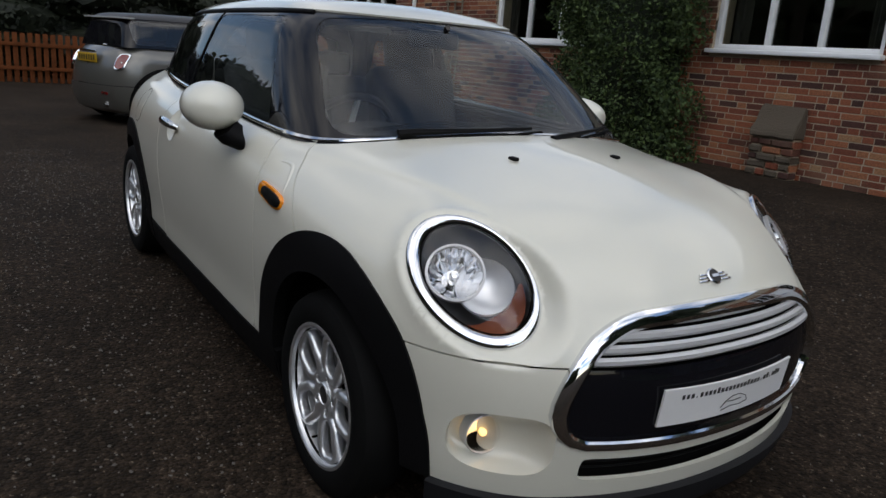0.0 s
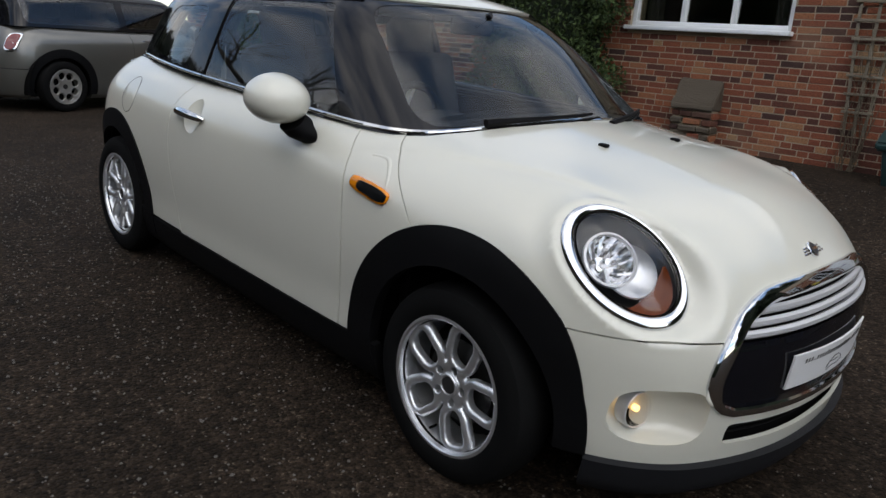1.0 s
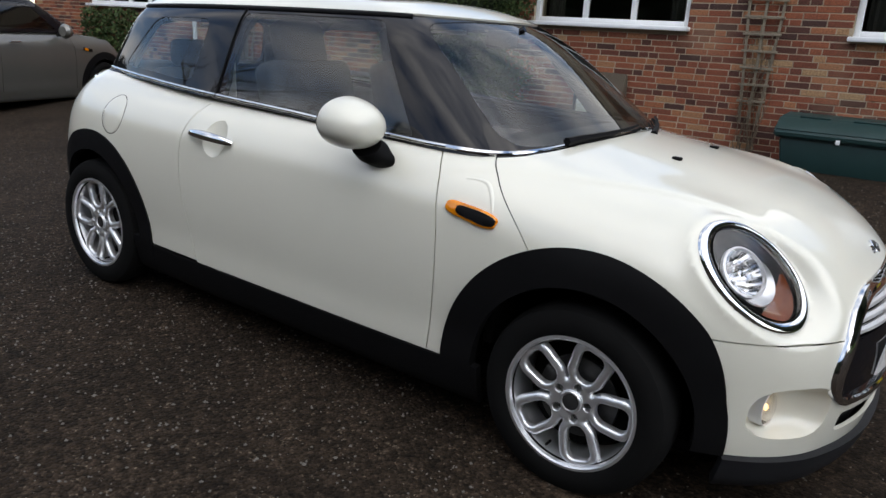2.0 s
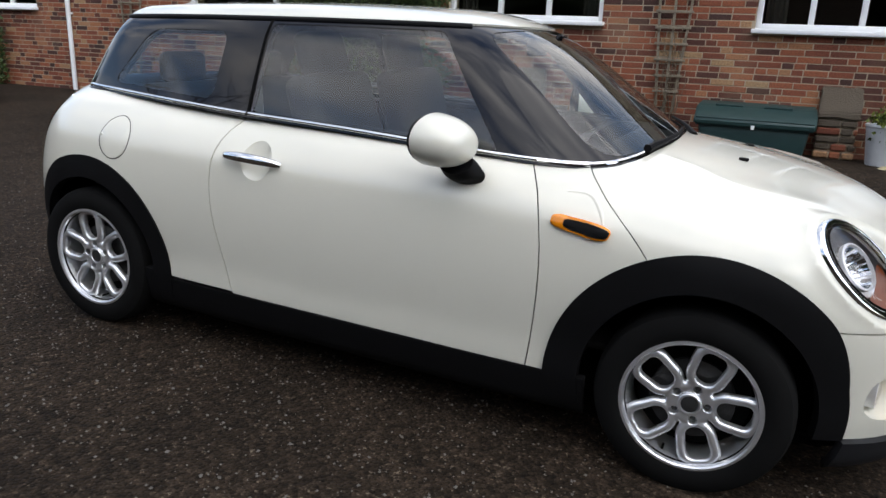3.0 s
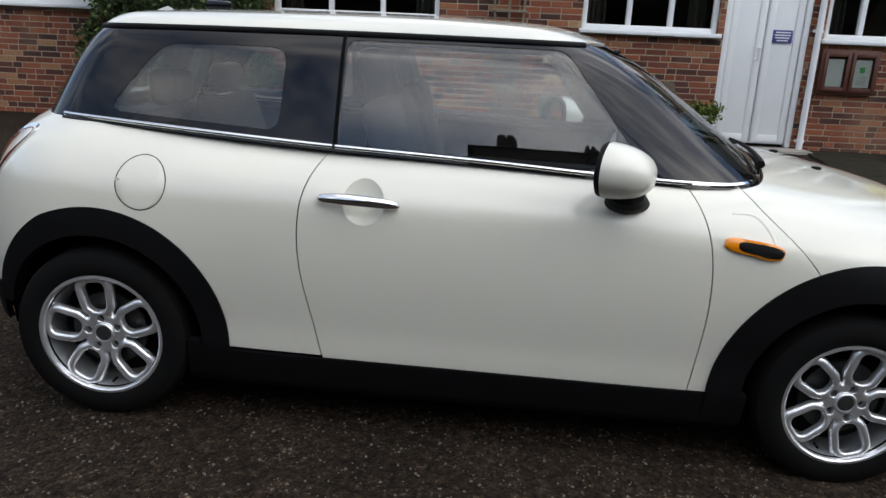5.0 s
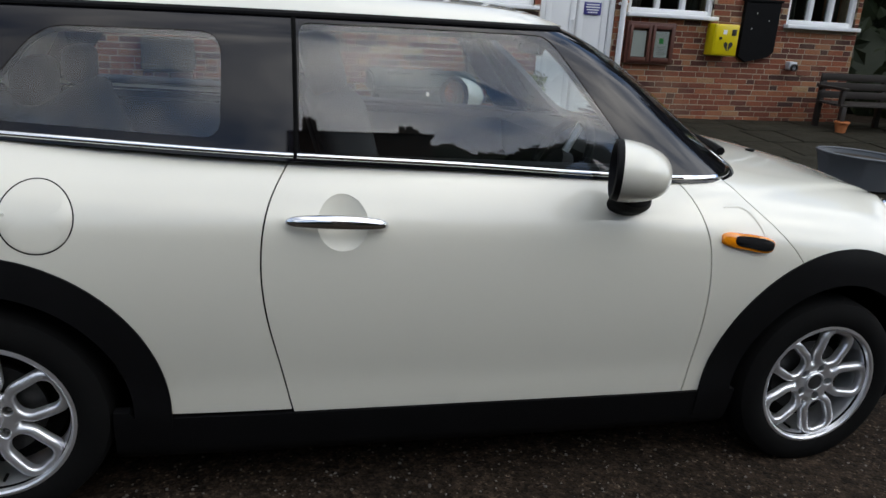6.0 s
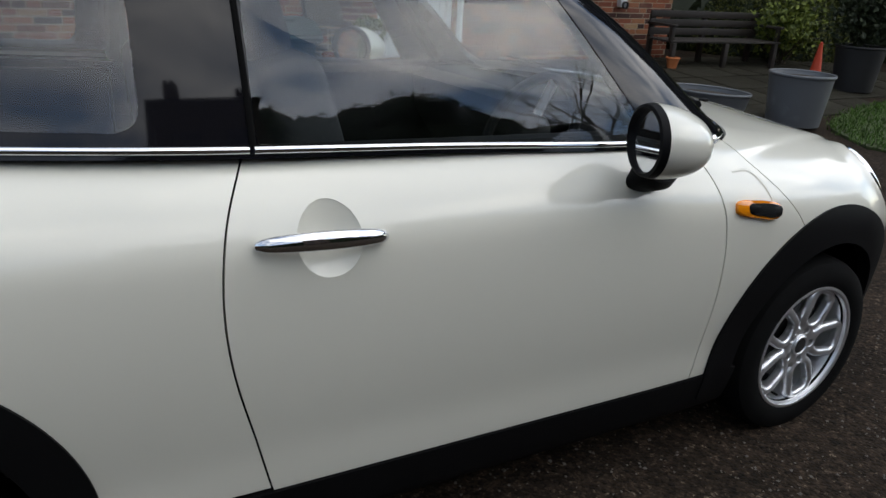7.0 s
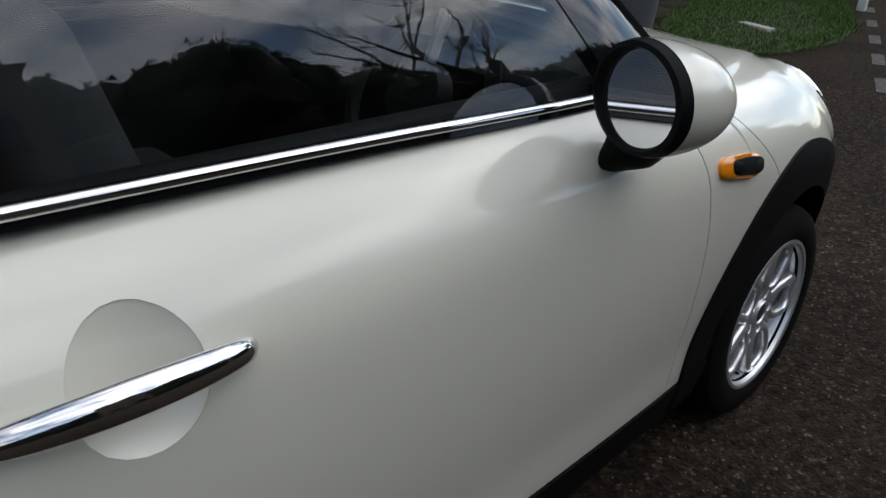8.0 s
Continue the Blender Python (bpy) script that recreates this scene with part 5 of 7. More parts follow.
for i, (a, b, z, n) in enumerate(WINDOWS):
    w = new("window_%d" % (i + 1))
    w.matrix_world = pose((a + b) / 2, WALL_Y + 0.07, z)
    tagged(w, "white plastic casement window with dark panes", "window", kind="structure")
    wd, ht, f = b - a, HEAD - z, 0.055
    sill = box((wd + 0.06, 0.17, 0.045), (0, -0.075, 0.0225), 0.008)
    part("window_sill", sill, WHITE, w)
    fr = bmesh.new()
    for sx in (-1, 1):
        box((f, 0.07, ht - 0.045), (sx * (wd - f) / 2, 0, 0.045 + (ht - 0.045) / 2), 0.006, bm=fr)
    box((wd - 2 * f, 0.07, f), (0, 0, 0.045 + f / 2), 0.006, bm=fr)
    box((wd - 2 * f, 0.07, f), (0, 0, ht - f / 2), 0.006, bm=fr)
    for k in range(1, n):
        box((0.055, 0.07, ht - 0.045 - 2 * f), (-wd / 2 + f + (wd - 2 * f) * k / n, 0, 0.045 + ht / 2 - 0.022), 0.006, bm=fr)
    part("window_frame", fr, WHITE, w)
    for k in range(n):
        p = part("pane", box(((wd - 2 * f) / n - 0.06, 0.006, ht - 0.045 - 2 * f), (-wd / 2 + f + (wd - 2 * f) * (k + 0.5) / n, 0.012, 0.045 + ht / 2 - 0.022)), GLASS_HOUSE, w, smooth=False)
        p.visible_shadow = False
    # curtain edges just inside, in the room's near-black colour as if unlit
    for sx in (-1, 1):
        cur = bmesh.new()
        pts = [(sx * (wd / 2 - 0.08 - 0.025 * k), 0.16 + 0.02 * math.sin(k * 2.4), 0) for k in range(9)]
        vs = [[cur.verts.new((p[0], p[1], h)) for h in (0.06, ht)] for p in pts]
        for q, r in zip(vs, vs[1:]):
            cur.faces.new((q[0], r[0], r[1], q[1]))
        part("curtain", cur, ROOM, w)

# double door
DX0, DX1, DZ0, DZ1 = DOOR
d1 = new("door_1")
d1.matrix_world = pose((DX0 + DX1) / 2, WALL_Y + 0.06, DZ0)
tagged(d1, "closed white double door with flat panels", "door", kind="structure")
wd, ht = DX1 - DX0, DZ1 - DZ0
fr = bmesh.new()
for sx in (-1, 1):
    box((0.06, 0.10, ht), (sx * (wd - 0.06) / 2, 0, ht / 2), 0.006, bm=fr)
box((wd - 0.12, 0.10, 0.06), (0, 0, ht - 0.03), 0.006, bm=fr)
part("door_frame", fr, WHITE, d1)
for sx in (-1, 1):
    leaf = part("door_leaf", box(((wd - 0.14) / 2, 0.05, ht - 0.10), (sx * (wd - 0.12) / 4, 0.005, (ht - 0.04) / 2), 0.008), WHITE, d1)
    stile = bmesh.new()
    lw = (wd - 0.14) / 2
    for k in (-1, 1):
        box((0.07, 0.012, ht - 0.14), (sx * (wd - 0.12) / 4 + k * (lw - 0.09) / 2, -0.026, (ht - 0.04) / 2), 0.004, bm=stile)
    for zz in (0.09, ht - 0.12):
        box((lw - 0.16, 0.012, 0.08), (sx * (wd - 0.12) / 4, -0.026, zz), 0.004, bm=stile)
    part("rails", stile, WHITE, leaf)
    for zz in (0.25, 1.0, 1.75):
        part("hinge", lathe([(0.009, -0.04), (0.009, 0.04)], 10, pose(sx * (wd / 2 - 0.055), -0.04, zz)), WHITE, leaf)
part("door_handle", tube([(-0.05, -0.03, 0.95), (-0.05, -0.07, 0.95), (-0.05, -0.07, 1.07), (-0.05, -0.03, 1.07)], 0.009, 8), WHITE, d1)
part("door_step", box((wd + 0.3, 0.36, 0.07), (0, -0.16, -0.035), 0.015), surface("worn_concrete", (0.26, 0.24, 0.21), 0.9, 0, 0.25, 4, 80, 0.003), d1)
BLUE = surface("blue_sign", (0.05, 0.05, 0.22), 0.4, 0, 0.05)
sign = thing("door_sign", "small dark blue notice with white lines on a white door", "sign", pose(3.20, WALL_Y + 0.026, 1.50))
part("plate", box((0.21, 0.006, 0.135), (0, 0, 0), 0.001), BLUE, sign)
for k, wdt in enumerate((0.16, 0.17, 0.15, 0.12)):
    part("line", box((wdt, 0.002, 0.012), (0, -0.0045, 0.042 - 0.028 * k)), WHITE, sign, "unreadable white writing")

# downpipes
for x, z0 in ((3.55, 0.27), (-8.77, 0.12)):
    dp = thing("downpipe", "white plastic downpipe fixed to the brick wall", "pipe", pose(x, WALL_Y - 0.045, z0), "downpipes")
    part("pipe", lathe([(0.034, 0.0), (0.034, TOP - z0 - 0.06)], 20), WHITE, dp)
    for zz in (0.12, 1.3, 2.5):
        part("bracket", box((0.10, 0.05, 0.03), (0, 0.022, zz), 0.006), WHITE, dp)

# buttresses: brick stub with a sloping stone slab
OLDSTONE = surface("old_stone", (0.23, 0.185, 0.145), 0.95, 0, 0.6, 9, 70, 0.012, second=(0.09, 0.07, 0.05), amount=0.46)
for x0, x1, top in ((-1.63, -1.13, 0.99), (1.73, 2.11, 0.97)):
    bt = thing("buttress", "short brick buttress with a sloping weathered stone slab", "buttress", pose((x0 + x1) / 2, WALL_Y, 0.2), "buttresses")
    w = x1 - x0
    rb = random.Random(int(x0 * 100))
    part("mortar", box((w - 0.04, 0.14, 0.47), (0, -0.07, 0.235)), MORTAR, bt)
    for r in range(6):
        x = -w / 2
        while x < w / 2 - 0.02:
            ln = min(rb.choice((0.11, 0.15, 0.22)), w / 2 - x)
            part("brick", box((ln - 0.012, 0.17 + rb.uniform(-0.03, 0.02), 0.066 + rb.uniform(-0.012, 0.004)), (x + ln / 2, -0.085, 0.03 + 0.078 * r), 0.012, segments=1), rb.choice((BRICK_ONE, OLDSTONE)), bt)
            x += ln
    slab = bmesh.new()
    z1 = top - 0.2
    pr = [(-0.19, 0.47), (-0.18, 0.53), (-0.03, z1), (0.0, z1), (0.0, 0.47)]
    a = [slab.verts.new((-w / 2, y, z)) for y, z in pr]
    b2 = [slab.verts.new((w / 2, y, z)) for y, z in pr]
    slab.faces.new(a)
    slab.faces.new(b2[::-1])
    for k in range(5):
        slab.faces.new((a[k], b2[k], b2[(k + 1) % 5], a[(k + 1) % 5]))
    bmesh.ops.recalc_face_normals(slab, faces=slab.faces)
    bmesh.ops.bevel(slab, geom=slab.edges[:], offset=0.012, segments=2, affect="EDGES")
    bmesh.ops.subdivide_edges(slab, edges=slab.edges[:], cuts=3, use_grid_fill=True)
    for v in slab.verts:  # chipped, uneven faces
        v.co += Vector((noise.noise(v.co * 9 + Vector((x0, 0, 0))), 0.8 * noise.noise(v.co * 11 + Vector((0, x0, 3))), noise.noise(v.co * 8 + Vector((5, 0, x0))))) * 0.022
    part("slab", slab, OLDSTONE, bt)

# trellises
OLDWOOD = surface("grey_weathered_wood", (0.20, 0.165, 0.12), 0.9, 0, 0.35, 12, 90, 0.003)
TWIG = surface("bare_twigs", (0.12, 0.09, 0.06), 0.9, 0, 0.3, 20, 90)
for x0, x1, z0 in ((-0.01, 0.45, 0.60), (-7.75, -7.22, 0.55)):
    tr = thing("trellis", "grey weathered fan trellis with bare climbing stems", "trellis", pose((x0 + x1) / 2, WALL_Y - 0.035, z0), "trellises")
    h = 2.7 - z0
    for k in range(3):
        top = (k - 1) * (x1 - x0 - 0.06) / 2
        part("upright", sweep([(top * 0.42, 0, 0), (top * 0.8, 0, h * 0.5), (top, 0, h)], [(-0.013, -0.009), (0.013, -0.009), (0.013, 0.009), (-0.013, 0.009)], [(0, 1, 0)]), OLDWOOD, tr)
    for k in range(12):
        z = 0.22 + k * 0.165
        half = (x1 - x0) / 2 * (0.55 + 0.45 * min(1, z / h * 1.3))
        part("rail", box((half * 2, 0.018, 0.026), (0, -0.018, z), 0.003, Euler((0, radians(rnd.uniform(-1.5, 1.5)), 0)).to_matrix()), OLDWOOD, tr)
    for k in range(16):
        p = Vector((rnd.uniform(-0.07, 0.07), -0.03, -z0 + 0.26))
        path = [p.copy()]
        for q in range(9):
            p += Vector((rnd.uniform(-0.05, 0.05), rnd.uniform(-0.02, 0.02), rnd.uniform(0.06, 0.2)))
            path.append(p.copy())
        part("stem", tube(path, 0.006, 5, scale=[1 - 0.09 * q for q in range(10)]), TWIG, tr)


# leaves
def leaves(name, spots, size, material, rng, parent=None, label="", droop=0.3):
    """Many small folded leaves at the given spots."""
    V, F = [], []
    for p in spots:
        d = Vector((rng.gauss(0, 1), rng.gauss(0, 1), rng.gauss(0, 1) - droop)).normalized()
        s = d.cross(Vector((rng.gauss(0, 1), rng.gauss(0, 1), rng.gauss(0, 1)))).normalized()
        u = d.cross(s)
        k = size * rng.uniform(0.6, 1.3)
        p = Vector(p)
        b = len(V)
        V += [p, p + d * k * 0.5 + s * k * 0.32 + u * k * 0.1, p + d * k, p + d * k * 0.5 - s * k * 0.32 + u * k * 0.1]
        F += [(b, b + 1, b + 2), (b, b + 2, b + 3)]
    ob = mesh_of(name, V, F, material)
    ob.parent = parent
    return tagged(ob, label)


def leaf_material(name, a, b):
    m, n, l, bs = blank(name)
    pick, ramp = n.new("ShaderNodeNewGeometry"), n.new("ShaderNodeValToRGB")
    ramp.color_ramp.elements[0].color, ramp.color_ramp.elements[1].color = (*a, 1), (*b, 1)
    l.new(pick.outputs["Random Per Island"], ramp.inputs["Fac"])
    l.new(ramp.outputs["Color"], bs.inputs["Base Color"])
    bs.inputs["Roughness"].default_value, bs.inputs["Specular IOR Level"].default_value = 0.6, 0.25
    return m


IVY = leaf_material("dark_green_leaf", (0.018, 0.035, 0.012), (0.065, 0.10, 0.03))
HOLLY = leaf_material("bright_green_leaf", (0.015, 0.028, 0.006), (0.17, 0.21, 0.035))
TOPIARY = leaf_material("clipped_green_leaf", (0.022, 0.034, 0.008), (0.095, 0.105, 0.024))
# leaf colour darkened to hold the shade deep in foliage
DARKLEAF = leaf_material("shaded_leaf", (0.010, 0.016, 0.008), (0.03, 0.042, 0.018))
BARK = surface("bark", (0.07, 0.055, 0.04), 0.95, 0, 0.4, 12, 60, 0.006)


def blob_spots(n, c, r, rng, hollow=0.72, lumps=5, floor=None):
    """Spots in an uneven clump: several overlapping shells round a centre."""
    heads = [(rng.gauss(0, 0.33), rng.gauss(0, 0.33), rng.gauss(0, 0.33), rng.uniform(0.5, 0.85)) for _ in range(lumps)]
    out = []
    while len(out) < n:
        hx, hy, hz, hr = rng.choice(heads)
        d = Vector((rng.gauss(0, 1), rng.gauss(0, 1), rng.gauss(0, 1))).normalized() * hr * rng.uniform(hollow, 1.05)
        p = (c[0] + (hx + d.x) * r[0], c[1] + (hy + d.y) * r[1], c[2] + (hz + d.z) * r[2])
        if floor is None or p[2] > floor:
            out.append(p)
    return out


def stem_set(base, tips, rng, r=0.02):
    bm = bmesh.new()
    for tip in tips:
        a, b = Vector(base), Vector(tip)
        mid = a.lerp(b, 0.5) + Vector((rng.uniform(-0.1, 0.1), rng.uniform(-0.1, 0.1), 0.05))
        tube([a + Vector((rng.uniform(-0.1, 0.1), rng.uniform(-0.1, 0.1), 0)), mid, b], r, 5, bm=bm, scale=[1, 0.7, 0.3])
    return bm


rl = random.Random(11)
shrub = thing("climbing_shrub", "dense dark evergreen shrub grown up the brick wall", "shrub", pose(-3.45, WALL_Y - 0.25, 0.22))
spots = []
while len(spots) < 9000:
    x, z = rl.uniform(-1.12, 1.05), rl.uniform(0.0, 2.6)
    edge = 1.0 + 0.14 * math.sin(z * 4.1) + 0.10 * math.sin(z * 9.3 + x)
    if abs(x) > edge:
        continue
    y = -0.22 + 0.16 * math.sin(x * 5 + z * 3) * math.cos(z * 4.3) - abs(rl.gauss(0, 0.10)) + 0.1 * abs(x)
    spots.append((x, min(y, 0.16), z))
while len(spots) < 15000:
    z, sd = rl.uniform(0.0, 2.6), rl.choice((-1, 1))
    lump = 0.97 + 0.14 * math.sin(z * 4.1) + 0.10 * math.sin(z * 9.3 + sd)
    spots.append((sd * lump * rl.uniform(0.78, 1.08), rl.uniform(-0.26, 0.20), z))
leaves("foliage", spots, 0.055, IVY, rl, shrub)
for _ in range(14):
    part("stem", stem_set((0, 0.1, 0), [(rl.uniform(-0.9, 0.9), 0.05, rl.uniform(0.8, 2.3))], rl, 0.025), BARK, shrub)
# plain dark box stands in for the shade behind the leaves
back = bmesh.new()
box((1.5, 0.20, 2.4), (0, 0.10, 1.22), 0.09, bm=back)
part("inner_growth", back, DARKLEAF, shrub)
ivy = thing("wall_ivy", "low dark ivy below a window on the brick wall", "ivy", pose(-11.0, WALL_Y - 0.12, 0.2))
leaves("foliage", [(rl.uniform(-1.0, 0.85) * (1 - 0.1 * rl.random()), -abs(rl.gauss(0, 0.07)), rl.uniform(0, 1.2)) for _ in range(3500)], 0.07, IVY, rl, ivy)
for _ in range(10):
    part("stem", stem_set((0, 0.06, 0), [(rl.uniform(-0.8, 0.7), 0.05, rl.uniform(0.5, 1.1))], rl), BARK, ivy)

# grit bin, planter pot
GREENBIN = surface("dark_green_plastic", (0.010, 0.035, 0.034), 0.45, 0, 0.15, 6, 300, 0.0004)
gb = thing("storage_bin", "dark green plastic storage bin with a hinged lid by the wall", "bin", pose(1.16, WALL_Y - 0.36, 0.225))
tub = box((1.02, 0.52, 0.34), (0, 0, 0.17), 0.03)
for v in tub.verts:
    k = 0.90 + 0.10 * v.co.z / 0.34
    v.co.x *= k
    v.co.y *= k
part("body", tub, GREENBIN, gb)
lid = bmesh.new()
pr = [(-0.30, 0.33), (-0.31, 0.40), (-0.12, 0.52), (0.26, 0.54), (0.27, 0.33)]
a = [lid.verts.new((-0.555, y, z)) for y, z in pr]
b2 = [lid.verts.new((0.555, y, z)) for y, z in pr]
lid.faces.new(a)
lid.faces.new(b2[::-1])
for k in range(5):
    lid.faces.new((a[k], b2[k], b2[(k + 1) % 5], a[(k + 1) % 5]))
bmesh.ops.recalc_face_normals(lid, faces=lid.faces)
bmesh.ops.bevel(lid, geom=lid.edges[:], offset=0.02, segments=3, affect="EDGES")
part("lid", lid, GREENBIN, gb)
for k in (-0.25, 0.2):
    part("rib", box((0.26, 0.03, 0.02), (k, -0.10, 0.525), 0.006, Euler((radians(20), 0, 0)).to_matrix()), GREENBIN, gb)
part("hasp", box((0.035, 0.012, 0.04), (0.0, -0.315, 0.34), 0.004), WHITE, gb, "small white tag")

ZINC = surface("dull_galvanised_zinc", (0.20, 0.215, 0.235), 0.5, 0.35, 0.22, 7, 60, 0.001, second=(0.13, 0.14, 0.15), amount=0.4)
SOIL = surface("dark_soil", (0.03, 0.024, 0.018), 0.95, 0, 0.4, 15, 90, 0.01)


def bucket(name, label, at, r0, r1, h, squash=1.0, turn=0, material=ZINC, soil=0.045, group=""):
    t = thing(name, label, "planter", at, group)
    m = pose(0, 0, 0, 0, 0, turn) @ Matrix.Diagonal((1, squash, 1, 1))
    part("body", lathe([(0.0, 0.0), (r0, 0.0), (r0 + 0.02 * (r1 - r0), 0.02), (r1, h - 0.02), (r1 + 0.012, h - 0.012), (r1 + 0.012, h), (r1 - 0.004, h + 0.002), (r1 - 0.012, h - 0.02), (r1 - 0.02, h - soil), (0.0, h - soil + 0.01)], 48, m), material, t)
    part("rolled_rim", tube([m @ Vector((r1 * 1.008 * math.cos(2 * math.pi * i / 48), r1 * 1.008 * math.sin(2 * math.pi * i / 48), h)) for i in range(48)], 0.011, 8, True), material, t)
    part("soil", lathe([(r1 - 0.026, h - soil + 0.006), (r1 * 0.5, h - soil + 0.024), (0.0, h - soil + 0.03)], 32, m), SOIL, t)
    return t


PALEZINC = surface("pale_zinc", (0.52, 0.54, 0.56), 0.45, 0.3, 0.1, 5, 100)
pot = bucket("flower_pot", "tall pale zinc pot with a small leafy plant", pose(2.31, WALL_Y - 0.28, 0.225), 0.108, 0.158, 0.42, material=PALEZINC)
leaves("plant", blob_spots(900, (0, 0, 0.47), (0.24, 0.22, 0.15), rl, 0.2), 0.045, HOLLY, rl, pot)
rock = thing("loose_stone", "small buff stone at the foot of a pot", "stone", pose(2.36, WALL_Y - 0.52, 0.245))
rk = bmesh.new()
bmesh.ops.create_icosphere(rk, subdivisions=2, radius=0.07)
for v in rk.verts:
    v.co = Vector((v.co.x * 1.2, v.co.y, v.co.z * 0.7)) * (1 + 0.25 * noise.noise(v.co * 14))
part("stone", rk, surface("buff_stone", (0.42, 0.36, 0.22), 0.9, 0, 0.2, 10, 80), rock)

# notice board, yellow cabinet, dark board, vent
BOARDWOOD = surface("red_brown_wood", (0.085, 0.026, 0.016), 0.5, 0, 0.25, 9, 120, 0.001)
nb = thing("notice_board", "red-brown wooden notice board with papers behind two glazed doors", "notice board", pose(3.93, WALL_Y - 0.035, 1.155))
part("case", box((0.62, 0.07, 0.47), (0, 0, 0), 0.006), BOARDWOOD, nb)
for sx in (-1, 1):
    dr = bmesh.new()
    for k in (-1, 1):
        box((0.035, 0.02, 0.41), (sx * 0.146 + k * 0.118, -0.046, 0), 0.003, bm=dr)
        box((0.20, 0.02, 0.045), (sx * 0.146, -0.046, k * 0.183), 0.003, bm=dr)
    part("glazed_door", dr, BOARDWOOD, nb)
    part("paper", box((0.17, 0.002, 0.29), (sx * 0.146 - 0.005, -0.0375, -0.01)), WHITEPLATE, nb, "white paper notice")
    part("glass", box((0.20, 0.003, 0.32), (sx * 0.146, -0.046, 0)), GLASS_HOUSE, nb).visible_shadow = False
part("poster", box((0.055, 0.002, 0.06), (0.135, -0.040, 0.03)), surface("green_print", (0.05, 0.45, 0.12), 0.5), nb, "small green print")
for k in range(5):
    part("line", box((0.11 - 0.01 * (k % 3), 0.001, 0.006), (0.14, -0.0392, -0.04 - 0.02 * k)), surface("grey_print", (0.35, 0.35, 0.35), 0.6) if k == 0 else bpy.data.materials["grey_print"], nb)
YELLOW = surface("yellow_enamel", (0.66, 0.52, 0.01), 0.3, 0, 0.05, 8, 200, 0, 0.3)
ae = thing("defibrillator_cabinet", "yellow metal defibrillator cabinet with black symbols", "cabinet", pose(4.85, WALL_Y - 0.085, 1.235))
part("body", box((0.33, 0.17, 0.36), (0, 0, 0), 0.012), YELLOW, ae)
part("front", box((0.30, 0.012, 0.33), (0, -0.09, 0), 0.006), YELLOW, ae)
part("keypad", box((0.06, 0.012, 0.07), (0.09, -0.10, 0.09), 0.004), INK, ae)
part("label", box((0.05, 0.002, 0.05), (-0.03, -0.097, 0.09)), WHITEPLATE, ae)
part("latch", box((0.03, 0.014, 0.03), (-0.08, -0.10, 0.02), 0.004), INK, ae)
heart = bmesh.new()
for sx in (-1, 1):
    hp = [(0.006, -0.075), (0.055, -0.02), (0.062, 0.01), (0.045, 0.03), (0.02, 0.026), (0.006, 0.008)]
    vs = [heart.verts.new((0.03 + sx * u, -0.0975, -0.05 + v)) for u, v in hp]
    heart.faces.new(vs if sx < 0 else vs[::-1])
part("symbol", heart, INK, ae, smooth=False)
db = thing("dark_board", "blank black board hung on the brick wall", "board", pose(5.37, WALL_Y - 0.03, 1.36))
bd = bmesh.new()
pr = [(-0.24, 0.33), (0.24, 0.33), (0.24, -0.24), (0.17, -0.30), (-0.13, -0.37), (-0.24, -0.30)]
a = [bd.verts.new((x, -0.03, z)) for x, z in pr]
b2 = [bd.verts.new((x, 0.03, z)) for x, z in pr]
bd.faces.new(a[::-1])
bd.faces.new(b2)
for k in range(6):
    bd.faces.new((a[k], b2[k], b2[(k + 1) % 6], a[(k + 1) % 6]))
bmesh.ops.recalc_face_normals(bd, faces=bd.faces)
part("panel", bd, PLASTIC, db, smooth=False)
part("top_rail", box((0.52, 0.08, 0.03), (0, -0.005, 0.345), 0.006), PLASTIC, db)
for x, z in ((-0.08, 0.2), (0.1, 0.12), (-0.12, 0.02)):
    part("pin", lathe([(0.006, 0), (0.004, 0.008)], 8, pose(x, -0.031, z, 90, 0, 0)), WHITE, db)
vt = thing("wall_vent", "small grey vent outlet on the brick wall", "vent", pose(5.915, WALL_Y - 0.04, 0.97))
part("body", box((0.11, 0.09, 0.10), (0, 0, 0), 0.012), PALEZINC, vt)
part("mouth", lathe([(0.045, 0.0), (0.045, 0.03), (0.035, 0.03), (0.034, 0.0)], 20, pose(0, -0.05, -0.02, 90, 0, 0), closed=True), DARKMETAL, vt)

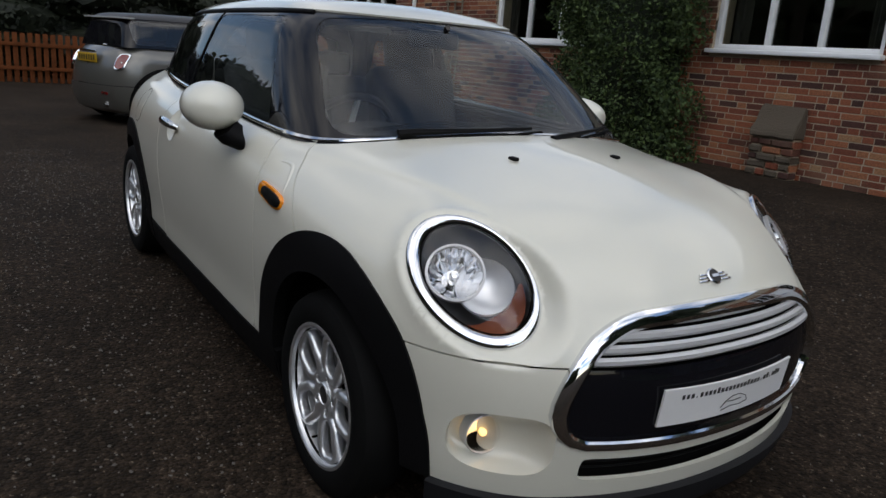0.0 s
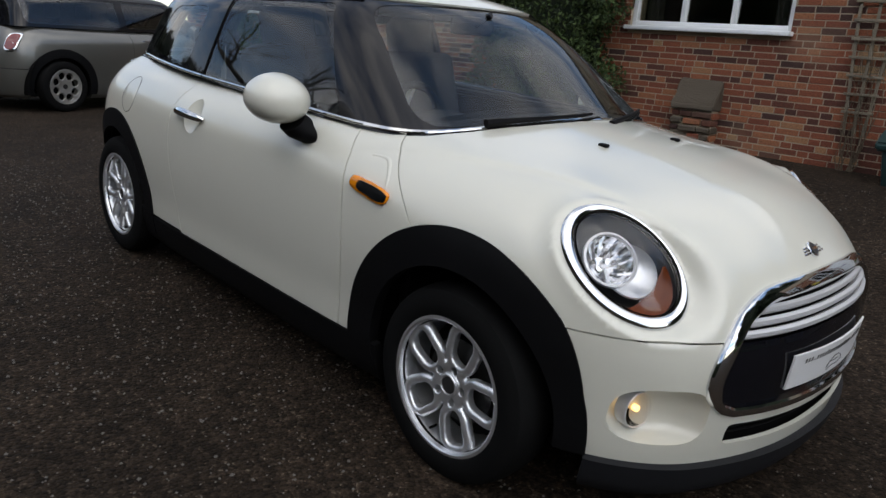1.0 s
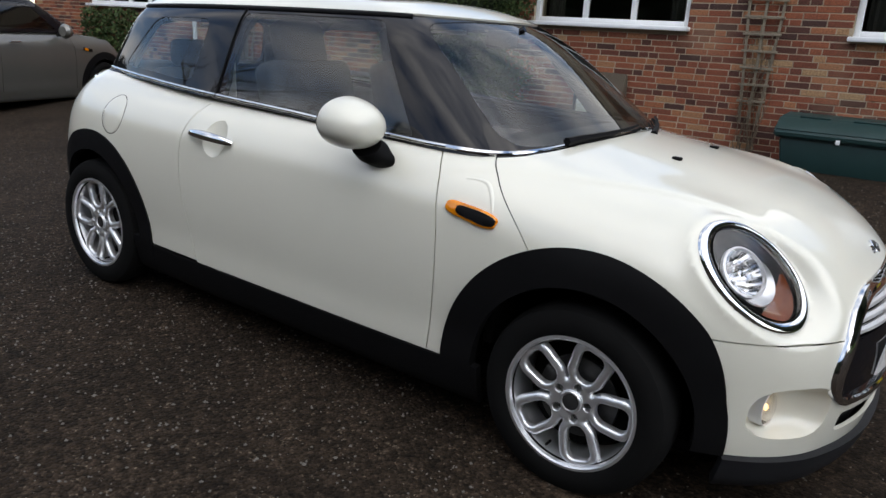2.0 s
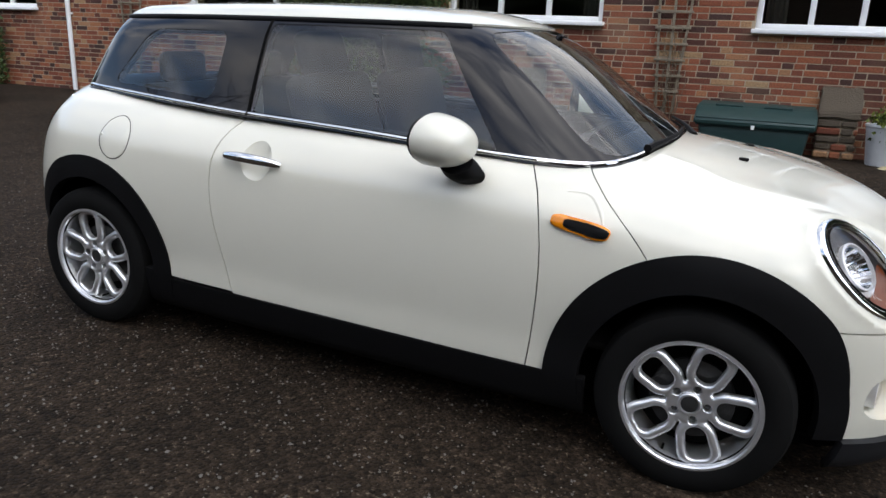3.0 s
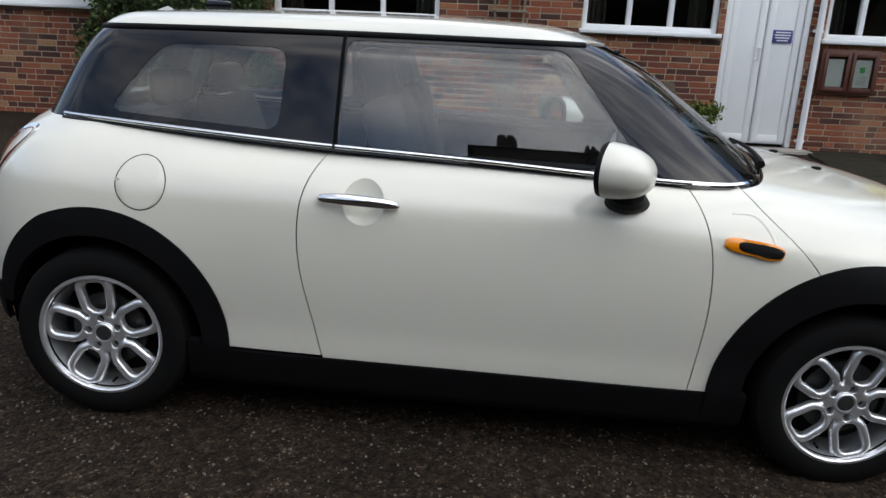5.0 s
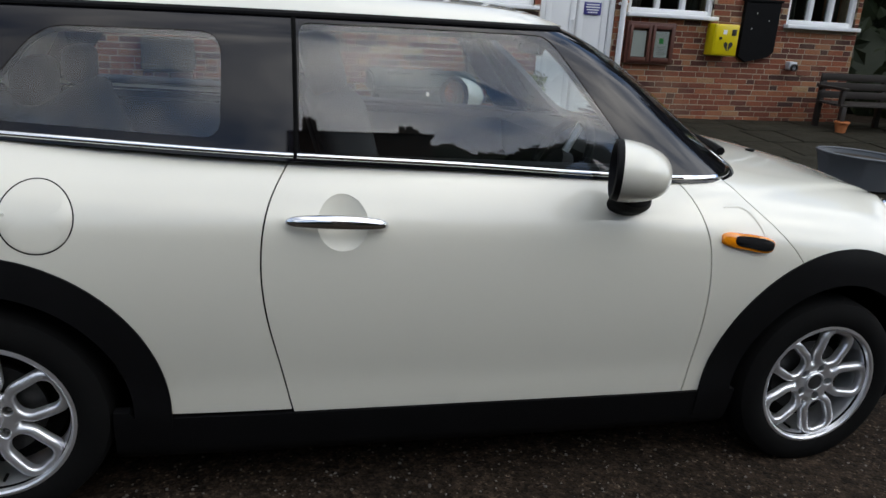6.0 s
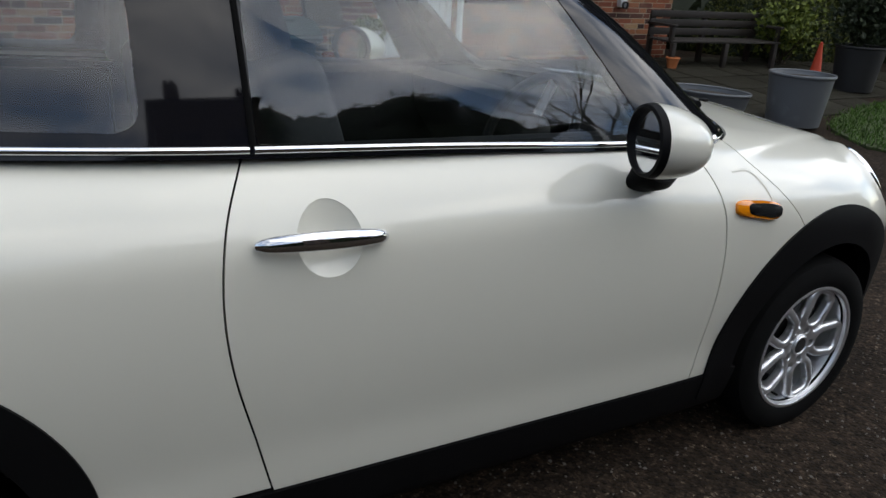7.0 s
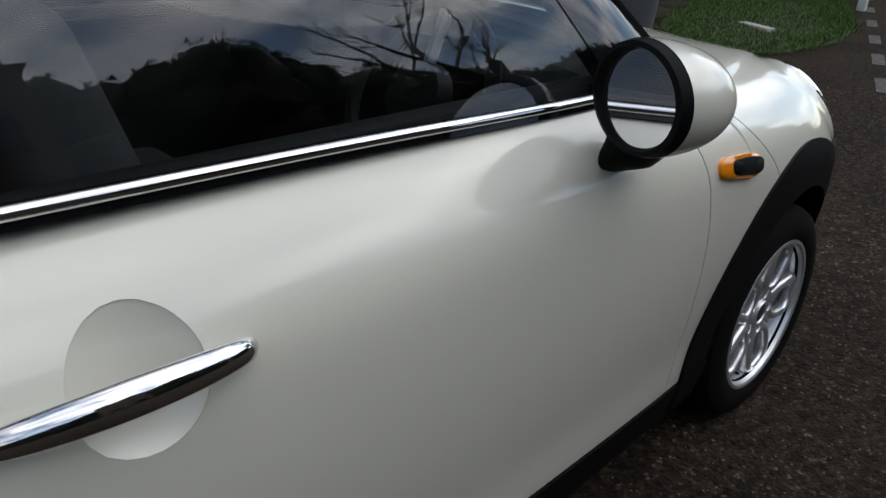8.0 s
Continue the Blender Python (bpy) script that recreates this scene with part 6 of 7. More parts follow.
# ---- paving, tubs, bench, shrubs and lawn beyond the building's corner ----
FLAG = surface("worn_flagstone", (0.075, 0.056, 0.038), 0.8, 0, 0.5, 4, 70, 0.006, second=(0.020, 0.018, 0.011), amount=0.48, rvar=0.15, spec=0.2)
rp = random.Random(21)
paving = thing("pavement", "uneven worn flagstone paving beside the brick building", "paving", Matrix(), kind="structure")
y = 2.15
while y < 5.35:
    dy = min(rp.choice((0.38, 0.46, 0.55)), 5.42 - y)
    x = 3.35 + rp.uniform(0, 0.3) + max(0, 3.2 - y) * 0.9
    while x < 8.9:
        dx = rp.uniform(0.4, 0.85)
        cx, cy = x + dx / 2, y + dy / 2
        # the lawn cuts the corner off
        if not (cx > 5.2 and cy < 2.45 + 0.16 * max(0, cx - 5.6)):
            slab = part("flagstone", box((dx - 0.018, dy - 0.018, 0.06), (0, 0, -0.012), 0.008), FLAG, paving)
            slope = (ground_z(cx, cy + 0.1) - ground_z(cx, cy - 0.1)) / 0.2
            slab.matrix_local = Matrix.Translation((cx, cy, ground_z(cx, cy) + rp.uniform(0, 0.006))) @ pose(0, 0, 0, math.degrees(math.atan(slope)) + rp.uniform(-0.5, 0.5), rp.uniform(-0.5, 0.5), rp.uniform(-0.6, 0.6))
        x += dx
    y += dy

bucket("zinc_tub", "tall galvanised tub with bare soil on the paving", pose(5.47, 2.37, ground_z(5.47, 2.37) + 0.02, 0, 0, 20), 0.238, 0.282, 0.46, group="zinc tubs")
bucket("zinc_tub", "low oval galvanised tub with bare soil on the paving", pose(4.60, 2.66, ground_z(4.60, 2.66) + 0.02, 0, 0, -68), 0.31, 0.375, 0.27, 0.66, group="zinc tubs")

BENCHWOOD = surface("dark_wet_wood", (0.018, 0.013, 0.010), 0.6, 0, 0.35, 10, 90, 0.002)
bench = thing("garden_bench", "dark weathered slatted wooden garden bench on the paving", "bench", pose(6.95, 4.78, 0.25, 0, 0, -6))
for x in (-0.82, 0, 0.82):
    part("front_leg", box((0.06, 0.06, 0.32), (x, -0.24, 0.16), 0.006), BENCHWOOD, bench)
    part("rear_leg", box((0.06, 0.06, 0.62), (x, 0.22, 0.31), 0.006), BENCHWOOD, bench)
for k in range(4):
    part("seat_slat", box((1.76, 0.10, 0.025), (0, -0.22 + 0.125 * k, 0.335), 0.005), BENCHWOOD, bench)
for k in range(3):
    part("back_slat", box((1.76, 0.022, 0.085), (0, 0.19, 0.42 + 0.105 * k), 0.005), BENCHWOOD, bench)
for x in (-0.85, 0.85):
    part("armrest", box((0.07, 0.52, 0.03), (x, -0.02, 0.52), 0.008), BENCHWOOD, bench)
    part("arm_post", box((0.05, 0.05, 0.19), (x, -0.22, 0.42), 0.005), BENCHWOOD, bench)
TERRA = surface("terracotta", (0.42, 0.13, 0.04), 0.8, 0, 0.2, 12, 90, 0.002)
bucket("clay_pot", "small orange clay pot under a bench", pose(6.11, 4.60, 0.26), 0.055, 0.075, 0.14, material=TERRA, soil=0.03)

ORANGE = surface("orange_plastic", (0.50, 0.045, 0.012), 0.6, 0, 0.12, 10, 200)
cone = thing("traffic_cone", "faded orange traffic cone by a shrub", "cone", pose(8.05, 4.02, ground_z(8.05, 4.02) + 0.02))
part("base", box((0.20, 0.20, 0.03), (0, 0, 0.015), 0.01), ORANGE, cone)
part("cone", lathe([(0.078, 0.03), (0.066, 0.05), (0.018, 0.40), (0.0, 0.41)], 28), ORANGE, cone)
DARKTUB = surface("black_plastic_tub", (0.010, 0.010, 0.011), 0.6, 0, 0.2, 6, 120)
dt = bucket("dark_planter", "black plastic planter with a dark shrub", pose(7.75, 3.3, ground_z(7.75, 3.3) + 0.02), 0.22, 0.27, 0.5, material=DARKTUB)
leaves("foliage", blob_spots(1800, (0, 0, 0.75), (0.42, 0.42, 0.36), rl, 0.3), 0.07, DARKLEAF, rl, dt)

mound = thing("clipped_hedge", "rounded clipped green hedge beside the building", "hedge", pose(9.3, 5.9, 0.27))
spots = []
while len(spots) < 17000:
    d = Vector((rl.gauss(0, 1), rl.gauss(0, 1), abs(rl.gauss(0, 1)))).normalized()
    k = rl.uniform(0.9, 1.02) * (1 + 0.06 * noise.noise(d * 3))
    spots.append((d.x * 1.22 * k, d.y * 1.2 * k, d.z * 1.2 * k))
leaves("foliage", spots, 0.055, TOPIARY, rl, mound, droop=0)
# solid dark dome, its colour stands in for shade under the outer leaves
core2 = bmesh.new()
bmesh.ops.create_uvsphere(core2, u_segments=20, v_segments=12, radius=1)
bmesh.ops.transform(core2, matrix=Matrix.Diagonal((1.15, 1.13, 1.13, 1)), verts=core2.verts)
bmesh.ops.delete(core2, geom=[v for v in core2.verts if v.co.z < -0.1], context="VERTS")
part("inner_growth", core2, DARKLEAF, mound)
bright = thing("leafy_shrub", "loose yellow-green leafy shrub at the paving's edge", "shrub", pose(8.25, 4.75, 0.25))
leaves("foliage", blob_spots(2400, (0, 0, 0.52), (0.46, 0.46, 0.42), rl, 0.35, 9, 0.02), 0.075, HOLLY, rl, bright)
for _ in range(16):
    part("stem", stem_set((0, 0, 0), [(rl.uniform(-0.4, 0.4), rl.uniform(-0.4, 0.4), rl.uniform(0.3, 0.7))], rl, 0.012), BARK, bright)
# picket fence from the building's corner
PICKET = surface("grey_picket", (0.14, 0.125, 0.10), 0.9, 0, 0.3, 10, 80)
pf = thing("picket_fence", "grey weathered picket fence behind a bench", "fence", pose(6.95, 6.6, 0.25))
for k in range(16):
    p = box((0.07, 0.02, 0.86 + 0.02 * (k % 2)), (0.08 + 0.125 * k, 0, 0.45), 0.006)
    part("picket", p, PICKET, pf)
for z in (0.25, 0.7):
    part("rail", box((2.05, 0.035, 0.06), (1.0, 0.03, z), 0.005), PICKET, pf)

# lawn
GRASS = leaf_material("grass_blade", (0.024, 0.060, 0.008), (0.075, 0.160, 0.022))
TURF = surface("turf", (0.035, 0.05, 0.016), 0.95, 0, 0.4, 4, 60, 0.01)
edge = [(5.72, 2.12), (5.5, 1.62), (5.62, 1.36), (6.0, 1.12), (6.84, 1.0), (7.6, 1.1), (8.2, 1.32), (9.3, 1.75), (10.2, 2.2), (13.0, 2.6), (13.0, 4.5), (9.2, 3.1), (8.4, 2.88), (7.0, 2.66), (6.1, 2.38)]
lawn = bmesh.new()
vs = [lawn.verts.new((x, y, ground_z(x, y) + 0.025)) for x, y in edge]
face2 = lawn.faces.new(vs)
bmesh.ops.triangulate(lawn, faces=[face2])
ext = bmesh.ops.extrude_face_region(lawn, geom=lawn.faces[:])
for v in [q for q in ext["geom"] if isinstance(q, bmesh.types.BMVert)]:
    v.co.z += 0.0
for v in vs:
    v.co.z -= 0.06
bmesh.ops.recalc_face_normals(lawn, faces=lawn.faces)
tagged(part("lawn", lawn, TURF, smooth=False), "patch of short rough grass beside the tarmac", "lawn", kind="structure")


def inside(x, y, poly):
    hit = False
    for (x0, y0), (x1, y1) in zip(poly, poly[1:] + poly[:1]):
        if (y0 > y) != (y1 > y) and x < (x1 - x0) * (y - y0) / (y1 - y0) + x0:
            hit = not hit
    return hit


V, F = [], []
while len(F) < 26000:
    x, y = rl.uniform(5.2, 11.5), rl.uniform(1.0, 4.0)
    if not inside(x + rl.gauss(0, 0.04), y + rl.gauss(0, 0.04), edge):
        continue
    q, h = rl.uniform(0, 6.3), rl.uniform(0.02, 0.06)
    z, dx, dy = ground_z(x, y) + 0.02, 0.006 * math.cos(q), 0.006 * math.sin(q)
    b = len(V)
    V += [(x - dx, y - dy, z), (x + dx, y + dy, z), (x + rl.gauss(0, 0.02), y + rl.gauss(0, 0.02), z + h)]
    F.append((b, b + 1, b + 2))
tagged(mesh_of("grass", V, F, GRASS), "short green grass blades", "grass", kind="stuff")
edging = thing("stone_edging", "flat pale stone lying in the grass", "stone", pose(6.79, 1.74, ground_z(6.79, 1.74) + 0.04, 0, 0, 66))
part("stone", box((0.42, 0.10, 0.05), (0, 0, 0), 0.012), surface("pale_stone", (0.42, 0.40, 0.36), 0.9, 0, 0.2, 8, 60), edging)
wp = thing("marker_post", "short white wooden marker post at the lawn's edge", "post", pose(9.25, 1.6, 0.0))
part("post", box((0.09, 0.09, 0.7), (0, 0, 0.34), 0.01), WHITE, wp)
part("cap", box((0.11, 0.11, 0.02), (0, 0, 0.70), 0.006), WHITE, wp)
LINE = surface("worn_white_paint", (0.55, 0.55, 0.53), 0.8, 0, 0.25, 25, 120, second=(0.06, 0.055, 0.05), amount=0.38)
for k in range(7):
    x, y = 5.5 + 0.97 * k, 0.165 + 0.345 * k
    d = thing("road_dash", "worn white painted dash on the tarmac", "road marking", pose(x, y, ground_z(x, y) + 0.004, 0, 0, 19.5), "road dashes")
    part("paint", box((0.50, 0.10, 0.004), (0, 0, 0)), LINE, d)

# ---- distance ----
DUSK = surface("dark_brown_fence", (0.045, 0.035, 0.026), 0.9, 0, 0.3, 4, 60)
ff = thing("board_fence", "tall dark board fence behind the lawn", "fence", pose(12.2, 2.4, 0.1, 0, 0, 82))
for k in range(46):
    part("board", box((0.15, 0.02, 1.5 + 0.03 * (k % 3)), (0.16 * k, 0.0, 0.76), 0.004), DUSK, ff)
for z in (0.3, 1.2):
    part("rail", box((7.4, 0.05, 0.08), (3.6, 0.035, z), 0.004), DUSK, ff)


def tree_wall(name, label, spans, rng, material=DARKLEAF, size=0.5):
    """A belt of far trees: uneven clumps of leaves round dense dark hearts."""
    spots, hearts = [], bmesh.new()
    for (x, y), (w, h), n in spans:
        for j in range(7):
            k = (j + 0.5) / 7
            r, rz = w * (1.0 - 0.35 * k * k) * rng.uniform(0.8, 1.1), h * 0.12
            c = Vector((x + rng.gauss(0, 0.2) * w, y + rng.gauss(0, 0.2) * w, h * (0.02 + 0.92 * k)))
            vs = bmesh.ops.create_icosphere(hearts, subdivisions=2, radius=1, matrix=Matrix.Translation(c) @ Matrix.Diagonal((r, r, rz, 1)))["verts"]
            for v in vs:
                v.co += Vector((rng.gauss(0, 0.05), rng.gauss(0, 0.05), rng.gauss(0, 0.05))) * w
            for _ in range(n // 7):
                d = Vector((rng.gauss(0, 1), rng.gauss(0, 1), rng.gauss(0, 1))).normalized()
                q = rng.uniform(0.94, 1.12)
                p = c + Vector((d.x * r * q, d.y * r * q, d.z * rz * q * 1.05))
                if p.z > 0:
                    spots.append(p)
    ob = leaves(name, spots, size, material, rng, droop=0)
    hearts.from_mesh(ob.data)
    hearts.to_mesh(ob.data)
    hearts.free()
    return tagged(ob, label, "trees", kind="stuff")


rt = random.Random(3)
spans = []
for k in range(60):
    az = -162 + 146 * k / 59
    top = float(np.interp(az, [-160, -125, -100, -76, -70, -66, -60, -56, -53, -50, -47, -38, -16], [13, 15, 22, 30, 29.5, 28.5, 28, 26.5, 24, 20, 17, 12.5, 12]))
    r = rt.uniform(20, 23)
    spans.append(((r * math.cos(radians(az)), r * math.sin(radians(az))), (rt.uniform(1.7, 2.3), r * math.tan(radians(top)) * rt.uniform(0.96, 1.03) + 1.0), 1700))
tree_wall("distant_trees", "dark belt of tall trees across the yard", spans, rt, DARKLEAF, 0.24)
# evergreens behind the hedge; the last five are added to block skylight from the garden
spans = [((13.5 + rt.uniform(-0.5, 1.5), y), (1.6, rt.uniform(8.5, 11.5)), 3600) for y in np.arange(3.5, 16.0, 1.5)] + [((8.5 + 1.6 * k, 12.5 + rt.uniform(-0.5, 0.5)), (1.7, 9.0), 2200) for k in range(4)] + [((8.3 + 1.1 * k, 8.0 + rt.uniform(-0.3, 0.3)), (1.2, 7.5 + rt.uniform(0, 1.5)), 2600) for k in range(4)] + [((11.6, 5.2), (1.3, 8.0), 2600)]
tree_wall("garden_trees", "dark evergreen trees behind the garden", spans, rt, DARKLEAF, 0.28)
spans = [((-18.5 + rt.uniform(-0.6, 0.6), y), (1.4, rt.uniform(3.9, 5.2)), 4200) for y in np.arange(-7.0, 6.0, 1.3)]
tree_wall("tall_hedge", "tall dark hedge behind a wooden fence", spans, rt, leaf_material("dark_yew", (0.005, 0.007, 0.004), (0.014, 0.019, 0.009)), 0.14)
REDWOOD = surface("red_stained_wood", (0.12, 0.036, 0.012), 0.85, 0, 0.4, 6, 60, 0.002, spec=0.12)
rf = thing("paling_fence", "red-stained wooden paling fence at the yard's end", "fence", pose(-15.6, -6.0, 0.0, 0, 0, 90))
for k in range(72):
    part("paling", box((0.10, 0.02, 1.03 + 0.02 * (k % 2)), (0.145 * k, 0, 0.52), 0.008), REDWOOD, rf)
for z in (0.3, 0.8):
    part("rail", box((10.5, 0.04, 0.08), (5.2, -0.03, z), 0.004), REDWOOD, rf)


def bare_tree(name, label, at, height, rng):
    t = thing(name, label, "tree", at)
    trunk, limbs, twigs = bmesh.new(), bmesh.new(), bmesh.new()

    def grow(p, d, length, r, level):
        path, scale = [p.copy()], [1.0]
        n = 5
        for i in range(n):
            d = (d + Vector((rng.gauss(0, 0.16), rng.gauss(0, 0.16), rng.gauss(0.03, 0.08)))).normalized()
            p = p + d * length / n
            path.append(p.copy())
            scale.append(1 - 0.55 * (i + 1) / n)
        tube(path, r, 8 if level == 0 else 5 if level < 3 else 4, bm=(trunk, limbs, limbs, twigs, twigs)[level], scale=scale)
        if level < 4:
            for i in range((4, 4, 4, 3)[level]):
                k = rng.randint(2, n)
                out = Vector((rng.gauss(0, 1), rng.gauss(0, 1), rng.uniform(0.0, 0.9))).normalized()
                grow(path[k], (d * 0.7 + out).normalized(), length * rng.uniform(0.5, 0.75), r * scale[k] * 0.6, level + 1)
    grow(Vector((0, 0, -0.1)), Vector((0, 0, 1)), height * 0.42, height * 0.032, 0)
    part("trunk", trunk, BARK, t)
    part("limbs", limbs, BARK, t)
    part("twigs", twigs, BARK, t)
    return t


bare_tree("bare_tree", "leafless winter tree across the yard", pose(11.1, -10.2, 0), 14.5, random.Random(2))
bare_tree("bare_tree", "leafless winter tree at the yard's end", pose(-9.2, -6.9, 0), 8.6, random.Random(8))
# a house across the yard
BUFF = surface("weathered_brick", (0.07, 0.045, 0.032), 0.9, 0, 0.3, 3, 40, 0.004)
TILE = surface("dark_roof_tile", (0.035, 0.028, 0.026), 0.85, 0, 0.3, 5, 40, 0.01)
hs = thing("house", "dark brick house with a dark hipped tile roof across the yard", "house", pose(1.75, -15.5, 0))
block = box((3.3, 6.6, 8.8), (0, 0.0, 4.4))
part("wall", block, BUFF, hs, smooth=False)
hip = bmesh.new()
eaves = [hip.verts.new((x, y, 8.75)) for x, y in ((-1.8, 3.45), (1.8, 3.45), (1.8, -3.45), (-1.8, -3.45))]
ridge = [hip.verts.new((x, 0.0, 9.9)) for x in (-0.5, 0.5)]
for f in ((eaves[0], eaves[1], ridge[1], ridge[0]), (eaves[1], eaves[2], ridge[1]), (eaves[2], eaves[3], ridge[0], ridge[1]), (eaves[3], eaves[0], ridge[0]), eaves[::-1]):
    hip.faces.new(f)
bmesh.ops.recalc_face_normals(hip, faces=hip.faces)
part("roof", hip, TILE, hs, smooth=False)
for cx, top in ((-0.9, 9.7), (1.4, 9.3)):
    stack = part("chimney", box((0.45, 0.5, 2.2), (cx, 2.6, top - 1.0), 0.02), BUFF, hs, smooth=False)
    for x in (-0.1, 0.1):
        part("chimney_pot", lathe([(0.09, 0.0), (0.08, 0.3), (0.06, 0.3), (0.06, 0.0)], 12, pose(cx + x, 2.6, top + 0.1)), TILE, stack)
for x, z in ((-0.8, 1.5), (0.8, 1.5), (-0.8, 4.2), (0.8, 4.2), (-0.8, 6.9), (0.8, 6.9)):
    wnd = part("window", box((0.9, 0.06, 1.2), (x, 3.32, z)), TILE, hs, smooth=False)
    part("pane", box((0.76, 0.02, 1.06), (x, 3.36, z)), GLOSSBLACK, wnd, smooth=False)

# ---- grey estate car parked at the wall ----
GREY_AT = pose(-8.74, 1.90, 0.0, 0, 0, 107) @ pose(0.10, 0, 0) @ Matrix.Scale(1.05, 4)
estate = thing("estate_car", "dusty grey-green estate car with black arches parked nose to the wall", "car", GREY_AT)
RX2 = -1.40


def back_map(x):
    return np.where(x < 0, x / 1.10, x)


def grey_body(x, y, z):
    return car_body(back_map(x), y * 1.02, z)


def grey_cabin(x, y, z):
    a, h = np.abs(y), z - 0.985
    side = 0.93 * (a - (0.725 - 0.34 * h - 0.15 * h * h - 0.05 * np.maximum(-0.45 - x, 0) ** 2 - 0.05 * np.maximum(x - 0.2, 0) ** 2))
    top = z - (1.43 - 0.03 * (x + 0.5) ** 2 - 0.10 * y * y)
    screen = 0.52 * (x - (1.12 - 0.5 * y * y - 1.55 * h))
    back = 0.95 * (-1.86 + 0.12 * y * y + 0.28 * h - x)
    return smax(smax(smax(side, top, 0.11), screen, 0.09), back, 0.12)


def arch2(x, y, z):
    return np.minimum(np.hypot(x - FX, z - AXLE), np.hypot(x - RX2, z - AXLE)) - 0.43


GV, GT = nets(grey_body, (-2.1, -0.92, 0.06), (2.06, 0.92, 1.12), 0.03)
GS = clip(GV, GT, arch2)
glow_belt = lambda x, y, z: 0.985 - z + 10 * (x > 0.8)
V, T = cut(GS, lambda x, y, z: z - 0.27, glow_belt, lambda x, y, z: x + 0.42, lambda x, y, z: 0.72 - x)
for flank in (right, left):
    shell("door", *cut((V, T), flank), grey_body, GREYPAINT, estate, 0.012)
V, T = cut(GS, lambda x, y, z: z - 0.27, glow_belt, lambda x, y, z: -0.425 - x, lambda x, y, z: z - 0.50 + 5 * (x > -1.5), )
shell("rear_body", V, T, grey_body, GREYPAINT, estate, 0.012)
V, T = cut(GS, lambda x, y, z: z - 0.27, lambda x, y, z: x - 0.725, lambda x, y, z: x - np.where(np.abs(y) < 0.7, screen_foot(np.abs(y)), 0.7))
shell("bonnet", V, T, grey_body, GREYPAINT, estate, 0.012)
V, T = cut(GS, lambda x, y, z: z - 0.20, lambda x, y, z: 0.495 - z, lambda x, y, z: -1.5 - x)
shell("rear_bumper", V, T, grey_body, GREYPAINT, estate, 0.012, 0.02)
V, T = cut((GV, GT), lambda x, y, z: 0.275 - z, lambda x, y, z: arch2(x, y, z) + 0.05, lambda x, y, z: z - 0.14)
shell("sill", V, T, grey_body, GREYPAINT, estate, 0.012, -0.002)
for c in (FX, RX2):
    for flank in (right, left):
        V, T = cut((GV, GT), flank, lambda x, y, z: 0.437 - np.hypot(x - c, z - AXLE), lambda x, y, z: np.hypot(x - c, z - AXLE) - 0.34, lambda x, y, z: z - 0.2)
        shell("arch_cladding", V, T, grey_body, PLASTIC, estate, 0.04, 0.006, "dull black plastic arch trim")
HV, HT = nets(grey_cabin, (-2.05, -0.8, 0.93), (1.25, 0.8, 1.48), 0.025)
HV, HT = clip(HV, HT, lambda x, y, z: z - 0.975)
roof2 = lambda x, y, z: np.minimum(z - 1.345 + 0.012 * np.abs(x), 0.75 - x + (1.3 - z))


def glass2(x, y, z):
    g = smax(smax(1.01 - z, z - 1.325 + 0.012 * np.abs(x), 0.05), x - 0.20 - 1.1 * (1.33 - z), 0.03)
    return -smax(smax(g, -1.72 - x, 0.08), 0.05 - np.abs(x + 0.47), 0.03)


V, T = cut((HV, HT), roof2, lambda x, y, z: 0.42 - x)
shell("roof", V, T, grey_cabin, surface("dark_roof_paint", (0.035, 0.035, 0.037), 0.4, 0.2, 0.05), estate, 0.012, 0.004)
V, T = cut((HV, HT), lambda x, y, z: 0.02 - np.minimum(roof2(x, y, z), 0.42 - x), lambda x, y, z: np.where(np.abs(y) > 0.45, -glass2(x, y, z), 1))
shell("window_frame", V, T, grey_cabin, GLOSSBLACK, estate, 0.02, -0.001)
for flank in (right, left):
    V, T = cut((HV, HT), flank, glass2, lambda x, y, z: np.abs(y) - 0.45)
    shell("side_window", V, T, grey_cabin, GLASS_DARK, estate, 0.0, -0.002).visible_shadow = False
part("interior", box((2.6, 1.1, 0.75), (-0.5, 0, 0.62), 0.05), CLOTH, estate)
for x, y in ((-0.3, -0.34), (-0.3, 0.34), (-1.2, -0.34), (-1.2, 0.34)):
    part("headrest", box((0.09, 0.26, 0.18), (x, y, 1.17), 0.04), CLOTH, estate)
part("headlining", box((2.0, 1.0, 0.02), (-0.8, 0, 1.33), 0.005), TRIMGREY, estate)
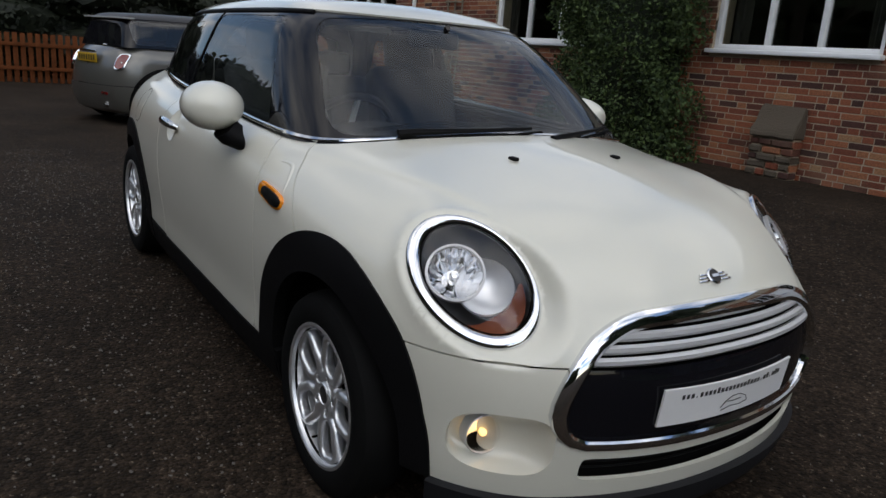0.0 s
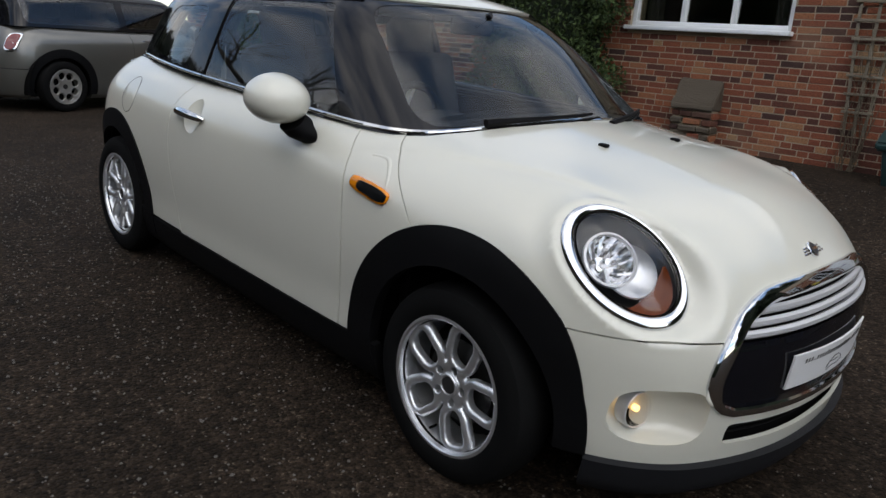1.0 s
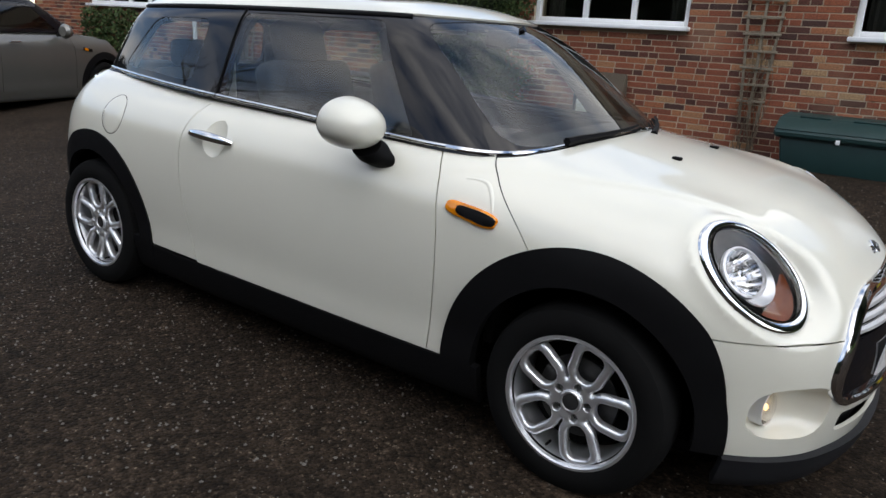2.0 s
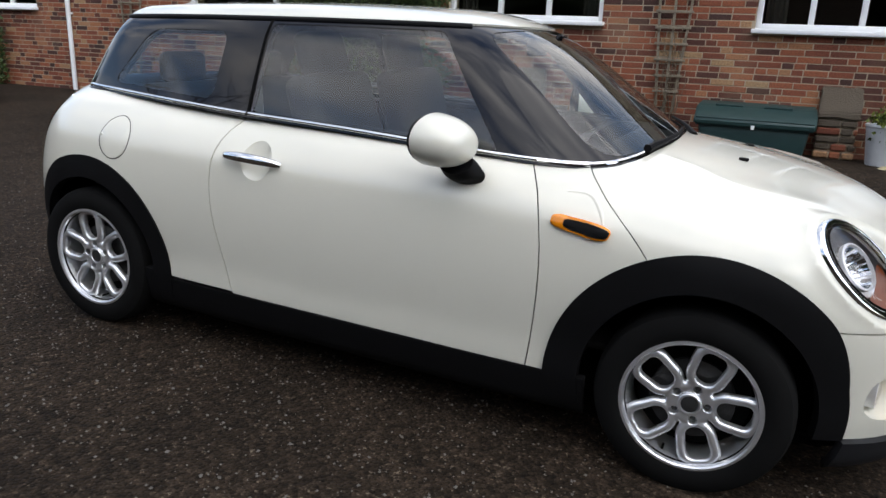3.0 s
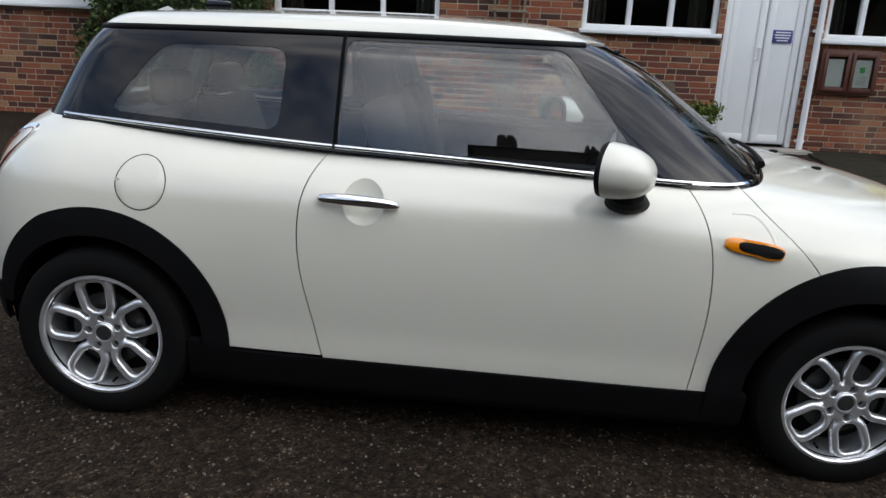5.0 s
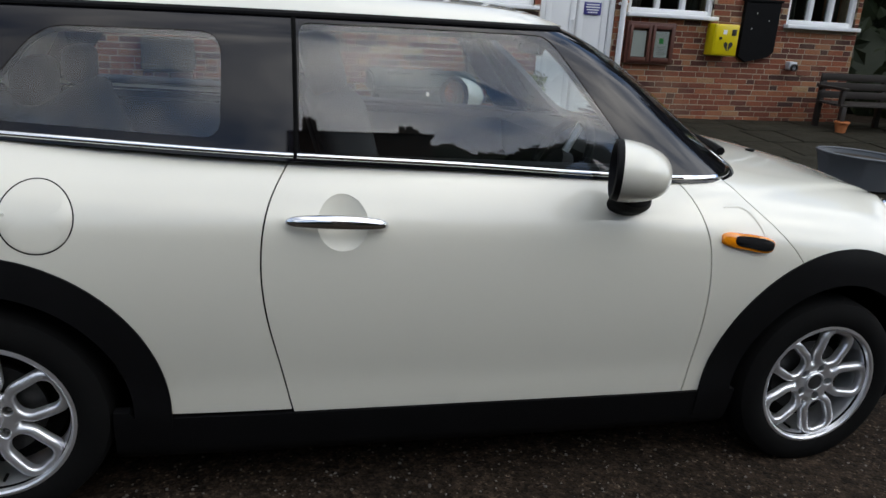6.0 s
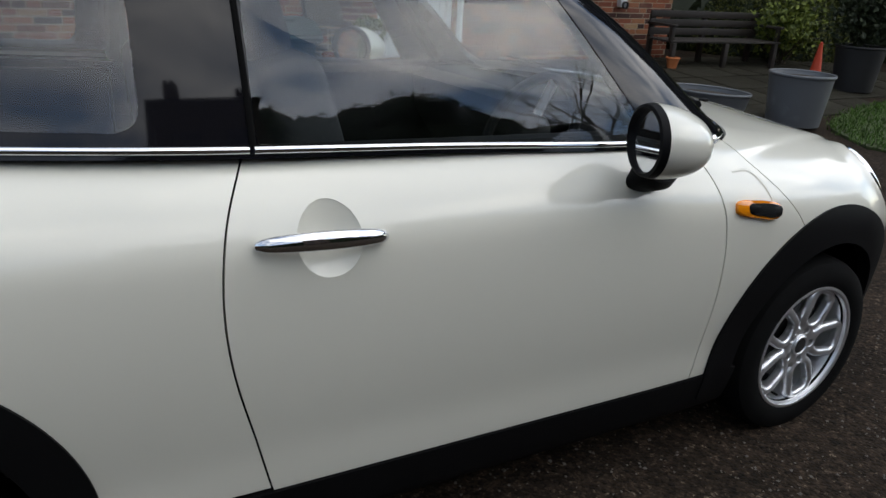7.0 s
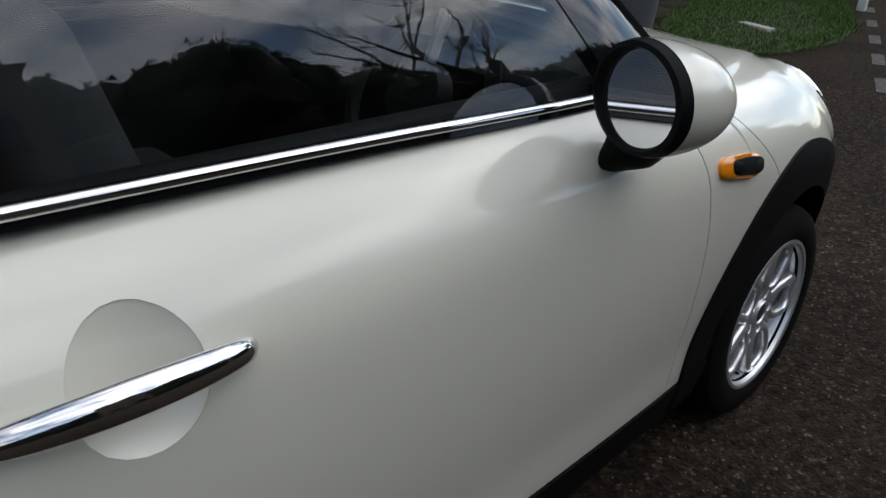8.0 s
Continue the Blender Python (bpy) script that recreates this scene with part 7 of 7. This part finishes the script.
for s in (-1, 1):
    Q = onto(grey_body, [(x, s * 0.95, 0.982) for x in np.linspace(-1.86, 0.72, 40)], (0, s, 0))
    part("belt_trim", tube((Q + np.array([0, s * 0.012, 0.008])).tolist(), 0.009, 6), CHROME, estate)
    part("door_handle", box((0.17, 0.03, 0.02), (-0.22, s * 0.85, 0.86), 0.008), CHROME, estate)
    mir2 = part("wing_mirror", lathe([(0.0, -0.05), (0.06, -0.04), (0.095, 0.0), (0.08, 0.05), (0.0, 0.08)], 24, pose(0.50, s * 0.90, 1.0, 0, 90, 0)), GREYPAINT, estate)
    part("mirror_foot", tube([(0.52, s * 0.76, 0.95), (0.5, s * 0.86, 0.96)], 0.025, 8), PLASTIC, mir2)
    ind2 = part("side_indicator", box((0.15, 0.02, 0.04), (0.93, s * 0.845, 0.77), 0.008, Euler((0, radians(10), 0)).to_matrix()), PLASTIC, estate)
    part("amber_lens", box((0.07, 0.024, 0.036), (0.895, s * 0.846, 0.776), 0.008, Euler((0, radians(10), 0)).to_matrix()), AMBER, ind2)
    tl = onto(grey_body, [(-2.3, s * (0.60 + 0.06 * math.copysign(abs(math.cos(2 * math.pi * i / 32)) ** 0.7, math.cos(2 * math.pi * i / 32))), 0.80 + 0.105 * math.copysign(abs(math.sin(2 * math.pi * i / 32)) ** 0.6, math.sin(2 * math.pi * i / 32))) for i in range(32)], (1, 0, 0))
    mid = tl.mean(0)
    lampm = bands([[Vector(q) for q in tl], [Vector(q) + Vector((-0.025, s * 0.015, 0)) for q in tl], [Vector(mid + (q - mid) * 0.8) + Vector((-0.03, s * 0.018, 0)) for q in tl]], CHROME, "tail_lamp", estate, True)
    bands([[Vector(mid + (q - mid) * 0.85) + Vector((-0.028, s * 0.016, 0)) for q in tl], [Vector(mid + (q - mid) * 0.8) + Vector((-0.04, s * 0.022, 0)) for q in tl]], REDLAMP, "red_lens", lampm, True)
    part("clear_lens", box((0.02, 0.05, 0.05), mid + np.array([-0.035, s * 0.02, -0.03]), 0.008), SATIN, lampm)
part("plate_handle", box((0.03, 0.42, 0.035), (-2.005, 0, 0.90), 0.01), CHROME, estate)
gp = part("number_plate", box((0.012, 0.50, 0.11), (-2.02, 0.0, 0.82), 0.003), YELLOWPLATE, estate, "yellow number plate")
for k in range(7):
    part("character_bar", box((0.004, 0.035, 0.065), (-2.027, -0.19 + 0.063 * k, 0.82)), INK, gp)
part("door_gap", box((0.01, 0.006, 0.5), (-2.01, 0.0, 0.66)), UNDER, estate)
part("exhaust", lathe([(0.03, 0.0), (0.03, 0.16), (0.025, 0.16), (0.024, 0.0)], 16, pose(-2.03, -0.42, 0.25, 0, 90, 0), closed=True), CHROME, estate)
part("reflector", box((0.01, 0.16, 0.035), (-2.035, -0.45, 0.40), 0.004), REDLAMP, estate)
holes = [(0.13 * math.cos(2 * math.pi * k / 8), 0.13 * math.sin(2 * math.pi * k / 8)) for k in range(8)]


def round_holes(x, y, z):
    d = smax(np.abs(z - 0.045 - 0.02 * np.hypot(x, y) / 0.2) - 0.014, np.hypot(x, y) - 0.196, 0.006)
    for hx, hy in holes:
        d = smax(d, 0.040 - np.hypot(x - hx, y - hy), 0.008)
    return d


OLDALLOY = surface("dusty_alloy", (0.30, 0.29, 0.27), 0.5, 0.6, 0.2, 12, 200)
KV, KT = nets(round_holes, (-0.2, -0.2, 0.0), (0.2, 0.2, 0.09), 0.010)
w2 = new("wheel")
part("tyre", lathe(tyre_prof, 40, face, closed=True), RUBBER, w2)
part("rim", lathe(rim_prof, 40, face, closed=True), OLDALLOY, w2)
part("drum", lathe([(0.172, -0.05), (0.172, -0.01), (0.0, -0.01)], 24, face), UNDER, w2)
shell("wheel_face", KV, KT, round_holes, OLDALLOY, w2, 0.0).matrix_local = face
part("hub_cap", lathe([(0.03, 0.05), (0.03, 0.066), (0.0, 0.068)], 20, face), INK, w2)
for c, s in ((FX, -1), (RX2, -1), (FX, 1), (RX2, 1)):
    w = copy_thing(w2, pose(c, s * 0.745, AXLE, 0, 13 * c, 0) if s < 0 else pose(c, s * 0.745, AXLE, 0, 0, 180))
    w.parent = estate
    well = lathe([(0.43, 0.0), (0.43, 0.30), (0.05, 0.31)], 28, pose(c, s * 0.78, AXLE, 90 * s, 0, 0))
    bmesh.ops.delete(well, geom=[f for f in well.faces if f.calc_center_median().z < 0.2 or len(f.verts) > 4 and abs(f.calc_center_median().y) > 0.7], context="FACES")
    part("wheel_well", well, UNDER, estate)
for o in list(w2.children_recursive) + [w2]:
    bpy.data.objects.remove(o)
part("floor_pan", box((3.4, 1.3, 0.05), (-0.1, 0, 0.2), 0.02), UNDER, estate)

# ---- bricks of the front wall, the largest number of pieces, last ----
rb = random.Random(5)
COURSE, LONG, SHORT, JOINT = 0.0655, 0.218, 0.1035, 0.010


def brick_mesh(length):
    h, d, c = COURSE - JOINT, 0.05, 0.0035
    l = length
    V = [(-l / 2, 0, -h / 2), (l / 2, 0, -h / 2), (l / 2, 0, h / 2), (-l / 2, 0, h / 2),
         (-l / 2 + c, -c, -h / 2 + c), (l / 2 - c, -c, -h / 2 + c), (l / 2 - c, -c, h / 2 - c), (-l / 2 + c, -c, h / 2 - c),
         (-l / 2, d, -h / 2), (l / 2, d, -h / 2), (l / 2, d, h / 2), (-l / 2, d, h / 2)]
    F = [(4, 5, 6, 7), (0, 1, 5, 4), (1, 2, 6, 5), (2, 3, 7, 6), (3, 0, 4, 7), (8, 9, 1, 0), (9, 10, 2, 1), (10, 11, 3, 2), (11, 8, 0, 3)]
    return V, F


protos = {}
for ln in (LONG, SHORT):
    me = bpy.data.meshes.new("brick")
    me.from_pydata(*[brick_mesh(ln)[0], [], brick_mesh(ln)[1]])
    me.materials.append(BRICK_ONE)
    protos[ln] = me
V, F, singles = [], [], 0
for row in range(0, 44):
    z = 0.03 + row * COURSE
    x = LEFT - rb.uniform(0.0, 0.2)
    while x < CORNER:
        ln = SHORT if rb.random() < 0.36 else LONG
        lo, hi = max(x, LEFT), min(x + ln, CORNER)
        x += ln + JOINT
        spans = [(lo, hi)]
        for a, b, z0, z1 in openings:
            if z + COURSE / 2 - 0.01 > z0 and z - COURSE / 2 + 0.01 < z1:
                nxt = []
                for p, q in spans:
                    if q <= a or p >= b:
                        nxt.append((p, q))
                    else:
                        nxt += [(p, a)] if p < a else []
                        nxt += [(b, q)] if q > b else []
                spans = nxt
        for p, q in spans:
            if q - p < 0.03:
                continue
            at = Vector(((p + q) / 2, WALL_Y + rb.uniform(-0.0025, 0.001), z + rb.uniform(-0.0015, 0.0015)))
            if -0.5 < at.x < 1.75 and 0.2 < z < 1.43 and abs(q - p - ln) < 1e-6 and singles < 300:
                ob = new("brick", protos[ln])
                ob.parent = wall_front
                ob.matrix_local = Matrix.Translation(at) @ pose(0, 0, 0, rb.uniform(-0.6, 0.6), rb.uniform(-0.5, 0.5), rb.uniform(-0.8, 0.8))
                singles += 1
            else:
                bv, bf = brick_mesh(q - p)
                o = len(V)
                V += [(v[0] + at.x, v[1] + at.y, v[2] + at.z) for v in bv]
                F += [tuple(i + o for i in f) for f in bf]
rest = mesh_of("brickwork", V, F, BRICK_MANY)
rest.parent = wall_front
tagged(rest, "coursed red bricks", kind="stuff")
